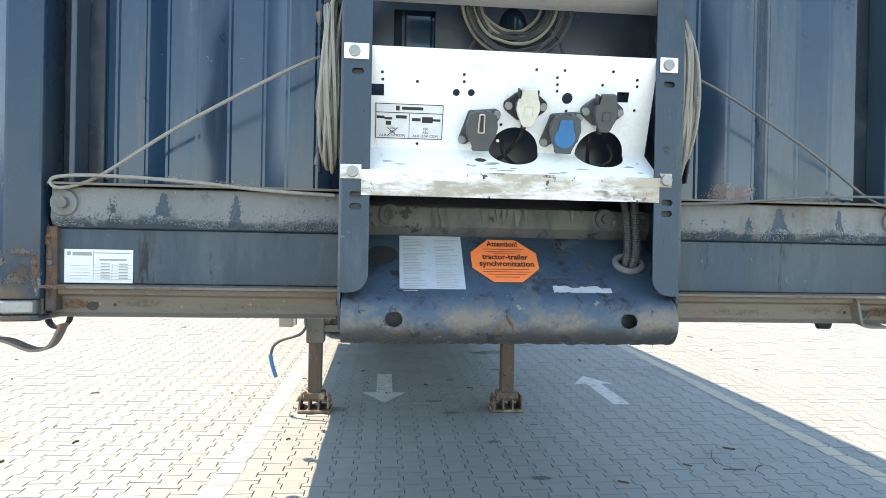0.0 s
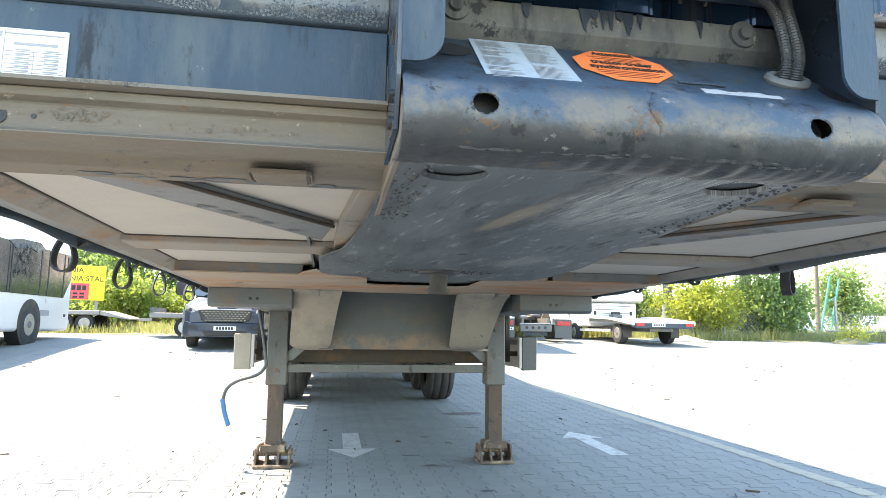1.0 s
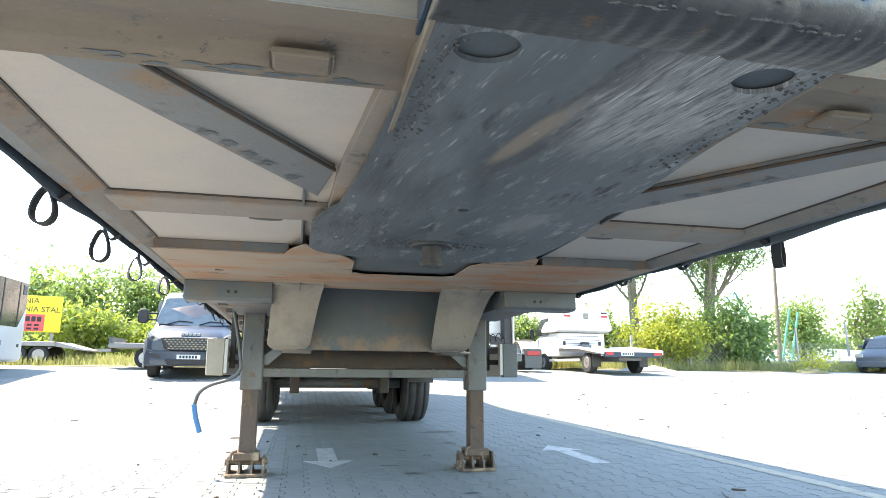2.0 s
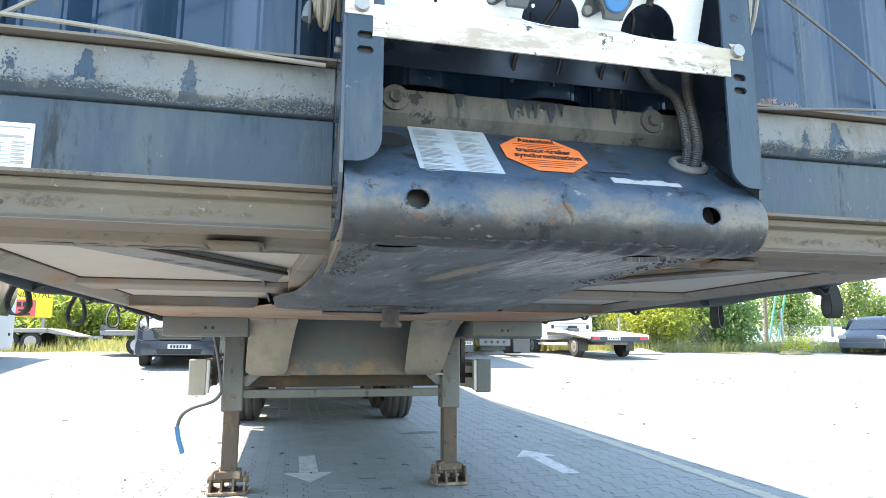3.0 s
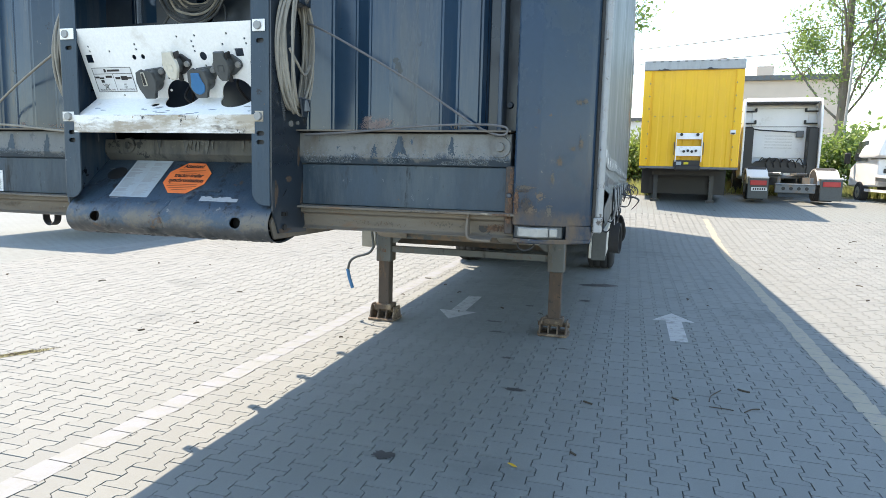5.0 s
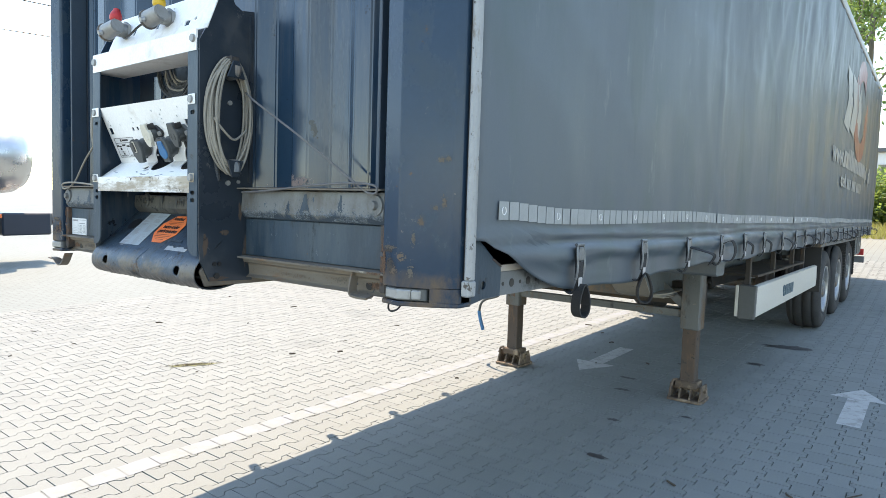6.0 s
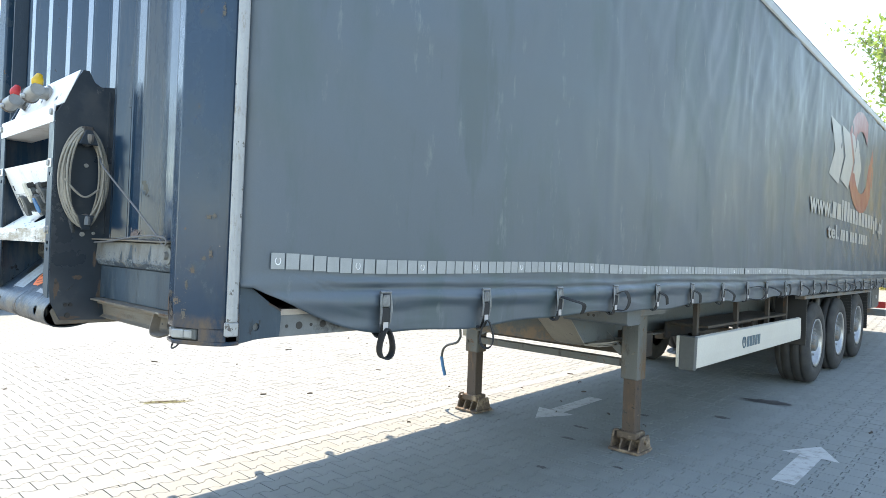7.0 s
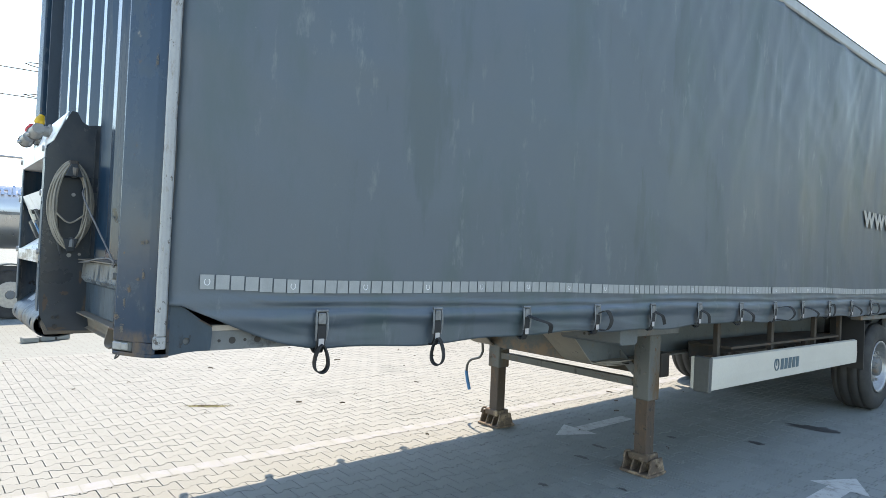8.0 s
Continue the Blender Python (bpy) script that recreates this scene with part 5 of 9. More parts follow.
def socket_panel():
    root = new("socket_panel")
    root.parent = trailer
    tagged(root, "white powder-coated socket panel, scuffed along its lip")
    small = [(-0.293, 0.054), (-0.292, 0.069), (-0.217, 0.071), (-0.116, 0.052), (-0.115, 0.067), (0.042, 0.035), (0.105, 0.034), (0.090, 0.050), (0.092, 0.065), (0.093, 0.079),
             (0.214, 0.032), (0.271, 0.048), (0.273, 0.062), (0.276, 0.115), (0.194, 0.062), (-0.213, 0.208), (0.119, 0.122), (-0.026, 0.158), (0.068, 0.105), (-0.03, 0.195)]
    holes = [dot(u, -v, 0.0036) for u, v in small]
    holes += [dot(-0.131, -0.091, 0.008), dot(-0.098, -0.090, 0.008), circle(0.118, -0.094, 0.0125, 16)]
    holes += [rect(-0.316, -0.289, -0.104, -0.079), rect(0.230, 0.258, -0.098, -0.075)]
    arcs = [[(cx + 0.057 * math.cos(a), 0.057 * math.sin(a)) for a in [math.pi * i / 16 for i in range(17)]] for cx in (0.0075, 0.208)]
    out = [(-0.328, -0.2195), (-0.328, -0.032), (-0.368, -0.032), (-0.368, 0.0), (0.350, 0.0), (0.350, -0.032), (0.312, -0.032), (0.318, -0.2195)]
    out += [(a, -0.2195 + b) for arc in arcs[::-1] for a, b in arc]
    bm = plate(out, holes, 0.003, panel_frame(0, 0, -0.003))
    part("panel_face", bm, M["white"], root)
    # shelf and lip, with slots in the shelf
    sd = Vector((0, -0.800, -0.600)).normalized()
    o = on_panel(0, 0.2195)
    hs = [circle(-0.072, 0.040, 0.014, 14, 0.011)] + [circle(a, b, 0.0045, 8, 0.0028) for a, b in ((-0.293, 0.030), (-0.293, 0.038), (-0.105, 0.035), (0.104, 0.040), (0.290, 0.030), (0.290, 0.040))]
    m = frame_of(o, (1, 0, 0), sd)
    part("panel_shelf", plate([(-0.328, 0.107), (-0.328, 0.0)] + [(a, b * 1.02) for arc in arcs for a, b in arc[::-1]] + [(0.318, 0.0), (0.322, 0.107)], hs, 0.003, m), M["white"], root)
    rs = random.Random(12)
    for k in range(16):
        u, v, w = rs.uniform(-0.31, 0.30), rs.uniform(0.055, 0.103), rs.uniform(0.006, 0.03)
        pts = [(u + w * math.cos(q) * rs.uniform(0.5, 1.1), v + 0.0035 * math.sin(q) * rs.uniform(0.4, 1.2)) for q in [i * math.pi / 7 for i in range(14)]]
        part("scuff", plate(pts, [], 0.0004, m @ Matrix.Translation((0, 0, -0.0006))), M["paper_grey"] if k % 3 else M["ink_grey"], root)
    lip = [(-0.372, -0.010), (-0.328, -0.010), (-0.328, -0.044), (0.322, -0.044), (0.322, -0.010), (0.350, -0.010), (0.350, 0.020), (0.322, 0.020), (0.328, 0.010), (-0.328, 0.010), (-0.328, 0.020), (-0.372, 0.020)]
    part("panel_lip", plate(lip, [], 0.004, frame_of((-0.006, -0.174, 1.602), (1, 0, 0), (0, 0, 1))), M["white_dirty"], root, "dirty white lip")
    for x0, x1 in ((-0.374, -0.322), (0.312, 0.352)):
        part("panel_tab", box(x0, x1, -0.181, -0.1775, 1.843, 1.876, 0.001), M["white"], root)
    for u, z in ((-0.352, 1.859), (0.330, 1.859), (-0.352, 1.607), (0.330, 1.607)):
        b = part("panel_bolt", cyl((u, -0.178, z), (u, -0.187, z), 0.0125, 0.0115, 14), M["bolt"], root)
    # pictogram label
    sticker = part("pictogram_label", plate(rect(-0.306, -0.158, -0.196, -0.120), [], 0.0007, panel_frame(0, 0, 0.0005)), M["paper"], root, "white label with plug pictograms")

    def bar(u0, u1, v0, v1, mt=M["ink"]):
        part("print_line", plate(rect(u0, u1, -v1, -v0), [], 0.0004, panel_frame(0, 0, 0.0014)), mt, sticker)
    for a in ((-0.306, -0.158, 0.1195, 0.121), (-0.306, -0.158, 0.1955, 0.197), (-0.3065, -0.305, 0.120, 0.196), (-0.159, -0.1575, 0.120, 0.196), (-0.306, -0.158, 0.1385, 0.140), (-0.2325, -0.2315, 0.140, 0.196)):
        bar(*a)
    bar(-0.249, -0.202, 0.126, 0.1325)
    bar(-0.262, -0.254, 0.124, 0.1345)
    bar(-0.304, -0.287, 0.147, 0.153)
    bar(-0.262, -0.238, 0.145, 0.152)
    bar(-0.287, -0.27, 0.150, 0.155)
    bar(-0.284, -0.272, 0.158, 0.167)
    bar(-0.226, -0.207, 0.150, 0.157)
    bar(-0.204, -0.180, 0.147, 0.160)
    bar(-0.180, -0.163, 0.151, 0.156)
    for u in (-0.269, -0.195):
        for v, tx in ((0.174, "EBS"), (0.182, "ABV"), (0.190, "ALB (LSV CDF)")):
            words("label_words", tx, 0.0075, panel_frame(u, v, 0.0016), M["ink"], sticker, None if len(tx) < 5 else 0.058, 0.0001)
    for sg in (-1, 1):
        bm = plate([(-0.016, -0.0006), (0.016, -0.0006), (0.016, 0.0006), (-0.016, 0.0006)], [], 0.0004, panel_frame(-0.269, 0.182, 0.0019) @ pose(0, 0, 0, 0, 0, 38 * sg))
        part("print_line", bm, M["ink"], sticker)

    def lump(outline, z0, z1, mt, parent, name, u, v, label=""):
        """Moulded plastic piece with softened rim, standing on the panel."""
        bm = prism([(a, b) for a, b in outline], 0, z1 - z0, "z", 0.0022)
        bmesh.ops.transform(bm, matrix=panel_frame(u, v, z0), verts=bm.verts)
        return part(name, bm, mt, parent, label)

    def screw(u, v, z, parent):
        f = panel_frame(u, v, z)
        bm = cyl((0, 0, 0), (0, 0, 0.007), 0.0090, 0.0080, 14)
        bmesh.ops.transform(bm, matrix=f, verts=bm.verts)
        part("socket_screw", bm, M["bolt"], parent)

    def big_socket(u, v, kind):
        ears = [(-0.046, -0.030), (-0.042, -0.040), (-0.030, -0.042), (0.034, 0.000), (0.046, 0.022), (0.046, 0.034), (0.034, 0.040), (-0.026, 0.034), (-0.034, 0.006)]
        so = lump(ears, 0.0, 0.008, M["plastic"], root, "socket", u, v, "trailer electrical socket with hinged cap")
        lump(circle(0.002, 0.002, 0.033, 28), 0.006, 0.036, M["plastic"], so, "socket_barrel", u, v)
        lid = [(-0.027, 0.036), (-0.016, 0.036), (-0.014, 0.042), (-0.006, 0.042), (-0.006, 0.036), (0.010, 0.036), (0.010, 0.042), (0.018, 0.042), (0.020, 0.036), (0.030, 0.034), (0.036, 0.006), (0.031, -0.018), (0.020, -0.031),
               (0.020, -0.046), (-0.018, -0.046), (-0.018, -0.031), (-0.030, -0.018), (-0.034, 0.006)]
        c = lump(lid, 0.034, 0.048, M["plastic"], so, "socket_cap", u, v)
        if kind == "slot":
            lump([(-0.0075, 0.036), (0.0055, 0.036), (0.0070, -0.006), (-0.0090, -0.006)], 0.0475, 0.0505, M["cap_white"], c, "cap_slot", u, v, "pale slot outline")
            lump([(-0.0055, 0.034), (0.0035, 0.034), (0.0048, -0.0035), (-0.0068, -0.0035)], 0.049, 0.0515, M["black"], c, "cap_slot", u, v)
        else:
            ring = [(0.024 * math.cos(q), -0.010 + 0.024 * math.sin(q)) for q in [math.radians(128 + i * (284 / 20)) for i in range(21)]]
            lump(ring + [(0.0150, 0.030), (-0.0150, 0.030)], 0.0475, 0.0525, M["cap_blue"], c, "cap_shield", u, v, "bright blue shield")
        screw(u - 0.037, v + 0.030, 0.008, so)
        screw(u + 0.037, v - 0.028, 0.008, so)

    def small_socket(u, v, mt):
        base = [(-0.049, 0.006), (-0.044, 0.012), (-0.022, 0.029), (0.022, 0.029), (0.044, 0.012), (0.049, 0.006), (0.049, -0.005), (0.044, -0.011), (0.018, -0.031), (-0.018, -0.031), (-0.044, -0.011), (-0.049, -0.005)]
        so = lump(base, 0.0, 0.010, M["black"] if mt is M["cap_white"] else M["plastic"], root, "socket", u, v, "small trailer socket with hinged cap")
        lump(circle(0, 0, 0.025, 24), 0.008, 0.032, M["plastic"], so, "socket_barrel", u, v)
        lid = [(-0.0165, 0.044), (0.0165, 0.044), (0.0165, 0.024), (0.0245, 0.012), (0.0255, -0.004), (0.020, -0.020), (0.0125, -0.030), (0.0105, -0.040), (-0.0085, -0.040), (-0.0115, -0.030), (-0.020, -0.020), (-0.0255, -0.004), (-0.0245, 0.012), (-0.0165, 0.024)]
        c = lump(lid, 0.030, 0.043, mt, so, "socket_cap", u, v)
        lump([(-0.010, 0.006), (0.010, 0.006), (0.010, -0.014), (-0.010, -0.014)], 0.0425, 0.0436, mt, c, "cap_relief", u, v)
        for a in (-0.0195, 0.0195):
            lump([(a - 0.0025, 0.040), (a + 0.0025, 0.040), (a + 0.0025, 0.020), (a - 0.0025, 0.020)], 0.010, 0.036, M["black"], so, "cap_hinge", u, v)
        screw(u - 0.039, v, 0.010, so)
        screw(u + 0.039, v, 0.010, so)
        lump([(-0.006, -0.028), (0.006, -0.028), (0.006, -0.052), (-0.006, -0.052)], 0.001, 0.012, M["black"], so, "socket_lead", u, v)
    big_socket(-0.076, 0.162, "slot")
    big_socket(0.110, 0.162, "shield")
    small_socket(0.024, 0.113, M["cap_white"])
    small_socket(0.199, 0.119, M["plastic"])
    # wires drooping behind the cut-outs
    for k, (a, b) in enumerate((((-0.01, 0.23), (0.06, 0.27)), ((0.03, 0.18), (-0.03, 0.27)), ((0.19, 0.19), (0.21, 0.27)), ((0.25, 0.24), (0.16, 0.27)))):
        p0, p1 = on_panel(*a, -0.03), on_panel(*b, -0.06)
        part("wire", tube(smooth_line([p0 + Vector((0, 0.02, 0.04)), p0, (p0 + p1) / 2 + Vector((0, 0.012, -0.01)), p1, p1 + Vector((0, 0.04, -0.05))], 6), 0.0045, 8), M["black"], root, smooth=True)
    return root


socket_panel()


def air_panel():
    """Upper white panel with the two air couplings."""
    root = new("air_coupling_panel")
    root.parent = trailer
    tagged(root, "white panel with red and yellow air line couplings")
    part("panel_rail", box(-0.366, 0.358, -0.180, -0.174, 2.012, 2.078, 0.0), M["white"], root)
    part("panel_shelf", box(-0.366, 0.366, -0.174, -0.06, 2.012, 2.017, 0.0), M["white"], root)
    m = frame_of((0, -0.150, 2.085), (1, 0, 0), (0, 0.36, 0.93))
    part("panel_face", plate([(-0.30, 0), (0.375, 0), (0.375, 0.145), (-0.30, 0.145)], [dot(0.28, 0.05, 0.007), dot(-0.22, 0.09, 0.007), rect(-0.15, -0.13, 0.05, 0.08), dot(0.1, 0.12, 0.005), rect(0.22, 0.25, 0.03, 0.05), rect(0.02, 0.04, 0.05, 0.08)], 0.003, m), M["white"], root)
    for u, z in ((-0.350, 2.05), (0.342, 2.05)):
        part("panel_bolt", cyl((u, -0.180, z), (u, -0.188, z), 0.013, 0.012, 12), M["bolt"], root)
    for x, capm in ((-0.205, M["red"]), (0.105, M["yellow_cap"])):
        o = m @ Vector((x, 0.080, 0.003))
        c = part("air_coupling", cyl(o, o + Vector((0, -0.050, -0.004)), 0.026, 0.023, 18, bevel=0.003), M["bolt"], root, "cast air coupling with a coloured cap", smooth=True)
        part("coupling_flange", cyl(o + Vector((0, 0.0, 0.0)), o + Vector((0, -0.012, 0.0)), 0.034, 0.034, 6), M["bolt"], c)
        part("coupling_head", cyl(o + Vector((-0.042, -0.060, -0.012)), o + Vector((0.040, -0.054, 0.004)), 0.030, 0.026, 20, bevel=0.004), M["bolt"], c, smooth=True)
        part("coupling_collar", cyl(o + Vector((-0.046, -0.0603, -0.0128)), o + Vector((-0.036, -0.0597, -0.011)), 0.034, 0.034, 20, bevel=0.003), M["frame"], c, smooth=True)
        part("coupling_mouth", cyl(o + Vector((-0.0475, -0.0604, -0.013)), o + Vector((-0.046, -0.0603, -0.0128)), 0.024, 0.024, 18), M["black"], c)
        part("coupling_pin", cyl(o + Vector((-0.02, -0.085, -0.02)), o + Vector((-0.02, -0.098, -0.024)), 0.010, 0.008, 10), M["steel"], c)
        part("coupling_cap", tube(smooth_line([o + Vector((0.016, -0.054, 0.020)), o + Vector((0.014, -0.050, 0.040)), o + Vector((0.004, -0.042, 0.066))], 5), lambda f: 0.013 + 0.009 * math.sin(math.pi * min(1, f * 1.15)), 12), capm, c, smooth=True)
    part("air_hose", tube(smooth_line([m @ Vector((-0.205, 0.05, 0.0)), m @ Vector((-0.10, 0.03, 0.03)), m @ Vector((0.0, 0.06, 0.035)), m @ Vector((0.10, 0.06, 0.0))], 8), 0.004, 6), M["black"], root, smooth=True)


air_panel()


# ---- underneath ----
def floor_panels():
    part("floor_board", box(-1.19, 1.19, 0.262, LONG - 0.1, 1.312, 1.334), M["ply"], trailer, "pale board underside of the load floor")


floor_panels()


def side_rail(s):
    bm = prism([(s * 1.249, 1.282), (s * 1.249, 1.352), (s * 1.195, 1.352), (s * 1.195, 1.344), (s * 1.241, 1.344), (s * 1.241, 1.290), (s * 1.206, 1.290), (s * 1.206, 1.282)], 0.11, LONG - 0.02, "y")
    rail = part("side_rail", bm, M["frame"], trailer, "dark steel side rail with lashing holes")
    part("rail_lining", prism([(s * 1.150, 1.3115), (s * 1.160, 1.3115), (s * 1.214, 1.2915), (s * 1.206, 1.281)], 0.262, LONG - 0.1, "y"), M["under"], rail)
    # added pale strip in place of the bright gap under the curtain
    part("floor_edge", box(s * 1.19, s * 1.246, 0.13, LONG - 0.1, 1.3525, 1.372), M["ply"], trailer, "pale board added for the bright gap above the side rail")
    # lashing holes drawn as black discs, shade in the colour
    for i in range(12):
        y = 0.278 + 0.049 * i
        part("rail_hole", cyl((s * 1.248, y, 1.316), (s * 1.2502, y, 1.316), 0.013 if i % 2 else 0.006, n=14), M["black"], rail)


mirrored(side_rail)


def neck(s):
    """Main beam: shallow over the coupling, then swept down to full depth behind it."""
    low = [(1.9, 1.268), (2.55, 1.268), (2.80, 1.262), (2.98, 1.215), (3.12, 1.130), (3.26, 1.020), (3.38, 0.930), (3.55, 0.895), (3.8, 0.890), (4.3, 0.920), (LONG - 0.3, 0.985)]
    web = [(1.0, 1.352), (LONG - 0.3, 1.352)] + [(y, z + 0.008) for y, z in low[::-1]] + [(1.0, 1.30)]
    # slate tone on the web paints in the shadow under the floor
    beam = part("main_beam", prism(web, s * 0.54, s * 0.548, "x"), M["beam_slate"], trailer, "main chassis beam, web darkened for shade, with its dusty swept neck")
    bm = bmesh.new()
    drop = [(2.88, 1.252), (2.96, 1.228), (3.06, 1.170), (3.18, 1.080), (3.29, 0.985), (3.37, 0.925), (3.46, 0.900), (3.60, 0.892), (3.8, 0.890), (4.3, 0.920), (LONG - 0.3, 0.985)]
    line = smooth_line([(0, y, z) for y, z in drop], 5)
    rows = []
    mid_top, mid_low, wide_top = (-0.552, -0.600, 0.143) if s < 0 else (0.468, 0.470, 0.166)
    for p in line:
        f = min(1, max(0, (p.y - 2.92) / 0.44))
        c = mid_top + (mid_low - mid_top) * f if p.y < 3.5 else s * 0.55
        w = wide_top + (0.134 - wide_top) * f - 0.035 * min(1, max(0, (p.y - 3.36) / 0.08))
        rows.append([bm.verts.new((c + a * w, p.y, p.z + b)) for a, b in ((-1, 0), (1, 0), (1, 0.012), (-1, 0.012))])
    for a, b in zip(rows, rows[1:]):
        for j in range(4):
            bm.faces.new((a[j], a[(j + 1) % 4], b[(j + 1) % 4], b[j]))
    bm.faces.new(rows[0])
    bm.faces.new(rows[-1][::-1])
    part("beam_flange", bm, M["neck"], beam, smooth=True)


mirrored(neck)


def cross_members():
    # short outriggers at the front and full-width members farther back
    for s in (-1, 1):
        bm = prism([(1.245, 1.3118), (1.248, 1.292), (1.258, 1.288), (1.430, 1.288), (1.440, 1.292), (1.443, 1.3118)], s * 0.42, s * 1.160, "x", 0.002)
        part("outrigger", bm, M["under"], trailer)
        # diagonal: a flat pressed member with a turned lip
        quad = [Vector((s * 1.045, 0.262)), Vector((s * 0.868, 0.262)), Vector((s * 0.462, 0.838)), Vector((s * 0.500, 1.125))]
        bm = prism([(q.x, q.y) for q in quad], 1.296, 1.3115, "z", 0.002)
        brace = part("diagonal_brace", bm, M["frame"], trailer, "dark diagonal brace with flaking paint")
        e0, e1 = quad[1].to_3d() + Vector((0, 0, 1.294)), quad[2].to_3d() + Vector((0, 0, 1.294))
        part("brace_lip", tube([e0, e0.lerp(e1, 0.35), e0.lerp(e1, 0.7), e1], 0.0055, 6), M["dark_rust_shade"], brace)
        e2, e3 = quad[0], quad[3]

        def under_brace(u, v, lift):
            return Vector((u, v, 1.2958 - lift))
        for k, f in enumerate((0.45, 0.52, 0.60, 0.68, 0.80)):
            c = e2.lerp(e3, f) + Vector((-s * 0.030, -0.020))
            speckle("paint_speckle", under_brace, c.x, c.y, 0.030, 0.030, 40, 500 + k + 20 * s, M["apron"], brace, 0.014)
        # rusty sealant seams round the floor bays
        for x0, x1, y0, y1 in ((0.50, 1.150, 1.236, 1.244), (1.142, 1.150, 0.43, 1.236), (0.52, 1.150, 1.444, 1.452), (1.142, 1.150, 1.452, 1.96), (0.40, 1.142, 0.262, 0.272)):
            u, v = sorted((s * x0, s * x1))
            part("floor_seam", box(u, v, y0, y1, 1.3075, 1.3122), M["dark_rust_shade"], trailer)
        # slim rail beside the rubbing plate
        bm = prism([(s * 0.350, 0.262), (s * 0.404, 0.262), (s * 0.452, 0.84), (s * 0.462, 1.25), (s * 0.405, 1.25)], 1.280, 1.3116, "z", 0.002)
        part("plate_rail", bm, M["under"], trailer)
    k = 0
    for y in (3.75, 4.35, 4.95, 5.6, 6.3, 7.0, 7.7, 8.4, 9.1, 9.8, 10.5, 11.2, 11.9, 12.6):
        bm = prism([(y, 1.352), (y, 1.275), (y + 0.012, 1.268), (y + 0.10, 1.268), (y + 0.112, 1.275), (y + 0.112, 1.352)], -1.17, 1.17, "x", 0.002)
        part("cross_member", bm, (M["under"], M["frame"])[k % 2] if y < 4 else M["frame"], trailer)
        k += 1
    # broad rusty gusset plate across the neck
    out = [(-1.17, 1.975), (-0.62, 1.985), (-0.585, 1.86), (-0.53, 1.75), (-0.46, 1.80), (-0.38, 1.93), (-0.30, 2.09), (-0.285, 2.42), (-0.22, 2.47), (0.20, 2.47), (0.262, 2.42), (0.262, 2.09), (0.34, 1.95), (0.42, 1.82), (0.475, 1.77),
           (0.53, 1.86), (0.56, 1.99), (1.17, 1.965), (1.17, 2.90), (0.66, 2.94), (0.42, 3.06), (-0.42, 3.04), (-0.68, 2.92), (-1.17, 2.88)]
    part("gusset_plate", plate(out, [circle(-0.95, 2.5, 0.024, 14), circle(0.95, 2.4, 0.024, 14)], 0.006, frame_of((0, 0, 1.262), (1, 0, 0), (0, 1, 0))), M["gusset"], trailer, "rust-stained gusset plate under the neck")
    part("recess_beam", box(-0.40, 0.40, 2.02, 2.50, 1.284, 1.298, 0.003), M["beam_slate"], trailer, "blue-grey beam in the recess of the plate")
    for s in (-1, 1):
        a, b = sorted((s * 0.70, s * 1.18))
        bm = prism([(2.885, 1.262), (2.885, 1.165), (2.905, 1.150), (3.06, 1.150), (3.08, 1.165), (3.08, 1.30)], a, b, "x", 0.003)
        beam = part("leg_beam", bm, M["beam_slate"], trailer, "dark blue-grey cross beam above the landing leg")
        # beam and oval holes: black discs painted for dark depth
        for xx in (0.90, 0.94):
            part("beam_hole", cyl((s * xx, 2.886, 1.20), (s * xx, 2.883, 1.20), 0.010, n=10), M["black"], beam)
        part("oval_hole", plate(circle(s * 0.68, 1.535, 0.062, 24, 0.024), [], 0.001, frame_of((0, 0, 1.3105), (1, 0, 0), (0, 1, 0))), M["black"], trailer)
        part("leg_box", box(s * 0.70, s * 0.98, 3.09, 3.95, 1.165, 1.31, 0.004), M["frame"], trailer)
        bm = prism([(1.985, 1.3118), (1.985, 1.268), (2.06, 1.268), (2.06, 1.3118)], s * 0.60, s * 1.160, "x", 0.002)
        part("outrigger", bm, M["frame"], trailer)
    # apron between the swept beams and lower tie
    part("apron", box(-0.54, 0.54, 3.42, 3.44, 0.90, 1.34, 0.003), M["apron"], trailer, "blue-grey apron plate with rusty lower edge")
    part("cross_tube", box(-0.80, 0.80, 4.02, 4.14, 0.79, 0.985, 0.006), M["dark_rust_shade"], trailer)


cross_members()

LEGS = ((-0.845, -1), (0.775, 1))
GZ = SLOPE * 3.85


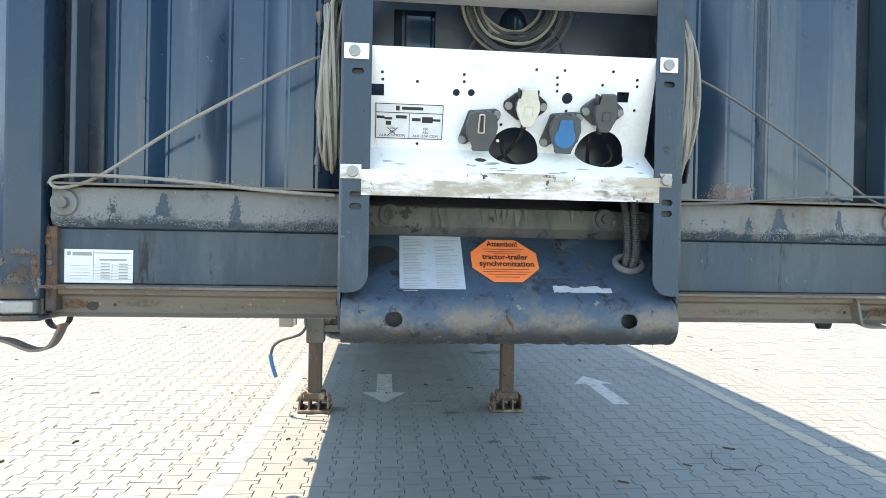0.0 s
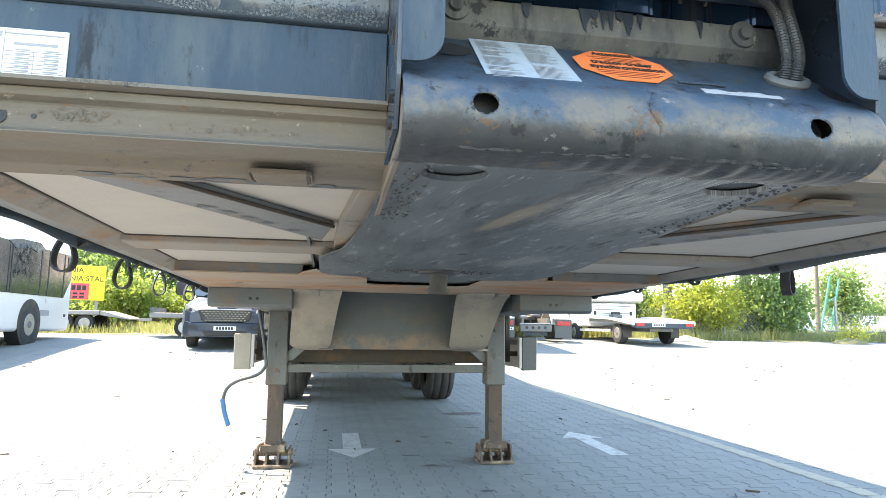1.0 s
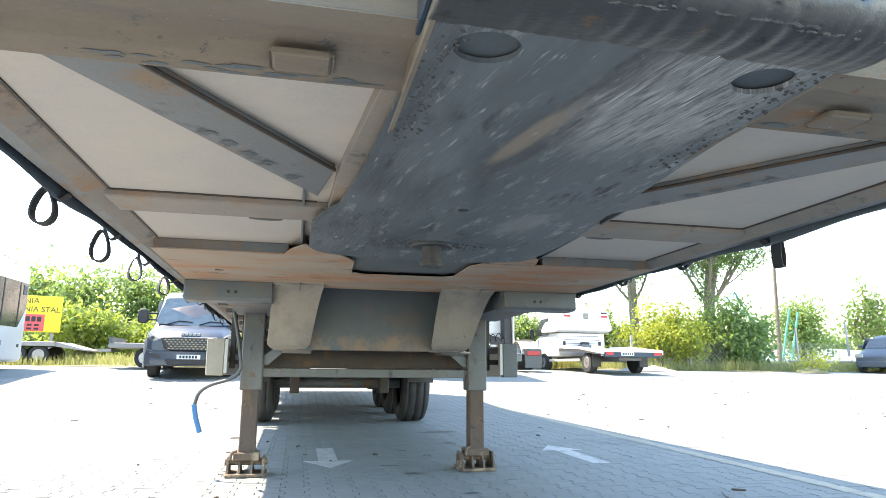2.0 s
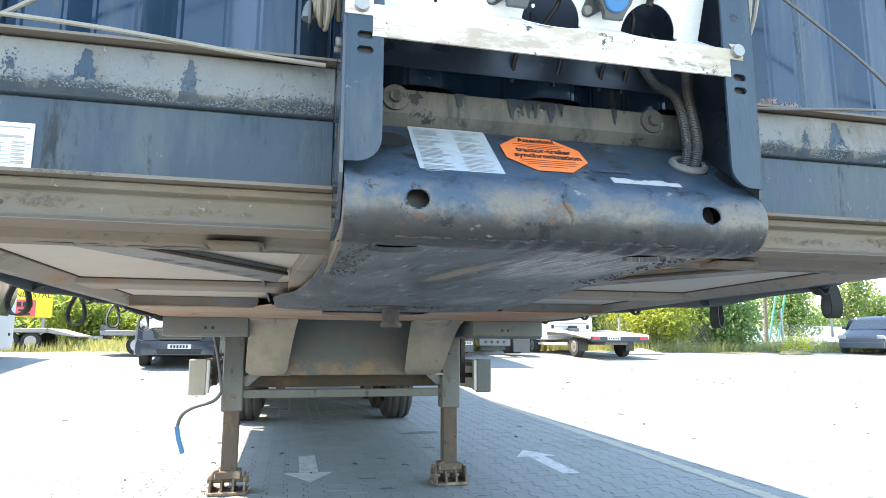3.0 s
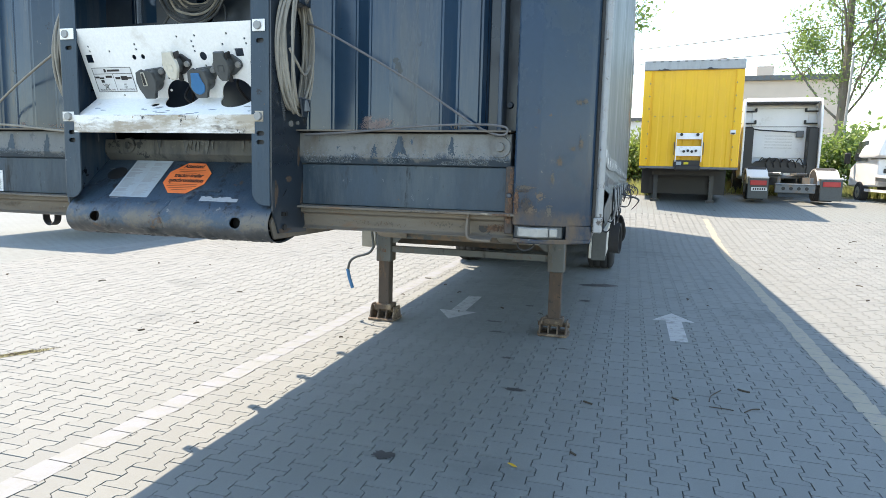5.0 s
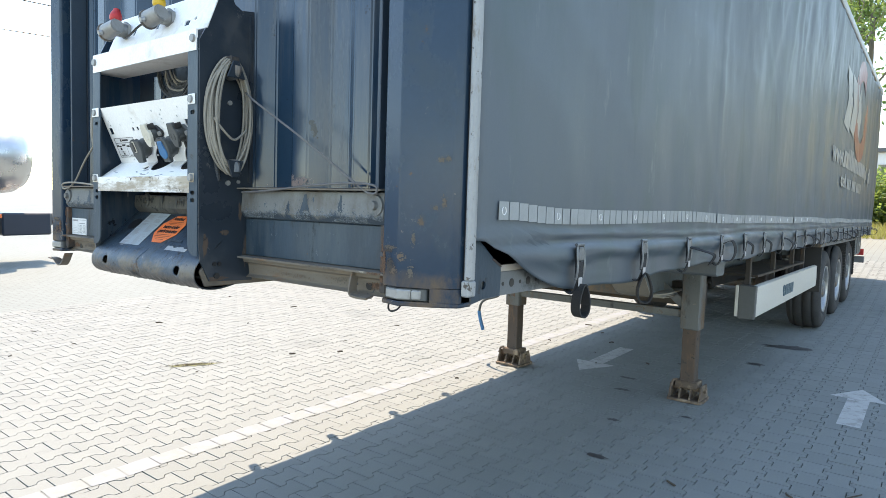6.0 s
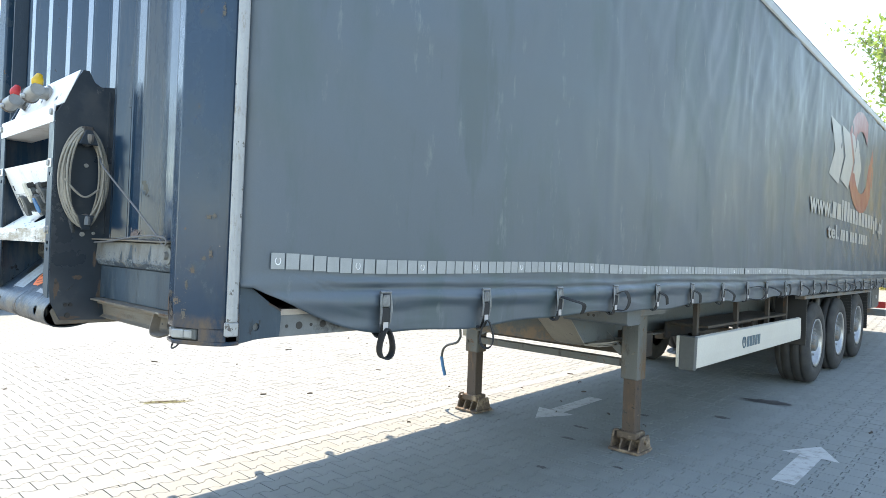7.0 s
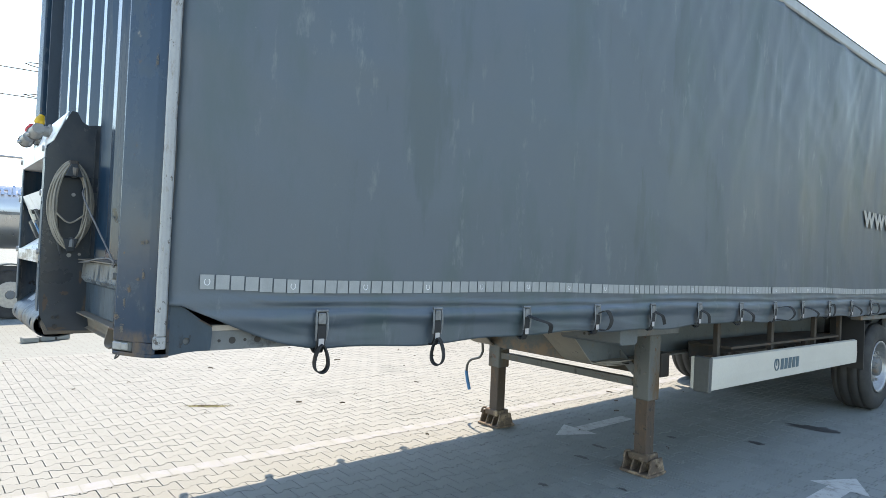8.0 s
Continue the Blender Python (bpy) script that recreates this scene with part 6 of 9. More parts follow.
def landing_leg(x, s):
    y = 3.85
    root = new("landing_leg")
    root.parent = trailer
    tagged(root, "grey landing leg with rusty inner tube and cast foot")
    w = 0.073
    part("outer_tube", box(x - w, x + w, y - w, y + w, 0.565 + GZ, 1.35, 0.008), M["leg"], root)
    part("inner_tube", box(x - 0.054, x + 0.054, y - 0.054, y + 0.054, 0.13 + GZ, 0.60 + GZ, 0.006), M["leg_rust"], root)
    foot = new("leg_foot")
    foot.parent = root
    part("foot_pad", prism([(x - 0.125, y - 0.13), (x + 0.125, y - 0.13), (x + 0.14, y - 0.06), (x + 0.14, y + 0.06), (x + 0.125, y + 0.13), (x - 0.125, y + 0.13), (x - 0.14, y + 0.06), (x - 0.14, y - 0.06)], GZ + 0.001, GZ + 0.022, "z", 0.004), M["foot"], foot)
    for a in (-0.115, -0.04, 0.04, 0.115):
        out = [(y - 0.11, GZ + 0.02), (y + 0.11, GZ + 0.02), (y + 0.07, GZ + 0.13 if abs(a) > 0.1 else GZ + 0.10), (y - 0.07, GZ + 0.13 if abs(a) > 0.1 else GZ + 0.10)]
        part("foot_rib", prism(out, x + a - 0.007, x + a + 0.007, "x", 0.002), M["foot"], foot)
    part("foot_pin", cyl((x - 0.14, y, GZ + 0.088), (x + 0.14, y, GZ + 0.088), 0.022, 0.022, 14), M["foot"], foot)
    part("foot_saddle", box(x - 0.085, x + 0.085, y - 0.08, y + 0.08, GZ + 0.10, GZ + 0.155, 0.008), M["foot"], foot)
    part("foot_hook", tube(smooth_line([(x - 0.10, y - 0.11, GZ + 0.11), (x - 0.09, y - 0.10, GZ + 0.155), (x - 0.06, y - 0.085, GZ + 0.165)], 4), 0.010, 8), M["foot"], foot)
    # head plate to the chassis
    part("leg_bracket", box(x - s * 0.11, x + s * 0.075, y - 0.10, y + 0.10, 1.19, 1.35, 0.004), M["frame"], root)
    part("leg_bolt", cyl((x, y - w, 1.05), (x, y - w - 0.012, 1.05), 0.014, 0.014, 8), M["leg"], root)
    part("leg_bolt", cyl((x - 0.04, y - w, 0.66 + GZ), (x - 0.04, y - w - 0.012, 0.66 + GZ), 0.012, 0.012, 8), M["leg"], root)
    # gusset down to the tie bar
    xi = x - s * 0.07
    bm = prism([(xi, 0.74 + GZ), (xi - s * 0.035, 0.74 + GZ), (xi - s * 0.33, 1.00 + GZ), (xi - s * 0.30, 1.03 + GZ), (xi, 0.80 + GZ)], y - 0.03, y - 0.018, "y")
    part("leg_gusset", bm, M["frame"], root)


for x, s in LEGS:
    landing_leg(x, s)
bm = box(-0.775, 0.705, 3.80, 3.86, 0.655 + GZ, 0.715 + GZ, 0.004)
part("tie_bar", bm, M["leg"], trailer, "grey tie bar between the landing legs")


def crank():
    root = new("crank_handle")
    root.parent = trailer
    tagged(root, "bent steel crank handle with a blue grip")
    g = GZ
    line = smooth_line([(-1.00, 3.74, 1.22 + g), (-0.985, 3.72, 1.12 + g), (-0.942, 3.69, 0.93 + g), (-0.912, 3.69, 0.74 + g), (-0.915, 3.69, 0.70 + g), (-0.965, 3.70, 0.645 + g), (-1.10, 3.72, 0.60 + g), (-1.172, 3.74, 0.545 + g), (-1.198, 3.75, 0.46 + g)], 8)
    part("crank_rod", tube(line, 0.012, 10), M["plastic"], root, smooth=True)
    part("crank_grip", tube([(-1.200, 3.75, 0.475 + g), (-1.184, 3.755, 0.39 + g), (-1.152, 3.76, 0.290 + g)], 0.0165, 12), M["cap_blue"], root, "blue plastic grip", smooth=True)
    part("crank_shaft", cyl((-0.95, 3.74, 1.17 + g), (0.72, 3.80, 1.17 + g), 0.016, 0.016, 10), M["frame"], root)
    part("crank_joint", box(-0.955, -0.905, 3.70, 3.76, 1.13 + g, 1.20 + g, 0.006), M["frame"], root)


crank()


def side_guard(s):
    z0, z1 = 0.738, 0.995
    root = new("side_guard")
    root.parent = trailer
    tagged(root, "dirty white side guard panel with grey end cap")
    out = [(s * 1.145, z0), (s * 1.178, z0 + 0.01), (s * 1.182, z0 + 0.10), (s * 1.178, z1 - 0.01), (s * 1.145, z1)]
    part("guard_panel", prism(out, 4.09, 7.25, "y", 0.003), M["guard"], root)
    # right cap takes dark grey: its shade is put into the colour
    part("guard_cap", prism([(s * 1.06, z0 - 0.006), (s * 1.183, z0 - 0.004), (s * 1.187, z1 + 0.004), (s * 1.06, z1 + 0.006)], 4.04, 4.09, "y", 0.006), M["plastic"] if s > 0 else M["cap_beige"], root, "weathered plastic end cap, the right one darkened for shade")
    part("guard_return", box(s * 1.035, s * 1.06, 4.04, 4.09, z0 + 0.01, z1, 0.004), M["guard"], root)
    # hangers coloured dark to sink into the shade behind the panel
    for y in (4.4, 5.4, 6.4, 7.1):
        part("guard_hanger", box(s * 1.02, s * 1.06, y, y + 0.05, z0 + 0.05, 1.30, 0.003), M["dark_rust_shade"], root)
        part("hanger_arm", box(s * 1.02, s * 1.145, y, y + 0.05, z0 + 0.10, z0 + 0.14), M["dark_rust_shade"], root)
    part("guard_rail", box(s * 1.10, s * 1.144, 4.3, 7.2, z1 - 0.06, z1 - 0.02), M["frame"], root)
    if s > 0:
        # maker's mark as plain shapes
        zc = 0.868
        part("guard_mark", tube([(1.1835, 5.23 + 0.042 * math.sin(a), zc + 0.05 * math.cos(a)) for a in [0.5 + i * (2 * math.pi - 1.0) / 18 for i in range(19)]], 0.006, 6), M["logo"], root)
        part("guard_mark", box(1.182, 1.185, 5.222, 5.238, zc - 0.01, zc + 0.05), M["logo"], root)
        for i in range(5):
            y = 5.31 + i * 0.082
            part("guard_mark", prism([(y, zc - 0.05), (y + 0.058, zc - 0.05), (y + 0.070, zc + 0.045), (y + 0.012, zc + 0.045)], 1.182, 1.1852, "x"), M["logo"], root)
    # pallet box frame behind
    part("guard_tray", box(s * 0.70, s * 1.08, 4.6, 7.0, 1.02, 1.04), M["dark_rust_shade"], root)
    part("guard_tray", box(s * 0.70, s * 0.712, 4.6, 7.0, 0.90, 1.04), M["dark_rust_shade"], root)


mirrored(side_guard)


def wheel_mesh():
    """One trailer wheel, turned about x, hub outwards along +x; returned as bmeshes."""
    w = 0.37

    def lathe(profile, n=48):
        bm = bmesh.new()
        rings = []
        for k in range(n):
            a = 2 * math.pi * k / n
            rings.append([bm.verts.new((x, rr * math.cos(a), rr * math.sin(a))) for x, rr in profile])
        for k in range(n):
            a, b = rings[k], rings[(k + 1) % n]
            for i in range(len(profile) - 1):
                bm.faces.new((a[i], a[i + 1], b[i + 1], b[i]))
        return bm
    tyre = lathe([(-w / 2 + 0.03, 0.29), (-w / 2, 0.33), (-w / 2 - 0.004, 0.42), (-w / 2 + 0.02, 0.475), (-w / 2 + 0.05, 0.492), (-0.11, 0.498), (-0.108, 0.488), (-0.095, 0.488), (-0.093, 0.499), (-0.012, 0.5), (-0.01, 0.489), (0.01, 0.489), (0.012, 0.5),
                  (0.093, 0.499), (0.095, 0.488), (0.108, 0.488), (0.11, 0.498), (w / 2 - 0.05, 0.492), (w / 2 - 0.02, 0.475), (w / 2 + 0.004, 0.42), (w / 2, 0.33), (w / 2 - 0.03, 0.29)])
    rim = lathe([(w / 2 - 0.02, 0.292), (w / 2 - 0.002, 0.296), (w / 2 - 0.01, 0.276), (w / 2 - 0.03, 0.268), (w / 2 - 0.10, 0.255), (w / 2 - 0.115, 0.23), (w / 2 - 0.085, 0.20), (w / 2 - 0.075, 0.15), (w / 2 - 0.085, 0.11), (w / 2 - 0.085, 0.0)])
    hub = lathe([(w / 2 - 0.085, 0.112), (w / 2 - 0.02, 0.105), (w / 2 - 0.006, 0.085), (w / 2 - 0.002, 0.0)], 28)
    return tyre, rim, hub


def wheels():
    tyre, rim, hub = wheel_mesh()
    meshes = [mesh_of(n, b, m) for n, b, m in (("tyre", tyre, M["rubber"]), ("rim", rim, M["steel"]), ("hub", hub, M["frame"]))]
    for me in meshes:
        me.shade_smooth()
    nut = mesh_of("wheel_nut", cyl((0.10, 0, 0), (0.145, 0, 0), 0.016, 0.014, 8), M["bolt"])
    slot = mesh_of("rim_slot", cyl((0.074, 0, 0), (0.0775, 0, 0), 0.026, 0.026, 12), M["black"])
    for i, y in enumerate((8.02, 9.33, 10.64)):
        z = 0.5 + SLOPE * y + ground_z(y) * 0.9
        for s in (-1, 1):
            root = new("wheel")
            root.parent = trailer
            root.matrix_basis = pose(s * 1.005, y, z, 0, 0, 0 if s > 0 else 180)
            tagged(root, "truck wheel with worn black tyre and silver steel rim")
            for me in meshes:
                o = new(me.name, me)
                o.parent = root
            for k in range(10):
                a = 2 * math.pi * k / 10
                o = new("wheel_nut", nut)
                o.parent = root
                o.location = (0, 0.165 * math.cos(a), 0.165 * math.sin(a))
                o = new("rim_slot", slot)
                o.parent = root
                a += math.pi / 10
                o.location = (0.0, 0.222 * math.cos(a), 0.222 * math.sin(a))
        part("axle", cyl((-0.85, y, z), (0.85, y, z), 0.065, 0.065, 16), M["frame"], trailer)
        part("air_spring", cyl((-0.5, y + 0.25, z + 0.08), (-0.5, y + 0.25, 1.2), 0.14, 0.13, 16), M["rubber"], trailer)
        part("air_spring", cyl((0.5, y + 0.25, z + 0.08), (0.5, y + 0.25, 1.2), 0.14, 0.13, 16), M["rubber"], trailer)
        for s in (-1, 1):
            part("spring_hanger", box(s * 0.50, s * 0.62, y - 0.62, y - 0.42, z - 0.12, 1.0, 0.01), M["dark_rust_shade"], trailer)
            part("trailing_arm", box(s * 0.52, s * 0.60, y - 0.5, y + 0.35, z - 0.05, z + 0.03, 0.01), M["frame"], trailer)


wheels()


def mud_guards():
    for s in (-1, 1):
        # valance band over the wheels, and the ribbed flap between second and third
        part("wheel_valance", box(s * 1.10, s * 1.20, 7.28, 11.6, 1.20, 1.245, 0.004), M["frame"], trailer)
        part("mud_flap", box(s * 0.86, s * 1.20, 7.40, 7.412, 0.66, 1.28, 0.003), M["black"], trailer, "black rubber mud flap")
        for y in (9.98, 11.30):
            fl = part("mud_flap", box(s * 0.86, s * 1.20, y, y + 0.012, 0.62, 1.26, 0.003), M["black"], trailer, "black ribbed spray flap")
            for i in range(13):
                part("flap_rib", box(s * 0.87, s * 1.205, y - 0.018, y + 0.001, 0.65 + i * 0.042, 0.672 + i * 0.042), M["black"], fl)
        for y in (8.67, 9.98):
            part("guard_stay", box(s * 1.02, s * 1.06, y - 0.02, y + 0.02, 0.9, 1.30, 0.004), M["frame"], trailer)
        bx = part("tool_box", box(s * 0.72, s * 1.18, 11.75, 12.45, 0.92, 1.30, 0.015), M["frame"], trailer, "dark grey plastic tool box")
        part("box_lid", box(s * 1.165, s * 1.195, 11.78, 12.42, 0.95, 1.28, 0.01), M["plastic"], bx)
        part("box_latch", box(s * 1.19, s * 1.205, 12.08, 12.14, 1.08, 1.14, 0.004), M["steel"], bx)
    b = part("rear_bumper", box(-1.2, 1.2, LONG - 0.25, LONG - 0.13, 0.72, 0.84, 0.008), M["frame"], trailer, "grey underrun bumper")
    for s in (-1, 1):
        part("bumper_stay", box(s * 0.5, s * 0.6, LONG - 0.23, LONG - 0.15, 0.84, 1.30), M["frame"], b)
        part("tail_lamp", box(s * 0.86, s * 1.18, LONG - 0.12, LONG - 0.09, 0.86, 0.98, 0.008), M["red"], b)
    part("rear_wall", box(-HALF, HALF, LONG - 0.05, LONG, 1.28, TOP - 0.01, 0.006), M["blue"], trailer, "blue rear doors")


mud_guards()
TAPE_Z0, TAPE_Z1 = 1.495, 1.547


def curtain_x(y, z):
    """How far the tarpaulin stands off the rail: folds, bulges and sag."""
    w = 0.007 * noise.noise(Vector((y * 1.1, z * 0.35, 3.0)))
    up = min(1, max(0.12, (z - 2.0) / 1.0)) * (0.25 + 0.75 * min(1, max(0, (y - 2.0) / 2.0)))
    w += up * 0.011 * noise.noise(Vector((y * 2.6 - z * 0.9, z * 0.40, 8.0)))
    w += up * 0.008 * (1 - abs(noise.noise(Vector((y * 3.6 - z * 1.5, z * 0.6, 18.0)))) * 2.2) ** 3
    w += 0.005 * (1 - abs(noise.noise(Vector((y * 1.7 + z * 1.1, z * 1.3 - y * 0.4, 28.0)))) * 2.4) ** 3
    w += 0.004 * math.exp(-((z - 2.43 - 0.05 * noise.noise(Vector((y * 0.7, 0, 5)))) / 0.02) ** 2) + 0.004 * math.exp(-((z - 3.2) / 0.02) ** 2)
    back = min(1, max(0, (y - 10.8) / 1.8))
    w += back * 0.016 * math.sin(9.5 * y + 2.0 * noise.noise(Vector((y, z * 0.5, 1.0)))) * min(1, max(0, (z - 1.6) / 0.5))
    for k in range(1, 6):                       # welded seams at the posts
        w += 0.006 * math.exp(-((y - 2.42 * k) / 0.018) ** 2)
    if z < 1.47:                                # hem drawn in below the tape
        t = (1.47 - z) / 0.22
        w += 0.008 * noise.noise(Vector((y * 2.3, z * 16, 41.0))) + 0.006 * (1 - abs(noise.noise(Vector((y * 1.5, z * 24 + y * 1.5, 51.0)))) * 2.2) ** 3
        w += 0.012 * t * math.sin(3.1 * y + 0.6) - 0.010 * t * t
        fold = 1.432 + 0.007 * math.sin(2.1 * y + 0.4) + 0.006 * noise.noise(Vector((y * 2.0, 0, 61.0)))
        w += 0.020 * math.exp(-((z - fold + 0.040) / 0.030) ** 2) - 0.010 * math.exp(-((z - fold) / 0.009) ** 2) + 0.006 * math.exp(-((z - fold - 0.018) / 0.012) ** 2)
    return w


def hem(y):
    """Lower edge of the curtain; it is gathered up at its front corner."""
    z = 1.268 + 0.010 * math.sin(3.2 * y + 1.0) + 0.006 * math.sin(9 * y)
    if y < 0.72:
        z += 0.168 * (1 - (y - 0.12) / 0.60) ** 1.6 if y > 0.12 else 0.168
    return z


def curtain(s):
    ys = [0.085 + 0.045 * i for i in range(int((LONG - 0.16) / 0.045))]
    fr = [0.085 * i / 22 for i in range(23)] + [0.085 + 0.915 * i / 46 for i in range(1, 47)]
    verts, faces = [], []
    for y in ys:
        z0 = hem(y)
        for f in fr:
            z = z0 + (TOP - 0.075 - z0) * f
            tuck = 0.022 if y > 0.2 else 0.022 * (y - 0.1) / 0.1
            verts.append((s * (HALF + 0.004 + tuck * 0.4 + max(-0.004, curtain_x(y, z))), y, z))
    k = len(fr)
    for i in range(len(ys) - 1):
        for j in range(k - 1):
            faces.append((i * k + j, (i + 1) * k + j, (i + 1) * k + j + 1, i * k + j + 1))
    ob = raw("side_curtain", verts, faces, M["curtain"], trailer, smooth=True)
    tagged(ob, "grey tarpaulin side curtain, creased and streaked")
    sol = ob.modifiers.new("thickness", "SOLIDIFY")
    sol.thickness, sol.offset = 0.0015, -1
    # reflective tape, square by square
    y, i = 0.185, 0
    while y < LONG - 0.3 and s > 0:
        w = 0.050
        dz = 0.010 * noise.noise(Vector((y * 0.8, 0, 4))) + (0.012 * math.exp(-((y - 0.2) / 0.2) ** 2))
        o = part("tape_square", box(s * (HALF + 0.0165 + curtain_x(y, 1.52)), s * (HALF + 0.0185 + curtain_x(y, 1.52)), y, y + w, TAPE_Z0 + dz, TAPE_Z1 + dz), M["tape"], ob)
        if i % 6 == 0 and y < 6:
            mk = HALF + 0.019 + curtain_x(y, 1.52)
            part("tape_mark", tube([(s * mk, y + 0.025 + 0.010 * math.sin(a), 1.521 + dz + 0.012 * math.cos(a)) for a in [0.6 + k2 * (2 * math.pi - 1.2) / 10 for k2 in range(11)]], 0.0016, 4), M["paper"], o)
        y += w + 0.006
        i += 1
    return ob


curtain_right = curtain(1)
curtain(-1)


def curtain_print():
    """Firm's mark and lines of lettering as plain shapes."""
    x = HALF + 0.022

    def slab(outline, name, mt, lift=0.0):
        bm = bmesh.new()
        vs = [bm.verts.new((x - 0.006 + lift + max(0, curtain_x(a, b)), a, b)) for a, b in outline]
        bm.faces.new(vs)
        part(name, bm, mt, curtain_right)
    c = [(9.85 + 0.95 * math.cos(a), 3.10 + 0.72 * math.sin(a)) for a in [i * math.pi / 14 for i in range(28)]]
    bm = plate([(a, b) for a, b in c], [[(9.85 + (a - 9.85) * 0.55, 3.10 + (b - 3.10) * 0.62) for a, b in c]], 0.0008, frame_of((x, 0, 0), (0, 1, 0), (0, 0, 1)))
    part("red_mark", bm, M["print_red"], curtain_right, "faded red emblem")
    for i in range(3):
        y = 7.85 + i * 0.62
        slab([(y, 2.72), (y + 0.50, 2.64), (y + 0.78, 3.02), (y + 0.50, 3.38), (y, 3.42), (y + 0.28, 3.05)], "white_chevron", M["print_white"], 0.003)
    y = 6.95
    print_x = HALF + 0.030
    words("print_text", "www.", 0.34, frame_of((print_x, 7.50, 2.30), (0, 1, 0), (0, 0, 1)), M["print_white"], curtain_right, 1.08, 0.001, bold=0.008)
    widths = [0.30, 0.30, 0.30, 0.07, 0.20, 0.28, 0.09, 0.16, 0.15, 0.14, 0.15, 0.15, 0.20, 0.20, 0.18, 0.20, 0.20, 0.15, 0.14, 0.07, 0.20, 0.08]
    for i, w in enumerate(widths):
        h = 0.06 if w == 0.07 else 0.20 + 0.07 * (i in (6, 7, 8, 21))
        z0 = 2.20 - (0.06 if i in (17, 20) else 0)
        if i == 19:
            words("print_text", ".pl", 0.34, frame_of((print_x, y + 0.22, 2.27), (0, 1, 0), (0, 0, 1)), M["print_white"], curtain_right, 0.42, 0.001, bold=0.008)
        if 3 < i < 19:
            slab([(y, z0), (y + w, z0), (y + w, z0 + h), (y, z0 + h)], "print_bar", M["print_white"], 0.003)
        y += w + 0.045
    y = 7.85
    words("print_text", "tel.", 0.24, frame_of((print_x, 8.18, 2.02), (0, 1, 0), (0, 0, 1)), M["print_white"], curtain_right, 0.62, 0.001, bold=0.005)
    for i in range(14):
        w = 0.13
        if i > 3:
            slab([(y, 1.94), (y + w, 1.94), (y + w, 2.08), (y, 2.08)], "print_bar", M["print_white"], 0.003)
        y += w + (0.14 if i in (3, 6, 9) else 0.04)


curtain_print()


def roof():
    part("roof", box(-HALF, HALF, -0.02, LONG, TOP - 0.01, TOP + 0.012, 0.006), M["curtain"], trailer, "grey tarpaulin roof")
    for s in (-1, 1):
        bm = prism([(s * (HALF - 0.01), TOP - 0.085), (s * (HALF + 0.022), TOP - 0.085), (s * (HALF + 0.03), TOP - 0.07), (s * (HALF + 0.03), TOP + 0.005), (s * (HALF + 0.015), TOP + 0.02), (s * (HALF - 0.01), TOP + 0.02)], -0.03, LONG, "y")
        r = part("roof_rail", bm, M["alu"], trailer, "aluminium roof rail")
        part("roof_edge", box(s * (HALF - 0.02), s * (HALF + 0.02), 0.0, LONG, TOP + 0.02, TOP + 0.034, 0.004), M["black"], r)
    part("front_header", box(-1.065, 1.065, -0.03, 0.10, TOP - 0.09, TOP - 0.012, 0.006), M["blue"], trailer)


roof()


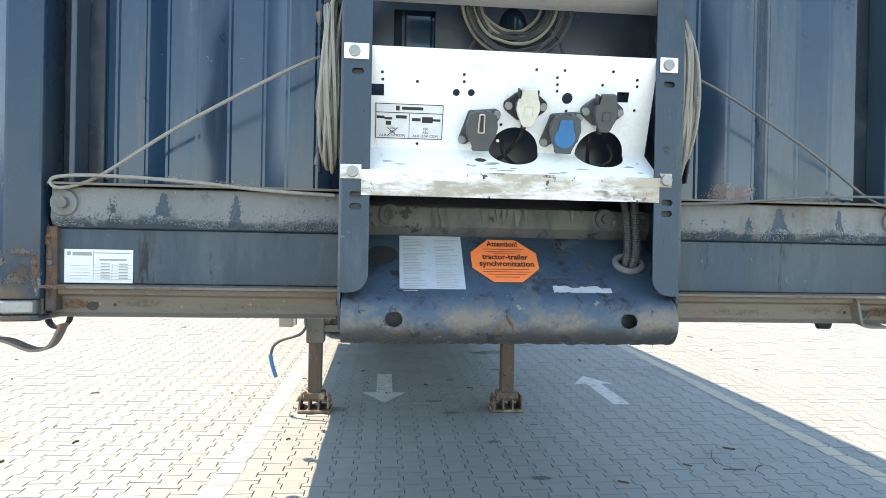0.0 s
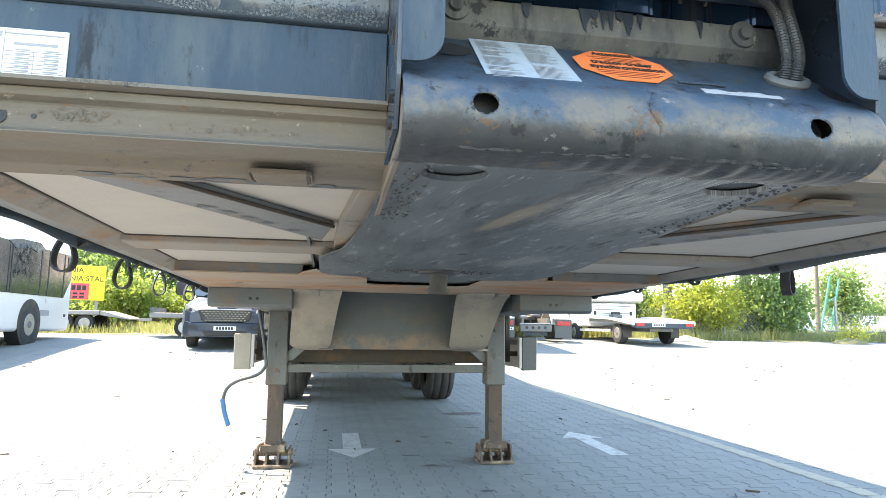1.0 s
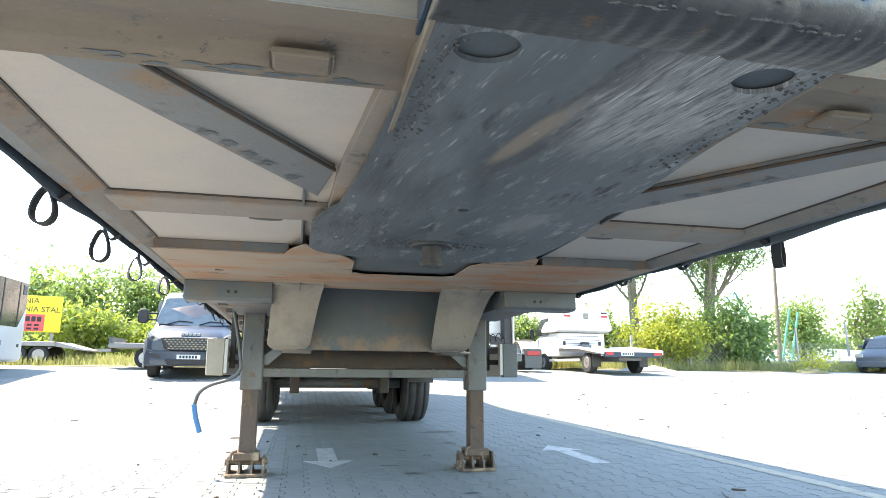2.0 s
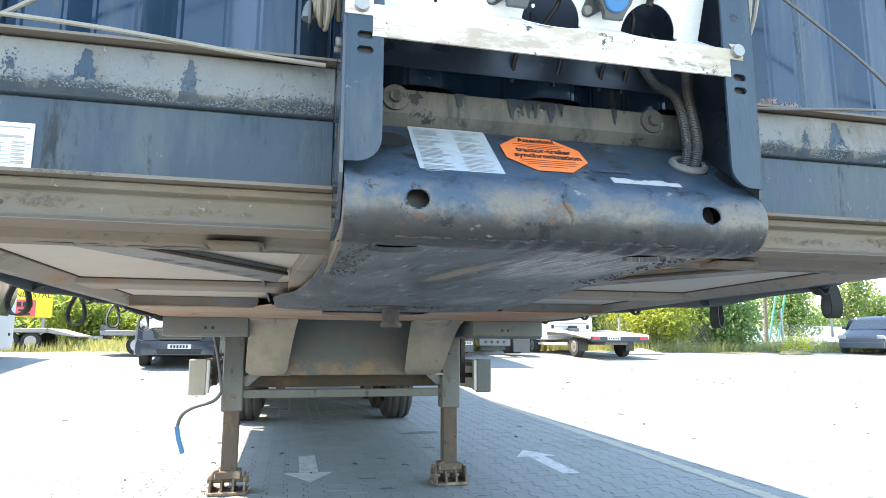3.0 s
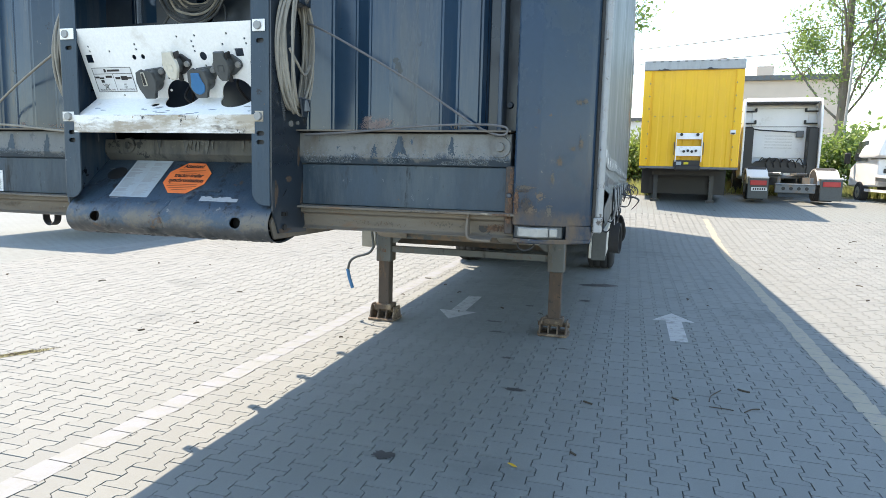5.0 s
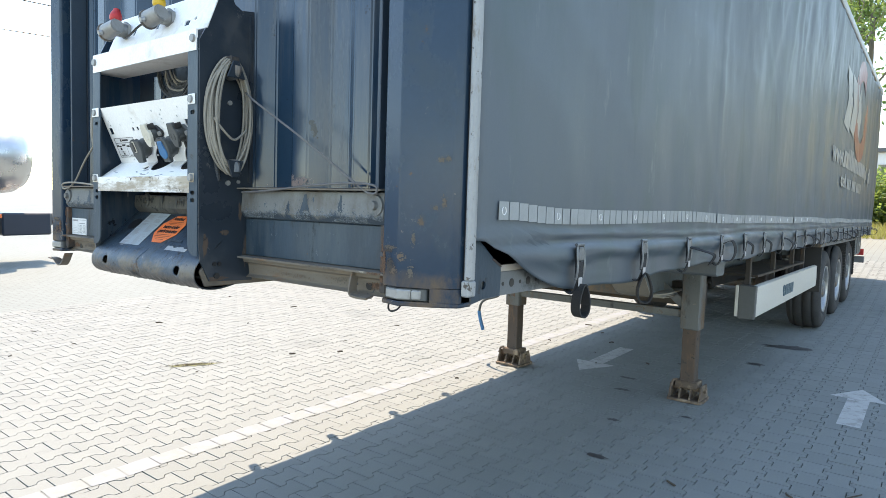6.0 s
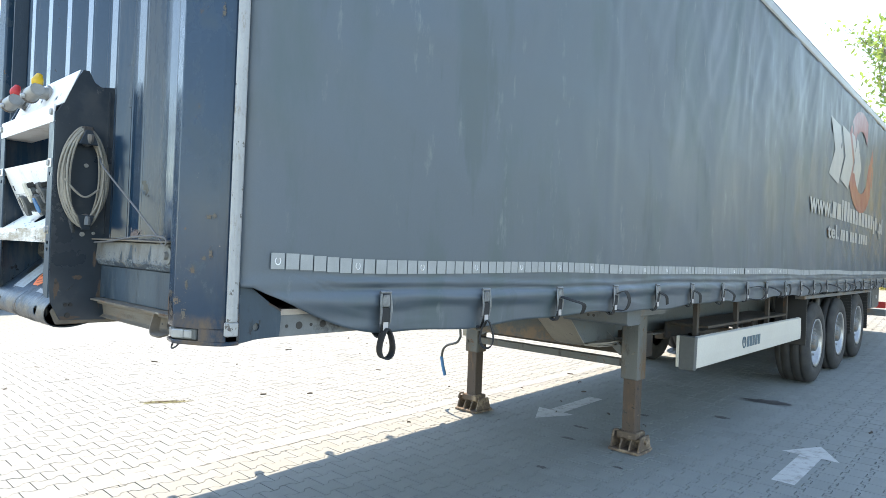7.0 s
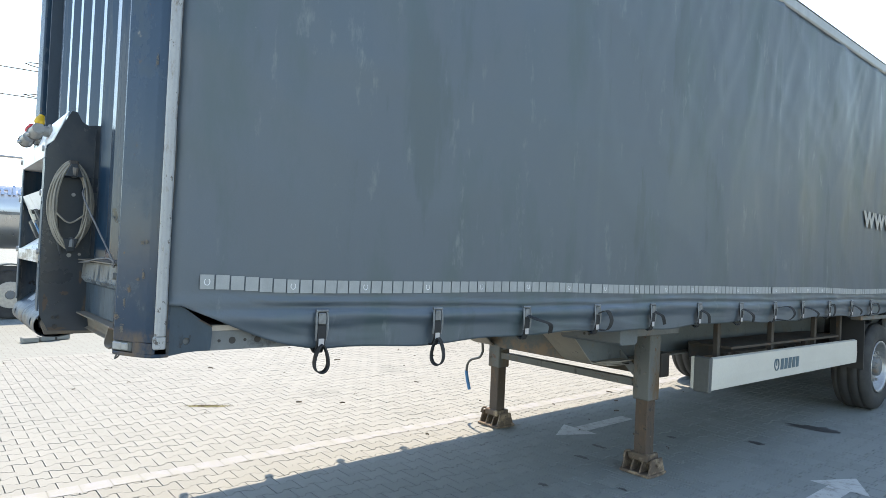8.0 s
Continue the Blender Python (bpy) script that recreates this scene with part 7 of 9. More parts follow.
def strap_buckle(s, y, style, seed):
    """Over-centre buckle with webbing and its loose tail."""
    rng = random.Random(seed)
    x = s * (HALF + 0.018 + max(0, curtain_x(y, 1.38)))
    root = new("curtain_buckle")
    root.parent = trailer
    tagged(root, "steel over-centre buckle with black webbing strap")
    z = 1.428 - 0.004 * rng.random()
    o = s * 0.006
    part("buckle_plate", box(x, x + s * 0.004, y - 0.021, y + 0.021, z - 0.122, z, 0.0015), M["strap"], root)
    for a in (-0.025, 0.025):
        part("buckle_wire", tube(smooth_line([(x + o, y + a * 0.8, z + 0.002), (x + o * 1.6, y + a, z - 0.03), (x + o * 2.2, y + a, z - 0.075), (x + o, y + a * 0.9, z - 0.118)], 4), 0.0046, 6), M["buckle"], root, smooth=True)
    part("buckle_lever", prism([(y - 0.016, z - 0.055), (y + 0.016, z - 0.055), (y + 0.018, z - 0.035), (y + 0.015, z - 0.010), (y - 0.015, z - 0.010), (y - 0.018, z - 0.035)], x + s * 0.004, x + s * 0.014, "x", 0.002), M["buckle"], root)
    part("buckle_bar", cyl((x + o, y - 0.027, z - 0.002), (x + o, y + 0.027, z - 0.002), 0.0062, n=10), M["buckle"], root)
    part("webbing", tube(smooth_line([(x + o * 1.5, y, z - 0.06), (x + o * 1.8, y, z - 0.10), (x + o * 0.8, y, z - 0.135), (x - s * 0.015, y, z - 0.17), (x - s * 0.05, y, z - 0.15)], 4), 0, flat=(0.0185, 0.0018, (0, 1, 0))), M["strap"], root)
    part("strap_end", box(x + s * 0.010, x + s * 0.0135, y - 0.0125, y + 0.0125, z - 0.142, z - 0.112, 0.001), M["strap_end"], root, "dirty white strap end")
    if style == "loop":
        phi = (0.0 if s < 0 else 0.9) + rng.uniform(-0.6, 0.6)
        hx, hy = math.cos(phi), math.sin(phi)
        wide, long = 0.036 + 0.012 * rng.random(), 0.105 + 0.02 * rng.random()
        pts = []
        for q in [i / 14 for i in range(15)]:
            a = 2 * math.pi * q
            r = wide * math.sin(a) * (0.45 + 0.55 * math.sin(math.pi * q) ** 2)
            pts.append((x + o + s * 0.012 + r * hx, y + r * hy, z - 0.135 - long * 0.5 * (1 - math.cos(a))))
        part("strap_tail", tube(smooth_line(pts, 3), 0, flat=(0.0185, 0.0026, (-hy, hx, 0))), M["strap"], root)
    else:
        a = rng.uniform(-1, 1)
        far = s * rng.choice((0.02, 0.05, 0.09, 0.12))
        pts = [(x + o * 1.6, y + 0.004, z - 0.045), (x + o * 3 + far * 0.6, y + 0.03 + 0.02 * a, z - 0.06), (x + o * 3.5 + far, y + 0.065, z - 0.075 - 0.03 * rng.random()), (x + o * 2.5 + far * 0.7, y + 0.10 + 0.03 * rng.random(), z - 0.13 - 0.02 * rng.random())]
        if style == "curl":
            pts = [(x + o * 1.6, y + 0.004, z - 0.05), (x + o * 3 + far * 0.7, y + 0.03, z - 0.03), (x + o * 3 + far, y + 0.055, z - 0.085), (x + o * 2.5 + far * 0.7, y + 0.04, z - 0.14), (x + o * 1.5, y + 0.01, z - 0.14)]
        part("strap_tail", tube(smooth_line(pts, 5), 0, flat=(0.0125, 0.0015, (0.3, 1, 0.2))), M["strap"], root)
    return root


styles = ["loop", "loop", "tail", "curl", "tail", "tail", "tail", "curl"]
for i in range(21):
    y = 0.664 + 0.598 * i
    strap_buckle(1, y, styles[i] if i < 8 else ("tail", "curl")[i % 2], 40 + i)
for i in range(21):
    strap_buckle(-1, 0.62 + 0.598 * i, "loop" if i < 5 else ("tail", "curl")[i % 2], 80 + i)


# ---- the far side of the yard: vehicles ----
def road_wheel(parent, x, y, z, r, w, s, rim=None):
    """A small road wheel at its place under a vehicle; axle along local x."""
    t = part("wheel", cyl((x - w / 2, y, z), (x + w / 2, y, z), r, r, 26, bevel=0.03), M["rubber"], parent, smooth=True)
    part("rim", cyl((x + s * w * 0.42, y, z), (x + s * w * 0.52, y, z), r * 0.62, r * 0.56, 22, bevel=0.01), rim or M["steel"], t, smooth=True)
    part("hub", cyl((x + s * w * 0.5, y, z), (x + s * w * 0.58, y, z), r * 0.2, r * 0.16, 12), M["frame"], t)
    return t


def loft(sections):
    """Closed skin through half sections [(y, [(x, z), ...] from sill to roof centre)], mirrored about x = 0."""
    bm = bmesh.new()
    rings = []
    for y, half in sections:
        pts = [(x, z) for x, z in half] + [(-x, z) for x, z in half[::-1] if x > 1e-4]
        rings.append([bm.verts.new((x, y, z)) for x, z in pts])
    for a, b in zip(rings, rings[1:]):
        for i in range(len(a)):
            j = (i + 1) % len(a)
            bm.faces.new((a[i], a[j], b[j], b[i]))
    bm.faces.new(rings[0][::-1])
    bm.faces.new(rings[-1])
    bmesh.ops.recalc_face_normals(bm, faces=bm.faces[:])
    return bm


def soften(ob, width=0.03, angle=28):
    b = ob.modifiers.new("rounding", "BEVEL")
    b.width, b.segments, b.limit_method, b.angle_limit = width, 2, "ANGLE", radians(angle)
    return ob


def panel_van():
    """Facing -y in its own axes."""
    v = thing("delivery_van", "slate blue delivery van parked nose-on at the hedge", "van", m=pose(-3.05, 15.25, ground_z(15.9) - 0.02, 0, 0, 5))

    def sec(y, w, sill, belt, top, tw):
        return (y, [(w * 0.94, sill), (w, sill + 0.14), (w, belt - 0.06), (w * 0.985, belt), (tw + (w - tw) * 0.25, belt + (top - belt) * 0.72 if top > belt + 0.1 else belt + 0.02), (tw, top - 0.05), (tw * 0.86, top), (0, top + 0.02)])
    body = part("van_body", loft([sec(0.0, 0.84, 0.40, 0.86, 0.92, 0.70), sec(0.10, 0.95, 0.36, 0.96, 1.02, 0.78), sec(0.35, 0.985, 0.34, 1.05, 1.14, 0.84), sec(0.92, 0.995, 0.34, 1.13, 1.26, 0.88),
                                  sec(1.28, 0.995, 0.34, 1.15, 1.72, 0.84), sec(1.62, 0.995, 0.34, 1.16, 2.08, 0.80), sec(1.95, 0.995, 0.34, 1.16, 2.20, 0.78), sec(3.0, 0.995, 0.34, 1.16, 2.25, 0.80), sec(5.6, 0.99, 0.36, 1.16, 2.25, 0.80)]), M["van"], v, smooth=True)
    soften(body, 0.025, 30)
    d = Vector((0, 0.72, 0.86)).normalized()
    m = frame_of((0, 0.93, 1.262), (1, 0, 0), d) @ Matrix.Translation((0, 0, 0.018))
    ws = part("windscreen", plate([(-0.86, 0.05), (0.0, 0.0), (0.86, 0.05), (0.84, 0.40), (0.74, 0.95), (0.0, 1.0), (-0.74, 0.95), (-0.84, 0.40)], [], 0.010, m), M["window_pale"], v, "windscreen reflecting the sky")
    for x0 in (-0.62, 0.12):
        part("wiper", tube([m @ Vector((x0, 0.03, 0.02)), m @ Vector((x0 + 0.26, 0.15, 0.022)), m @ Vector((x0 + 0.58, 0.12, 0.02))], 0.011, 6), M["black"], ws)
    g = part("grille", prism([(-0.64, 0.94), (0.64, 0.94), (0.56, 0.70), (0.40, 0.64), (-0.40, 0.64), (-0.56, 0.70)], -0.035, 0.05, "y", 0.015), M["black"], v, "black honeycomb grille")
    for r in range(5):
        for c in range(13):
            x = -0.54 + c * 0.09 + (0.045 if r % 2 else 0)
            z = 0.69 + r * 0.052
            if abs(x) < 0.42 + 0.22 * (z - 0.64) / 0.3:
                part("grille_cell", prism([(x - 0.032, z), (x, z + 0.019), (x + 0.032, z), (x, z - 0.019)], -0.041, -0.034, "y"), M["window_pale"], g)
    part("chrome_bar", box(-0.60, 0.60, -0.042, -0.02, 0.945, 0.962, 0.004), M["alu"], v)
    for i in range(5):
        part("maker_mark", prism([(-0.21 + i * 0.088, 1.000), (-0.15 + i * 0.088, 1.000), (-0.145 + i * 0.088, 1.062), (-0.205 + i * 0.088, 1.062)], 0.045, 0.16, "y", 0.004), M["alu"], v)
    low = part("bumper", loft([(-0.06, [(0.80, 0.30), (0.84, 0.36), (0.84, 0.50), (0.80, 0.62), (0, 0.62)]), (0.05, [(0.93, 0.28), (0.97, 0.36), (0.97, 0.54), (0.94, 0.66), (0, 0.66)]), (0.42, [(0.99, 0.30), (1.015, 0.36), (1.015, 0.54), (1.0, 0.64), (0, 0.66)])]), M["van"], v, "deep painted bumper", smooth=True)
    part("air_intake", prism([(-0.46, 0.32), (0.46, 0.32), (0.52, 0.44), (-0.52, 0.44)], -0.075, 0.0, "y", 0.01), M["black"], low)
    for s in (-1, 1):
        lampo = part("headlamp", prism([(s * 0.66, 0.80), (s * 0.80, 0.84), (s * 0.93, 0.98), (s * 0.965, 1.09), (s * 0.90, 1.06), (s * 0.72, 0.955)], 0.005, 0.22, "y", 0.02), M["lens"], v)
        part("lamp_core", cyl((s * 0.82, 0.01, 0.93), (s * 0.82, -0.004, 0.93), 0.045, n=16), M["black"], lampo)
        part("bumper_recess", prism([(s * 0.60, 0.46), (s * 0.84, 0.48), (s * 0.86, 0.60), (s * 0.64, 0.56)], -0.062, 0.02, "y", 0.012), M["black"], low)
        mir = part("mirror", loft([(0.94, [(0.09, 1.34), (0.12, 1.40), (0.12, 1.62), (0.08, 1.70), (0, 1.70)]), (1.10, [(0.10, 1.36), (0.125, 1.42), (0.125, 1.62), (0.09, 1.69), (0, 1.69)])]), M["black"], v, smooth=True)
        mir.location = (s * 1.20, 0.05, -0.02)
        soften(mir, 0.03)
        for zz in (1.44, 1.60):
            part("mirror_arm", cyl((s * 0.86 - s * 1.20, 1.12, zz), (-s * 0.05, 1.05, zz), 0.022, n=8), M["black"], mir)
        for y in (0.98, 4.4):
            road_wheel(v, s * 0.84, y, 0.355, 0.355, 0.24, s)
        part("wheel_arch", tube([(s * 0.985, 0.98 + 0.44 * math.cos(a), 0.36 + 0.44 * math.sin(a)) for a in [i * math.pi / 12 for i in range(13)]], 0.035, 6), M["black"], v)
        part("side_window", prism([(1.22, 1.22), (2.35, 1.20), (2.35, 1.98), (1.85, 1.98), (1.60, 1.74)], s * 0.935, s * 0.945, "x"), M["window"], v)
        part("door_handle", box(s * 0.99, s * 1.01, 2.2, 2.4, 1.02, 1.05, 0.006), M["black"], v)
    pl = part("number_plate", box(-0.26, 0.26, -0.092, -0.076, 0.445, 0.55, 0.004), M["paper"], v)
    for i in range(6):
        part("plate_bar", box(-0.20 + i * 0.068, -0.155 + i * 0.068, -0.0955, -0.0925, 0.465, 0.53), M["ink"], pl)
    part("roof_lamp", box(-0.10, 0.10, 1.92, 2.02, 2.215, 2.30, 0.02), M["yellow_cap"], v, "small yellow roof lamp")


panel_van()


def city_bus():
    b = thing("city_bus", "white city bus with dark windows and a peeling roof edge", "bus", m=pose(-10.35, 18.65, ground_z(16.4) - 0.03, 0, 0, 180))
    # local: +y runs from the tail towards the nose, the visible flank is at -x ... +x after the turn
    L, W, H = 11.5, 2.5, 2.86
    bm = box(-W, 0.0, 0.0, L, 0.32, H, 0.10, seg=3)
    part("bus_body", bm, M["white_body"], b, smooth=True)
    part("window_band", prism([(0.12, 2.42), (0.12, 1.75), (0.55, 1.22), (L - 0.3, 1.22), (L - 0.3, 2.42)], -W - 0.012, -W - 0.002, "x"), M["window"], b, "dark tinted window band")
    for y in (0.6, 1.55, 2.0, 3.5, 3.62, 5.2, 6.8, 8.4):
        part("window_bar", box(-W - 0.020, -W - 0.012, y, y + 0.05, 1.24, 2.40), M["black"], b)
    part("rear_window", box(-W + 0.25, -0.25, -0.012, -0.002, 1.35, 2.3), M["window"], b)
    part("roof_pod", box(-W + 0.35, -0.35, 0.6, 6.5, H, H + 0.22, 0.06), M["white_body"], b)
    part("torn_film", prism([(1.9, 2.40), (2.3, 2.28), (2.7, 2.36), (3.4, 2.26), (3.8, 2.42), (3.2, 2.52), (2.2, 2.54)], -W - 0.026, -W - 0.021, "x"), M["window_pale"], b)
    for y in (2.4, 8.3):
        part("wheel_arch", cyl((-W - 0.006, y, 0.52), (-W + 0.3, y, 0.52), 0.60, 0.60, 30), M["black"], b)
        road_wheel(b, -W + 0.13, y, 0.49, 0.49, 0.28, -1)
        road_wheel(b, -0.13, y, 0.49, 0.49, 0.28, 1)
    part("vent_grille", box(-W - 0.008, -W, 1.35, 1.85, 0.72, 0.86), M["ink_grey"], b)
    part("fuel_flap", box(-W - 0.008, -W, 0.3, 0.42, 0.70, 0.78), M["black"], b)
    part("vent_grille", box(-W - 0.022, -W - 0.012, 0.2, 0.42, 2.1, 2.36), M["plastic"], b)


city_bus()


def flat_trailer(x, y, turn, length, label):
    t = thing("car_trailer", label, "trailer", m=pose(x, y, ground_z(y), 0, 0, turn), group="car trailers by the hedge")
    part("trailer_deck", box(0, length, -0.95, 0.95, 0.56, 0.70, 0.01), M["deck"], t)
    part("deck_lip", prism([(length, 0.56), (length, 0.70), (length + 0.9, 0.46), (length + 0.9, 0.42)], -0.9, 0.9, "y"), M["deck"], t)
    for k in range(3 if length > 3 else 1):
        for s in (-1, 1):
            w = part("wheel", cyl((length * 0.48 + k * 0.62, s * 0.78 - 0.09, 0.29), (length * 0.48 + k * 0.62, s * 0.78 + 0.09, 0.29), 0.29, 0.29, 22, bevel=0.02), M["rubber"], t, smooth=True)
            part("rim", cyl((length * 0.48 + k * 0.62, s * 0.86, 0.29), (length * 0.48 + k * 0.62, s * 0.88, 0.29), 0.18, 0.17, 18), M["steel"], w)
    part("draw_bar", prism([(0.0, -0.6), (0.0, 0.6), (-0.5, 0.06), (-0.5, -0.06)], 0.46, 0.54, "z"), M["frame"], t)
    part("jockey_leg", cyl((0.95, -0.98, 0.02), (0.95, -0.98, 0.80), 0.035, n=10), M["steel"], t)
    part("side_board", box(0, 0.06, -0.95, 0.95, 0.70, 0.86), M["frame"], t)


flat_trailer(-11.3, 22.3, 2, 3.25, "low grey car trailer with three axles standing in tall grass")
flat_trailer(-5.75, 19.6, 2, 2.0, "small grey flat trailer with its jockey leg down")


def billboard():
    z = ground_z(25)
    b = thing("billboard", "yellow and red advertising board on posts above the bushes", "billboard", m=pose(-9.05, 24.9, z, 0, 0, 14))
    part("board", box(-3.2, 0.0, 0, 0.06, 1.05, 2.35, 0.004), M["sign_yellow"], b)
    part("red_panel", box(-3.15, -0.52, -0.012, -0.002, 1.08, 1.68), M["sign_red"], b)
    for tx, zz, size, w, x in (("ANIA", 2.16, 0.27, 0.66, -1.06), ("WNIA STAL", 1.85, 0.27, 1.40, -0.76)):
        words("board_words", tx, size, frame_of((x, -0.004, zz), (1, 0, 0), (0, 0, 1)), M["ink"], b, w, 0.002)
    for i in range(6):
        part("board_bar", box(-1.62 + i * 0.175, -1.49 + i * 0.175, -0.018, -0.0125, 1.42, 1.60), M["ink"], b)
    for i in range(5):
        part("board_bar", box(-1.7 + i * 0.22, -1.55 + i * 0.22, -0.018, -0.0125, 1.26, 1.33), M["ink"], b)
        part("board_bar", box(-1.7 + i * 0.22, -1.55 + i * 0.22, -0.018, -0.0125, 1.13, 1.20), M["ink"], b)
    for x in (-3.0, -0.3):
        part("board_post", box(x, x + 0.1, 0.06, 0.16, 0, 2.35), M["post_concrete"], b)


billboard()


def yellow_trailer():
    y0 = 16.5
    g = ground_z(18.8)
    t = thing("box_trailer", "bright yellow box semi-trailer parked behind a dusty forecourt", "trailer", m=pose(2.80, y0, g, 0, 0, -2))
    W, B, H = 1.235, 1.02, 3.80
    prof = []
    x = -W
    while x < W - 0.05:
        prof += [(x, 0.0), (x + 0.14, 0.0), (x + 0.17, 0.010), (x + 0.24, 0.010)]
        x += 0.27
    prof.append((W, 0.0))
    bm = bmesh.new()
    a = [bm.verts.new((u, v, B)) for u, v in prof]
    c = [bm.verts.new((u, v, H - 0.26)) for u, v in prof]
    for i in range(len(prof) - 1):
        bm.faces.new((a[i], a[i + 1], c[i + 1], c[i]))
    front = part("front_wall", bm, M["yellow_body"], t, "ribbed yellow front wall")
    for s in (-1, 1):
        p = part("corner_post", box(s * (W - 0.20), s * W, -0.045, 0.1, B, H - 0.26, 0.02), M["yellow_body"], t)
        for k in range(7):
            part("rivet", cyl((s * (W - 0.17), -0.046, B + 0.2 + k * 0.33), (s * (W - 0.17), -0.052, B + 0.2 + k * 0.33), 0.018, n=8), M["frame"], p)
        part("side_wall", box(s * (W - 0.01), s * W, 0.1, 13.2, B - 0.05, H - 0.26), M["yellow_body"], t)
    top = part("roof_cap", box(-W - 0.01, W + 0.01, -0.06, 13.2, H - 0.26, H, 0.02), M["alu"], t, "grey roof edge with a row of pale rivets")
    for x0, w, seed in ((-0.90, 0.34, 1), (0.22, 0.40, 2)):
        r = random.Random(seed)
        low, high = H - 0.262, H - 0.20
        pts = [(x0, low)] + [(x0 + w * q / 8, high - 0.035 * r.random() - 0.03 * abs(q / 4 - 1)) for q in range(1, 8)] + [(x0 + w, low)]
        part("roof_tear", prism(pts, -0.066, -0.061, "y"), M["black"], top)
    for k in range(11):
        part("rivet", box(-W + 0.2 + k * 0.2, -W + 0.27 + k * 0.2, -0.068, -0.061, H - 0.05, H - 0.02), M["frame"], top)
    sk = part("lower_beam", box(-W, W, -0.03, 0.1, B - 0.06, B, 0.005), M["frame"], t)
    part("bottom_notch", box(-0.36, 0.30, -0.05, -0.046, B, B + 0.17), M["black"], sk)
    part("label", box(-0.29, -0.16, -0.056, -0.051, B + 0.01, B + 0.13), M["paper_grey"], sk)
    part("label", box(-0.10, 0.02, -0.056, -0.051, B + 0.06, B + 0.12), M["sign_yellow"], sk)
    for x in (-0.90, -0.70, -0.45, -0.12, 0.20, 0.48, 0.85):
        part("rivet", cyl((x, -0.001, 2.34), (x, -0.008, 2.34), 0.016, n=8), M["frame"], front)
    mk = part("side_label", box(0.99, 1.12, -0.051, -0.047, 1.88, 1.99), M["paper"], t)
    part("print_line", box(1.0, 1.11, -0.054, -0.052, 1.89, 1.92), M["ink"], mk)
    pn = part("socket_panel", box(-0.31, 0.31, -0.14, -0.10, 1.30, 1.56, 0.01), M["white"], t, "white socket panel")
    part("socket_panel", box(-0.31, 0.31, -0.14, -0.10, 1.74, 1.90, 0.01), M["white"], t)
    for s in (-1, 1):
        part("bracket_plate", box(s * 0.31, s * 0.33, -0.16, 0.0, 1.15, 1.92), M["white"], t)
        part("cable_loop", tube([(s * 0.36, -0.1 + 0.02 * math.cos(q), 1.50 + 0.16 * math.sin(q)) for q in [i * math.pi / 6 for i in range(12)]], 0.012, 6, True), M["plastic"], t)
    for k in range(4):
        part("socket", cyl((-0.12 + k * 0.1, -0.14, 1.42 + 0.02 * (k % 2)), (-0.12 + k * 0.1, -0.18, 1.42 + 0.02 * (k % 2)), 0.035, n=12), M["black"], pn)
    for s in (-1, 1):
        part("air_coupling", cyl((s * 0.2, -0.14, 1.86), (s * 0.2, -0.2, 1.86), 0.04, n=12), M["black"], pn)
    part("nose_plate", box(-0.32, 0.32, -0.16, 0.4, B - 0.10, B + 0.04, 0.03), M["black"], t)
    part("apron", box(-0.98, 0.98, 2.2, 2.3, 0.22, 0.96), M["black"], t)
    part("chassis", box(-0.9, 0.9, 1.2, 13.0, 0.78, 0.96), M["black"], t)
    for s in (-1, 1):
        part("landing_leg", box(s * 0.72, s * 0.84, 2.0, 2.12, 0.0, 0.96), M["black_sheet"], t)
        part("leg_foot", box(s * 0.66, s * 0.90, 1.93, 2.19, -0.02, 0.06), M["black_sheet"], t)
        part("side_guard", box(s * 1.05, s * 1.18, 2.6, 6.5, 0.20, 0.72, 0.02), M["guard"], t)
        for y in (8.0, 9.3, 10.6):
            road_wheel(t, s * 1.0, y, 0.5, 0.5, 0.34, s)
        part("mud_guard", box(s * 0.86, s * 1.2, 2.5, 2.6, 0.2, 0.95), M["black"], t)


yellow_trailer()


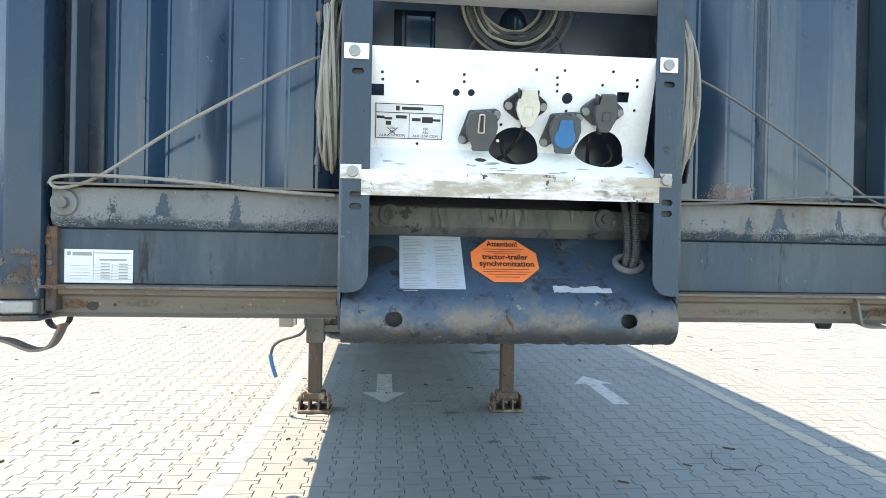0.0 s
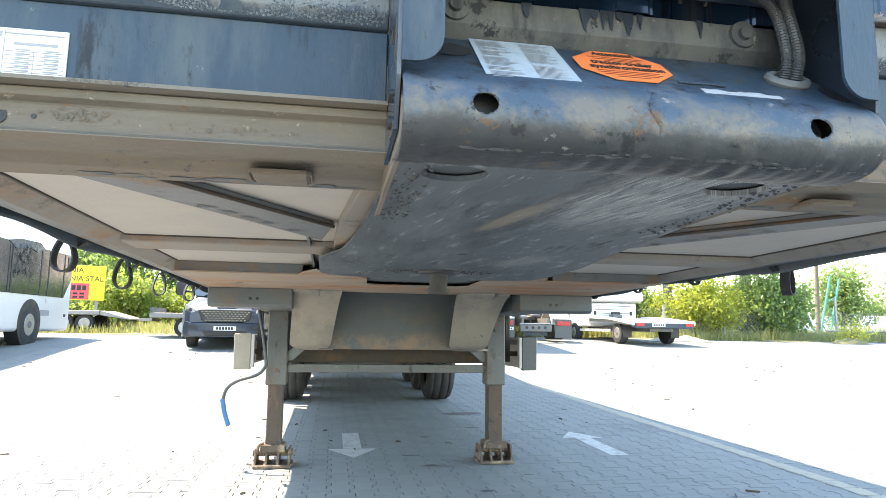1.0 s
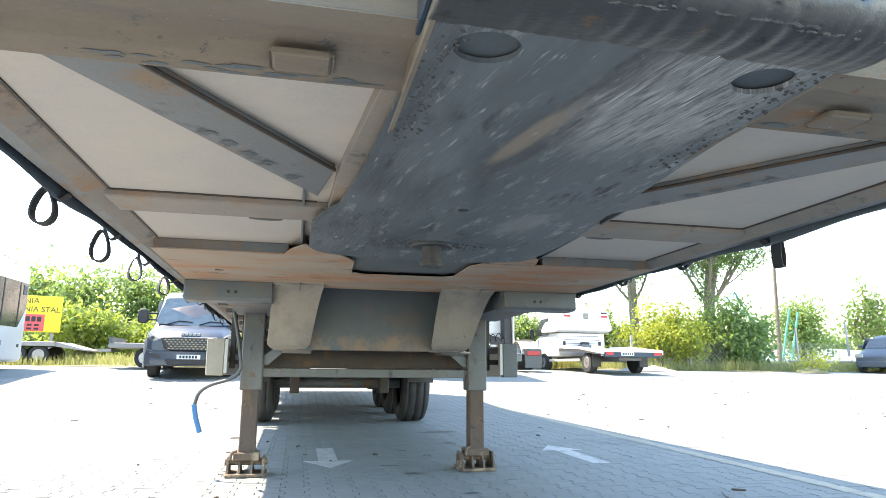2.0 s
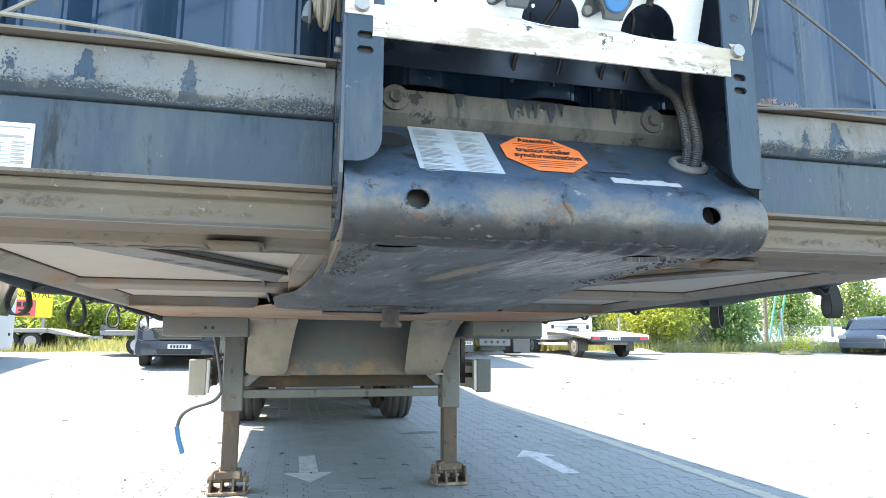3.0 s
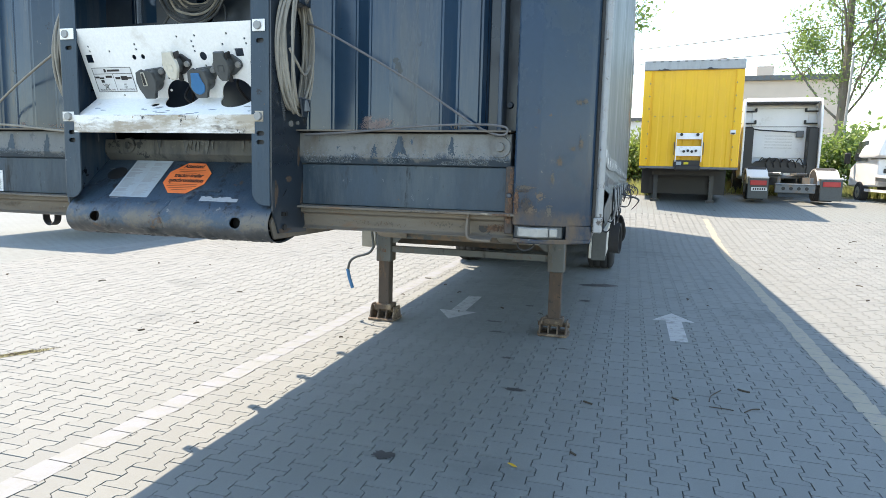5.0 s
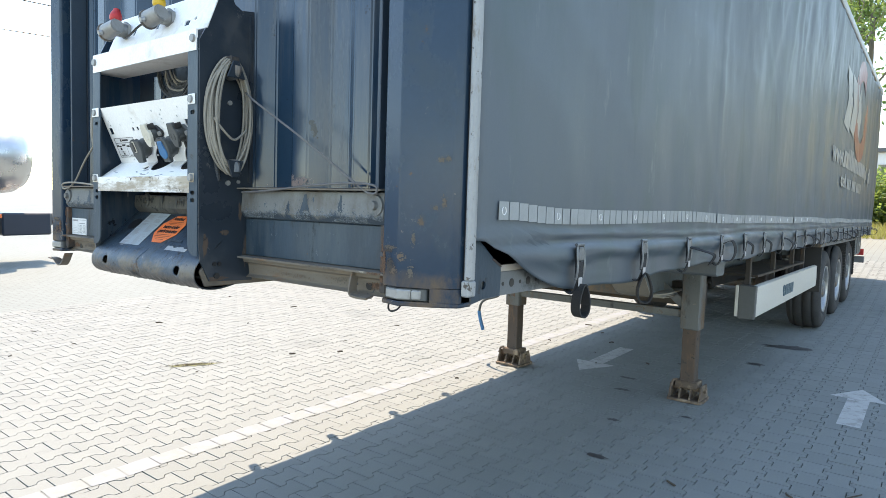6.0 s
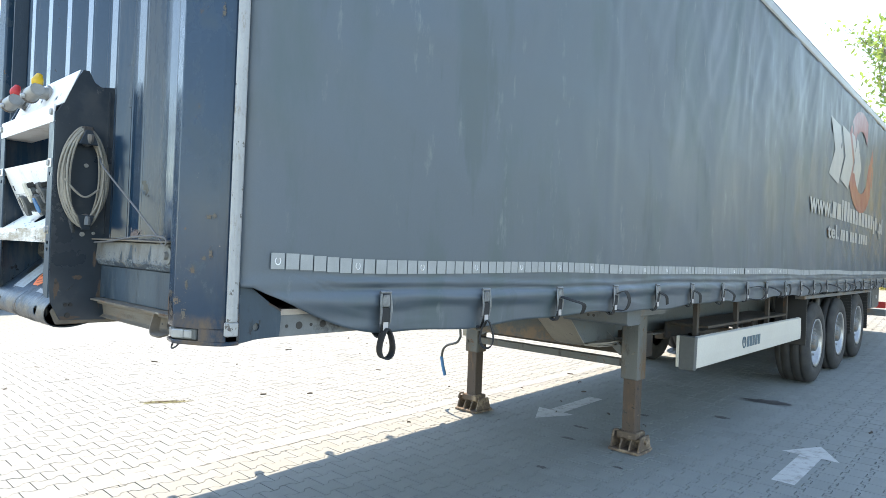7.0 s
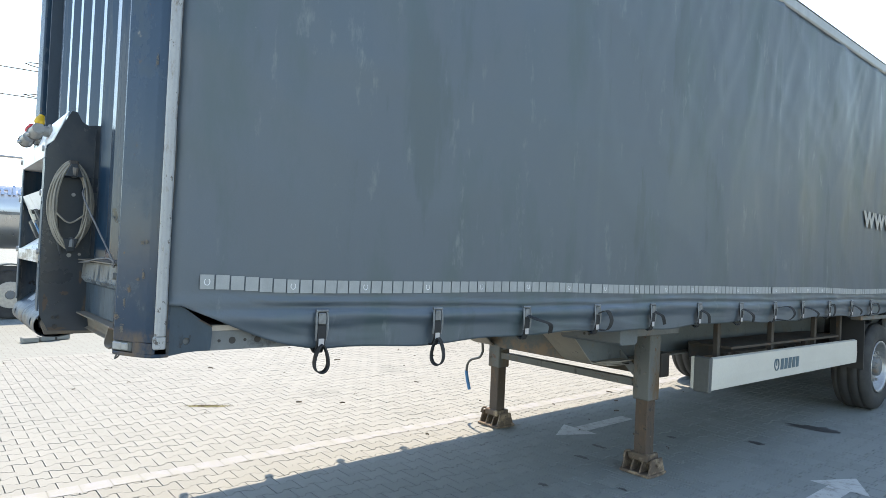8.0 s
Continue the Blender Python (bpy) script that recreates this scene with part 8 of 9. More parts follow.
def tractor_unit():
    y0 = 20.4
    t = thing("tractor_unit", "white tractor unit seen from behind, its chassis bare", "truck", m=pose(5.99, y0, ground_z(y0) + 0.03, 0, 0, -3))
    W = 1.16
    cab = prism([(2.0, 0.95), (2.0, 3.10), (2.35, 3.24), (3.9, 3.05), (4.3, 2.3), (4.35, 0.6), (2.6, 0.6)], -W + 0.05, W - 0.05, "x")
    soften(part("cab", cab, M["white_body"], t, smooth=True), 0.06)
    part("rear_panel", box(-0.86, 0.86, 1.965, 2.0, 1.32, 2.98, 0.015), M["white_body"], t)
    for i in range(5):
        part("panel_rib", box(-0.42, 0.42, 1.955, 1.966, 1.66 + i * 0.10, 1.672 + i * 0.10), M["galv"], t)
    part("panel_seam", box(-0.86, 0.86, 1.957, 1.966, 2.36, 2.385), M["frame"], t)
    roof = part("roof_spoiler", prism([(1.50, 3.16), (1.62, 3.30), (3.4, 3.34), (3.4, 3.16)], -W + 0.06, W - 0.06, "x", 0.03), M["white_body"], t)
    part("spoiler_lining", box(-1.05, 1.05, 1.56, 1.98, 3.10, 3.17, 0.01), M["black"], roof)
    for s in (-1, 1):
        bm = prism([(1.28, 0.70), (2.05, 0.70), (2.05, 3.22), (1.60, 3.28), (1.42, 3.05), (1.28, 2.2)], s * (W - 0.05), s * (W + 0.01), "x", 0.015)
        fr = part("side_fairing", bm, M["white_body"], t, smooth=True)
        part("fairing_lining", prism([(1.40, 0.80), (1.98, 0.80), (1.98, 2.38), (1.46, 2.30)], s * (W - 0.34), s * (W - 0.055), "x", 0.01), M["black"], fr, "dark inner lining")
        for z in (2.46, 2.86):
            part("fairing_stay", box(s * 0.74, s * 1.18, 1.86, 1.96, z, z + 0.045, 0.01), M["black"], t)
            part("stay_end", box(s * 0.72, s * 0.78, 1.86, 1.97, z, z + 0.13, 0.01), M["black"], t)
        part("chassis_rail", box(s * 0.38, s * 0.46, -1.8, 3.5, 0.46, 0.70), M["frame"], t)
        road_wheel(t, s * 0.92, -0.7, 0.5, 0.5, 0.56, s)
        road_wheel(t, s * 1.05, 3.5, 0.5, 0.5, 0.3, s)
        part("mudguard", tube([(s * 0.93, -0.7 + 0.66 * math.cos(a), 0.45 + 0.50 * math.sin(a)) for a in [0.1 + i * (math.pi - 0.2) / 12 for i in range(13)]], 0, flat=(0.29, 0.014, (1, 0, 0))), M["white_body"], t, "white rear mudguard")
        tb = part("tail_board", box(s * 0.66, s * 1.22, -1.7, -1.64, 0.06, 0.66, 0.012), M["plastic"], t, "black tail board and flap")
        part("tail_lamp", box(s * 0.72, s * 1.16, -1.73, -1.70, 0.46, 0.60, 0.01), M["red"], tb)
        part("lamp_cover", box(s * 0.66, s * 1.20, -1.72, -1.3, 0.66, 0.72, 0.02), M["white_body"], tb)
    pl = part("number_plate", box(-1.12, -0.70, -1.725, -1.705, 0.30, 0.40), M["paper"], t)
    for i in range(6):
        part("plate_bar", box(-1.08 + i * 0.06, -1.045 + i * 0.06, -1.728, -1.7255, 0.32, 0.38), M["ink"], pl)
    fw = part("fifth_wheel", prism([(-0.55, 0.2), (0.55, 0.2), (0.55, -0.35), (0.22, -0.62), (0.10, -0.25), (-0.10, -0.25), (-0.22, -0.62), (-0.55, -0.35)], 0.76, 0.84, "z", 0.01), M["steel"], t, "greased fifth wheel plate")
    part("coupling_base", box(-0.5, 0.5, -0.3, 0.3, 0.66, 0.76, 0.02), M["frame"], fw)
    beam = part("rear_beam", box(-0.52, 0.52, -1.84, -1.72, 0.26, 0.50, 0.02), M["frame"], t)
    part("beam_cap", box(-0.52, 0.52, -1.85, -1.70, 0.50, 0.53, 0.008), M["alu"], beam)
    for i in range(4):
        part("beam_hole", cyl((-0.30 + 0.20 * i, -1.842, 0.39), (-0.30 + 0.20 * i, -1.847, 0.39), 0.05, n=12), M["black"], beam)
    part("lower_flap", box(-0.40, 0.40, -1.7, -1.67, 0.14, 0.27), M["galv"], t)
    rng = random.Random(6)
    eng = part("engine_cover", prism([(-0.95, 0.7), (-0.95, 1.16), (-0.72, 1.10), (-0.66, 1.22), (-0.48, 1.20), (-0.44, 1.30), (-0.1, 1.33), (0.0, 1.26), (0.22, 1.31), (0.34, 1.20), (0.62, 1.18), (0.66, 1.08), (0.95, 1.10), (0.95, 0.7)], 1.45, 1.94, "y", 0.02), M["black"], t, "black engine cover and hoses")
    for k in range(6):
        x0 = -0.6 + k * 0.22
        part("air_hose", tube(smooth_line([(x0, 1.42, 1.18), (x0 + 0.08, 1.30, 1.26 + 0.08 * rng.random()), (x0 + 0.18, 1.32, 1.16), (x0 + 0.24, 1.44, 1.02)], 6), 0.016, 8), M["black"], eng, smooth=True)
    part("hose_coil", tube([(0.92 + 0.07 * math.cos(a * 1.0), 1.9, 1.45 + 0.012 * a + 0.07 * math.sin(a)) for a in [i * 0.5 for i in range(60)]], 0.012, 6), M["black"], t, smooth=True)
    part("hose_rail", tube([(-0.95, 1.90, 2.33), (-0.6, 1.90, 2.26), (0.7, 1.90, 2.18)], 0.02, 8), M["black"], t)
    part("hose_box", box(0.52, 0.74, 1.86, 1.95, 2.02, 2.24, 0.01), M["frame"], t)
    part("cross_walk", box(-0.6, 0.6, 0.4, 1.4, 0.74, 0.78), M["alu"], t)


tractor_unit()


def recovery_truck():
    y0 = 17.45
    t = thing("recovery_truck", "white flatbed recovery truck with an alloy deck", "truck", m=pose(9.70, y0, ground_z(18.8) + 0.0, 0, 0, 3))
    # deck, sloping rear
    prof = [(0.0, 0.56), (0.0, 0.66), (1.6, 0.80), (3.2, 0.86), (3.2, 0.72), (1.6, 0.68)]
    dk = part("deck", prism(prof, -1.02, 1.02, "x", 0.006), M["deck"], t, "grey alloy loading deck")
    for s in (-1, 1):
        part("deck_edge", prism([(0.0, 0.60), (0.0, 0.72), (1.6, 0.86), (3.2, 0.92), (3.2, 0.84), (1.6, 0.78)], s * 1.02, s * 1.07, "x"), M["white_body"], dk)
        part("tail_lamp", box(s * 0.72, s * 0.98, -0.03, 0.0, 0.56, 0.66), M["red"], t)
        road_wheel(t, s * 0.84, 1.25, 0.34, 0.34, 0.26, s)
        road_wheel(t, s * 0.88, 4.55, 0.34, 0.34, 0.22, s)
        part("side_rail", box(s * 0.96, s * 1.0, 1.7, 4.0, 0.38, 0.46), M["white_body"], t)
        part("mud_flap", box(s * 0.70, s * 1.0, 0.78, 0.80, 0.2, 0.6), M["black"], t)
    part("rear_bar", box(-1.02, 1.02, -0.02, 0.06, 0.50, 0.66, 0.01), M["galv"], t)
    pl = part("number_plate", box(-0.45, 0.0, -0.035, -0.022, 0.55, 0.65), M["paper"], t)
    for i in range(6):
        part("plate_bar", box(-0.41 + i * 0.065, -0.37 + i * 0.065, -0.039, -0.0355, 0.57, 0.63), M["ink"], pl)
    part("chassis", box(-0.4, 0.4, 0.2, 4.6, 0.40, 0.56), M["frame"], t)
    # cab: sleeper pod above, set back
    cab = prism([(3.35, 0.55), (3.35, 1.40), (3.9, 1.40), (4.3, 2.0), (4.7, 2.0), (5.1, 1.30), (5.5, 1.12), (5.6, 0.5)], -0.93, 0.93, "x")
    soften(part("cab", cab, M["white_body"], t, smooth=True), 0.05)
    pod = loft([(3.02, [(1.03, 1.48), (1.05, 1.56), (1.02, 1.72), (0.88, 2.20), (0.80, 2.27), (0, 2.29)]), (3.35, [(1.04, 1.42), (1.06, 1.52), (1.03, 1.72), (0.89, 2.24), (0.80, 2.32), (0, 2.34)]),
                (4.35, [(1.0, 1.42), (1.02, 1.52), (0.99, 1.72), (0.88, 2.22), (0.78, 2.29), (0, 2.31)]), (4.95, [(0.94, 1.45), (0.95, 1.5), (0.93, 1.65), (0.86, 1.98), (0.76, 2.02), (0, 2.04)])])
    soften(part("sleeper_pod", pod, M["white_body"], t, "white sleeper pod over the cab", smooth=True), 0.03)
    for s in (-1, 1):
        part("pod_lamp", box(s * 0.62, s * 0.86, 2.985, 3.03, 1.96, 2.03), M["red"], t)
        part("pod_vent", box(s * 0.62, s * 0.84, 2.99, 3.06, 2.10, 2.15), M["black"], t)
        part("cab_latch", box(s * 0.66, s * 0.76, 3.335, 3.352, 0.96, 1.10), M["black"], t)
        part("mirror", box(s * 1.04, s * 1.22, 5.2, 5.3, 1.25, 1.62, 0.03), M["black"], t)
        part("side_window", prism([(4.1, 1.35), (5.25, 1.35), (4.8, 1.95), (4.1, 1.98)], s * 0.955, s * 0.968, "x"), M["window"], t)
    part("pod_window", box(-0.09, 0.09, 2.985, 3.03, 1.90, 2.10, 0.01), M["window"], t)
    for i in range(3):
        part("panel_rib", box(-0.72, 0.72, 3.338, 3.352, 1.02 + i * 0.13, 1.035 + i * 0.13), M["galv"], t)
    wn_ = part("winch", box(-0.25, 0.15, 2.9, 3.2, 0.86, 0.98, 0.03), M["frame"], t)
    part("winch_drum", cyl((-0.2, 3.05, 1.0), (0.1, 3.05, 1.0), 0.07, n=12), M["black"], wn_)


recovery_truck()


def hatchback():
    c = thing("parked_car", "graphite grey car parked on the paving", "car", m=pose(22.3, 20.6, ground_z(20.4), 0, 0, -62))
    def sec(y, w, belt, top, tw):
        return (y, [(w * 0.95, 0.24), (w, 0.36), (w, belt - 0.12), (w * 0.97, belt), (tw + (w - tw) * 0.2, belt + (top - belt) * 0.75), (tw * 0.86, top), (0, top + 0.02)])
    bm = loft([sec(0.0, 0.72, 0.60, 0.64, 0.6), sec(0.10, 0.84, 0.68, 0.74, 0.66), sec(0.9, 0.90, 0.90, 0.98, 0.70), sec(1.3, 0.91, 0.94, 1.22, 0.70), sec(1.75, 0.91, 0.96, 1.50, 0.68), sec(2.1, 0.91, 0.97, 1.60, 0.68), sec(3.5, 0.91, 0.99, 1.62, 0.68), sec(4.1, 0.88, 0.98, 1.28, 0.66), sec(4.3, 0.82, 0.80, 0.86, 0.62)])
    part("car_body", bm, M["car"], c, smooth=True)
    part("bumper", box(-0.80, 0.80, -0.05, 0.12, 0.24, 0.50, 0.04, seg=2), M["car"], c)
    for s in (-1, 1):
        part("side_window", prism([(1.15, 1.02), (3.75, 1.02), (3.45, 1.50), (1.75, 1.50)], s * 0.875, s * 0.89, "x"), M["window"], c)
        part("headlamp", box(s * 0.55, s * 0.84, 0.0, 0.12, 0.62, 0.78, 0.03), M["lens"], c)
        road_wheel(c, s * 0.80, 0.75, 0.32, 0.32, 0.2, s, M["steel"])
        road_wheel(c, s * 0.80, 3.45, 0.32, 0.32, 0.2, s, M["steel"])
        part("mirror", box(s * 0.90, s * 1.05, 1.25, 1.35, 1.05, 1.18, 0.02), M["car"], c)
    part("windscreen", plate([(-0.72, 0.08), (0.72, 0.08), (0.64, 0.72), (-0.64, 0.72)], [], 0.012, frame_of((0, 0.92, 1.0), (1, 0, 0), (0, 0.79, 0.61))), M["window"], c)


hatchback()


def tank_truck():
    t = thing("tank_truck", "polished aluminium tank truck with blue chassis", "truck", m=pose(-13.4, 0, 0))
    r = 0.98
    bm = bmesh.new()
    n = 40
    rings = []
    for y, k in ((-9.0, 0.9), (-8.8, 1.0), (3.3, 1.0), (3.5, 0.985), (3.75, 0.93), (3.92, 0.80), (4.0, 0.55), (4.02, 0.0001)):
        rings.append([bm.verts.new((r * k * math.cos(2 * math.pi * i / n) * 1.05, y, 2.22 + r * k * math.sin(2 * math.pi * i / n) * 0.80)) for i in range(n)])
    for a, b in zip(rings, rings[1:]):
        for i in range(n):
            bm.faces.new((a[i], a[(i + 1) % n], b[(i + 1) % n], b[i]))
    tank = part("tank", bm, M["tank"], t, "dusty polished tank", smooth=True)
    for y in (3.25, 0.2, -3.0):
        part("tank_band", tube([(r * 1.056 * math.cos(a), y, 2.22 + r * 0.807 * math.sin(a)) for a in [i * math.pi / 16 for i in range(32)]], 0.022, 6, True), M["alu"], tank)
    part("tank_stripe", box(r * 1.05, r * 1.062, -6, 2.9, 2.16, 2.22), M["galv"], tank)
    words("tank_text", "mleko", 0.40, frame_of((0.876, 1.19, 2.673), (0, 1, 0), (-0.664, 0, 0.748)), M["cap_blue"], tank, 1.02, 0.002, bold=0.006)
    part("top_rail", tube(smooth_line([(0.45, 3.0, 2.9), (0.45, 3.0, 3.35), (0.45, 2.7, 3.42), (0.45, -6, 3.42)], 4), 0.03, 8), M["steel"], tank)
    part("chassis", box(-0.45, 0.45, -9.0, 4.6, 0.80, 1.05), M["frame"], t)
    part("side_skirt", box(0.85, 1.0, -6, 1.9, 0.95, 1.10), M["van"], t)
    for y in (2.55, 1.0, -5.5):
        for s in (-1, 1):
            road_wheel(t, s * 0.98, y, 0.5, 0.5, 0.32, s)
    for y in (2.55, 1.0):
        part("wheel_fender", tube([(0.98, y + 0.62 * math.cos(a), 0.52 + 0.62 * math.sin(a)) for a in [0.15 + i * (math.pi - 0.3) / 12 for i in range(13)]], 0, flat=(0.18, 0.012, (1, 0, 0))), M["plastic"], t)
    part("pump_box", box(0.2, 0.95, 3.3, 4.2, 0.62, 1.08, 0.03), M["van"], t)
    part("side_lamp", box(0.99, 1.01, 3.15, 3.28, 0.98, 1.06), M["orange"], t)


tank_truck()


def brick_pile():
    p = thing("paver_pile", "small pile of loose concrete blocks on the paving", "bricks", m=pose(-8.7, 1.15, 0, 0, 0, 12))
    for x, y, z, a in ((0, 0, 0.0, 0), (-0.05, 0.24, 0.0, 8), (0.04, -0.25, 0.0, -6), (0.0, 0.10, 0.085, 20)):
        part("block", box(-0.10, 0.10, -0.11, 0.11, 0.0, 0.08, 0.008, m=pose(x, y, z, 0, 0, a)), M["paver"], p)


brick_pile()


# ---- plants ----
def leaves(name, centers, spread, count, size, material, parent, seed, flat=0.0):
    """Small bent leaf blades gathered round the given clump centres."""
    r = np.random.RandomState(seed)
    c = np.array([tuple(p) for p in centers])
    pick = r.randint(0, len(c), count)
    pos = c[pick] + r.normal(0, 1, (count, 3)) * np.array(spread)
    a = r.normal(0, 1, (count, 3))
    a /= np.linalg.norm(a, axis=1)[:, None]
    b = np.cross(a, r.normal(0, 1, (count, 3)))
    b /= np.linalg.norm(b, axis=1)[:, None]
    s = size * r.uniform(0.6, 1.35, (count, 1))
    v = np.empty((count, 4, 3))
    v[:, 0], v[:, 1], v[:, 2], v[:, 3] = pos - a * s, pos + b * s * 0.5, pos + a * s, pos - b * s * 0.5
    v[:, 1] += np.cross(a, b) * s * 0.2
    v[:, 3] += np.cross(a, b) * s * 0.2
    faces = np.arange(count * 4).reshape(count, 4)
    ob = raw(name, v.reshape(-1, 3).tolist(), faces.tolist(), material, parent)
    return ob


def tree(x, y, height, trunk_r, fork, crown_lo, wide, n_leaf, seed, material="leaf", label="tall leafy tree", leaf=0.11, lean=0.0, dens=1.0, low=0.3, ivy=0):
    rng = random.Random(seed)
    z0 = ground_z(y) - 0.1
    t = thing("tree", label, "tree", m=pose(x, y, z0))
    bm = bmesh.new()
    tips = []

    def limb(p, d, length, r, depth):
        pts = [p]
        q, dd = Vector(p), Vector(d)
        k = 5
        for i in range(k):
            wob = 0.16 if depth else 0.045
            dd = (dd + Vector((rng.uniform(-wob, wob), rng.uniform(-wob, wob), 0.08 if depth else 0.05))).normalized()
            q = q + dd * (length / k)
            pts.append(q.copy())
        tube(pts, lambda f: max(0.008, r * (1 - 0.6 * f)), 7, bm=bm)
        if depth >= 2:
            tips.extend(pts[1:])
        if depth >= 3:
            tips.append(pts[-1])
            return
        nb = (9, 5, 4)[depth]
        for i in range(nb):
            f = rng.uniform(low if depth == 0 else 0.3, 1.0)
            base = pts[min(k, int(f * k))]
            az = rng.uniform(0, 2 * math.pi)
            side = Vector((math.cos(az), math.sin(az), rng.uniform(0.15, 0.8))).normalized()
            limb(base, (dd * 0.45 + side * 0.75).normalized(), length * (rng.uniform(0.24, 0.42) if depth == 0 else rng.uniform(0.4, 0.6)), r * (0.45 if depth else 0.28), depth + 1)
    if fork:
        limb(Vector((0, 0, 0)), Vector((lean, 0, 1)), height * 0.85, trunk_r, 0)
        limb(Vector((0.05, 0, height * fork)), Vector((0.32, 0.1, 1)).normalized(), height * 0.55, trunk_r * 0.7, 0)
    else:
        limb(Vector((0, 0, 0)), Vector((lean, 0, 1)), height * 0.9, trunk_r, 0)
    part("trunk", bm, M["bark"], t, smooth=True)
    tips = [p for p in tips if p.z > crown_lo]
    clumps = [p + Vector((rng.gauss(0, 0.3), rng.gauss(0, 0.3), rng.gauss(0, 0.2))) for p in tips]
    rng.shuffle(clumps)
    clumps = clumps[:int(len(clumps) * dens)]
    if ivy:
        leaves("ivy", [Vector((0.1 * math.sin(q), 0.1 * math.cos(q), 1.5 + 0.12 * q)) for q in range(60)], (0.42, 0.42, 0.12), ivy, leaf * 0.8, M["leaf"], t, seed + 1)
    leaves("crown", clumps, (wide, wide, wide * 0.7), n_leaf, leaf, M[material], t, seed)
    return t


def bush(x, y, w, d, h, n_leaf, seed, material="leaf", label="dense green bush at the fence", leaf=0.09, group=""):
    rng = random.Random(seed)
    b = thing("bush", label, "bush", group, m=pose(x, y, ground_z(y) - 0.05))
    bm = bmesh.new()
    centers = []
    for i in range(int(18 + 10 * w)):
        az, rr = rng.uniform(0, 2 * math.pi), math.sqrt(rng.random())
        top = Vector((w * rr * math.cos(az), d * rr * math.sin(az), h * (1 - 0.45 * rr * rr) * rng.uniform(0.45, 1.0)))
        foot = Vector((top.x * 0.3, top.y * 0.3, 0))
        mid = (top + foot) / 2 + Vector((rng.uniform(-0.2, 0.2), rng.uniform(-0.2, 0.2), 0.1))
        tube([foot, mid, top], lambda f: 0.022 * (1 - 0.7 * f), 5, bm=bm)
        centers += [top, (top * 2 + mid) / 3, mid + Vector((rng.uniform(-0.3, 0.3), rng.uniform(-0.3, 0.3), 0))]
    part("stems", bm, M["bark"], b)
    leaves("foliage", centers, (0.26, 0.26, 0.22), n_leaf, leaf, M[material], b, seed)
    return b


tree(17.8, 25.2, 17, 0.29, 0.33, 3.0, 0.30, 26000, 15, label="tall tree with an ivy-clad forked trunk", leaf=0.085, low=0.14, dens=0.14, ivy=3200)
tree(15.2, 27.0, 17, 0.25, 0.0, 3.2, 0.32, 26000, 3, label="tall tree with leafy clumps about its trunk", leaf=0.085, low=0.16, dens=0.18, ivy=1200)
tree(10.1, 30.5, 18, 0.20, 0.46, 4.2, 0.34, 24000, 12, label="tall thin-crowned tree with a pale forked trunk", leaf=0.085, dens=0.17, low=0.24)
tree(-0.6, 33.0, 11, 0.2, 0.0, 4.0, 0.35, 3500, 19, label="slim leafy tree behind the parked trailer", leaf=0.13, dens=0.7)
tree(28.4, 27.0, 4.2, 0.07, 0.0, 0.9, 0.20, 1300, 29, label="slender young tree beyond the fence", leaf=0.12)
tree(40.6, 45.0, 5.6, 0.2, 0.0, 0.8, 0.75, 5000, 77, label="rounded dark tree far beyond the fence", leaf=0.16)
tree(30.6, 27.6, 2.8, 0.07, 0.0, 0.4, 0.35, 1800, 78, label="bushy young tree beyond the fence", leaf=0.12)
tree(-14.0, 36.5, 4.2, 0.2, 0.0, 1.2, 0.8, 5000, 31, label="rounded tree behind the billboard", leaf=0.14)
tree(-10.9, 33.5, 3.9, 0.10, 0.0, 0.8, 0.42, 3000, 37, label="bushy young tree by the hedge", leaf=0.13)
tree(-8.3, 33.0, 3.9, 0.12, 0.0, 0.8, 0.55, 4600, 41, label="bushy tree by the hedge", leaf=0.13)
tree(-5.4, 33.5, 3.8, 0.12, 0.0, 0.8, 0.6, 4600, 43, label="bushy tree by the hedge", leaf=0.13)
bush(14.3, 23.2, 2.0, 1.3, 2.9, 7500, 51, "leaf_yellow", "golden yellow-green bush beside the fence", 0.085)
bush(17.9, 23.4, 1.8, 1.3, 3.2, 7500, 53, "leaf", "dense green bush with broad leaves", 0.10)
for i, (x, y, w, h) in enumerate(((7.5, 26.5, 1.9, 2.8), (10.3, 26.2, 2.0, 2.9), (4.6, 26.8, 1.8, 2.4), (1.8, 27.0, 1.7, 2.4), (12.6, 25.6, 1.6, 2.7))):
    bush(x, y, w, 1.0, h, 4200, 60 + i, "leaf", "green hedge bush behind the parked trucks", 0.10, "hedge bushes")
for i, (x, y, w, h, k) in enumerate(((-8.7, 26.3, 1.3, 2.5, "leaf_lime"), (-6.2, 27.0, 1.5, 2.0, "leaf_lime"), (-11.8, 27.5, 1.8, 1.8, "leaf"), (-2.8, 27.0, 1.7, 1.8, "leaf"), (-0.4, 27.5, 1.6, 2.0, "leaf"))):
    bush(x, y, w, 1.0, h, 4200, 80 + i, k, "bright bush among tall grass", 0.10, "verge bushes")
bush(19.2, 20.6, 0.35, 0.3, 0.75, 500, 95, "leaf_yellow", "small golden shrub at the edge of the paving", 0.06)


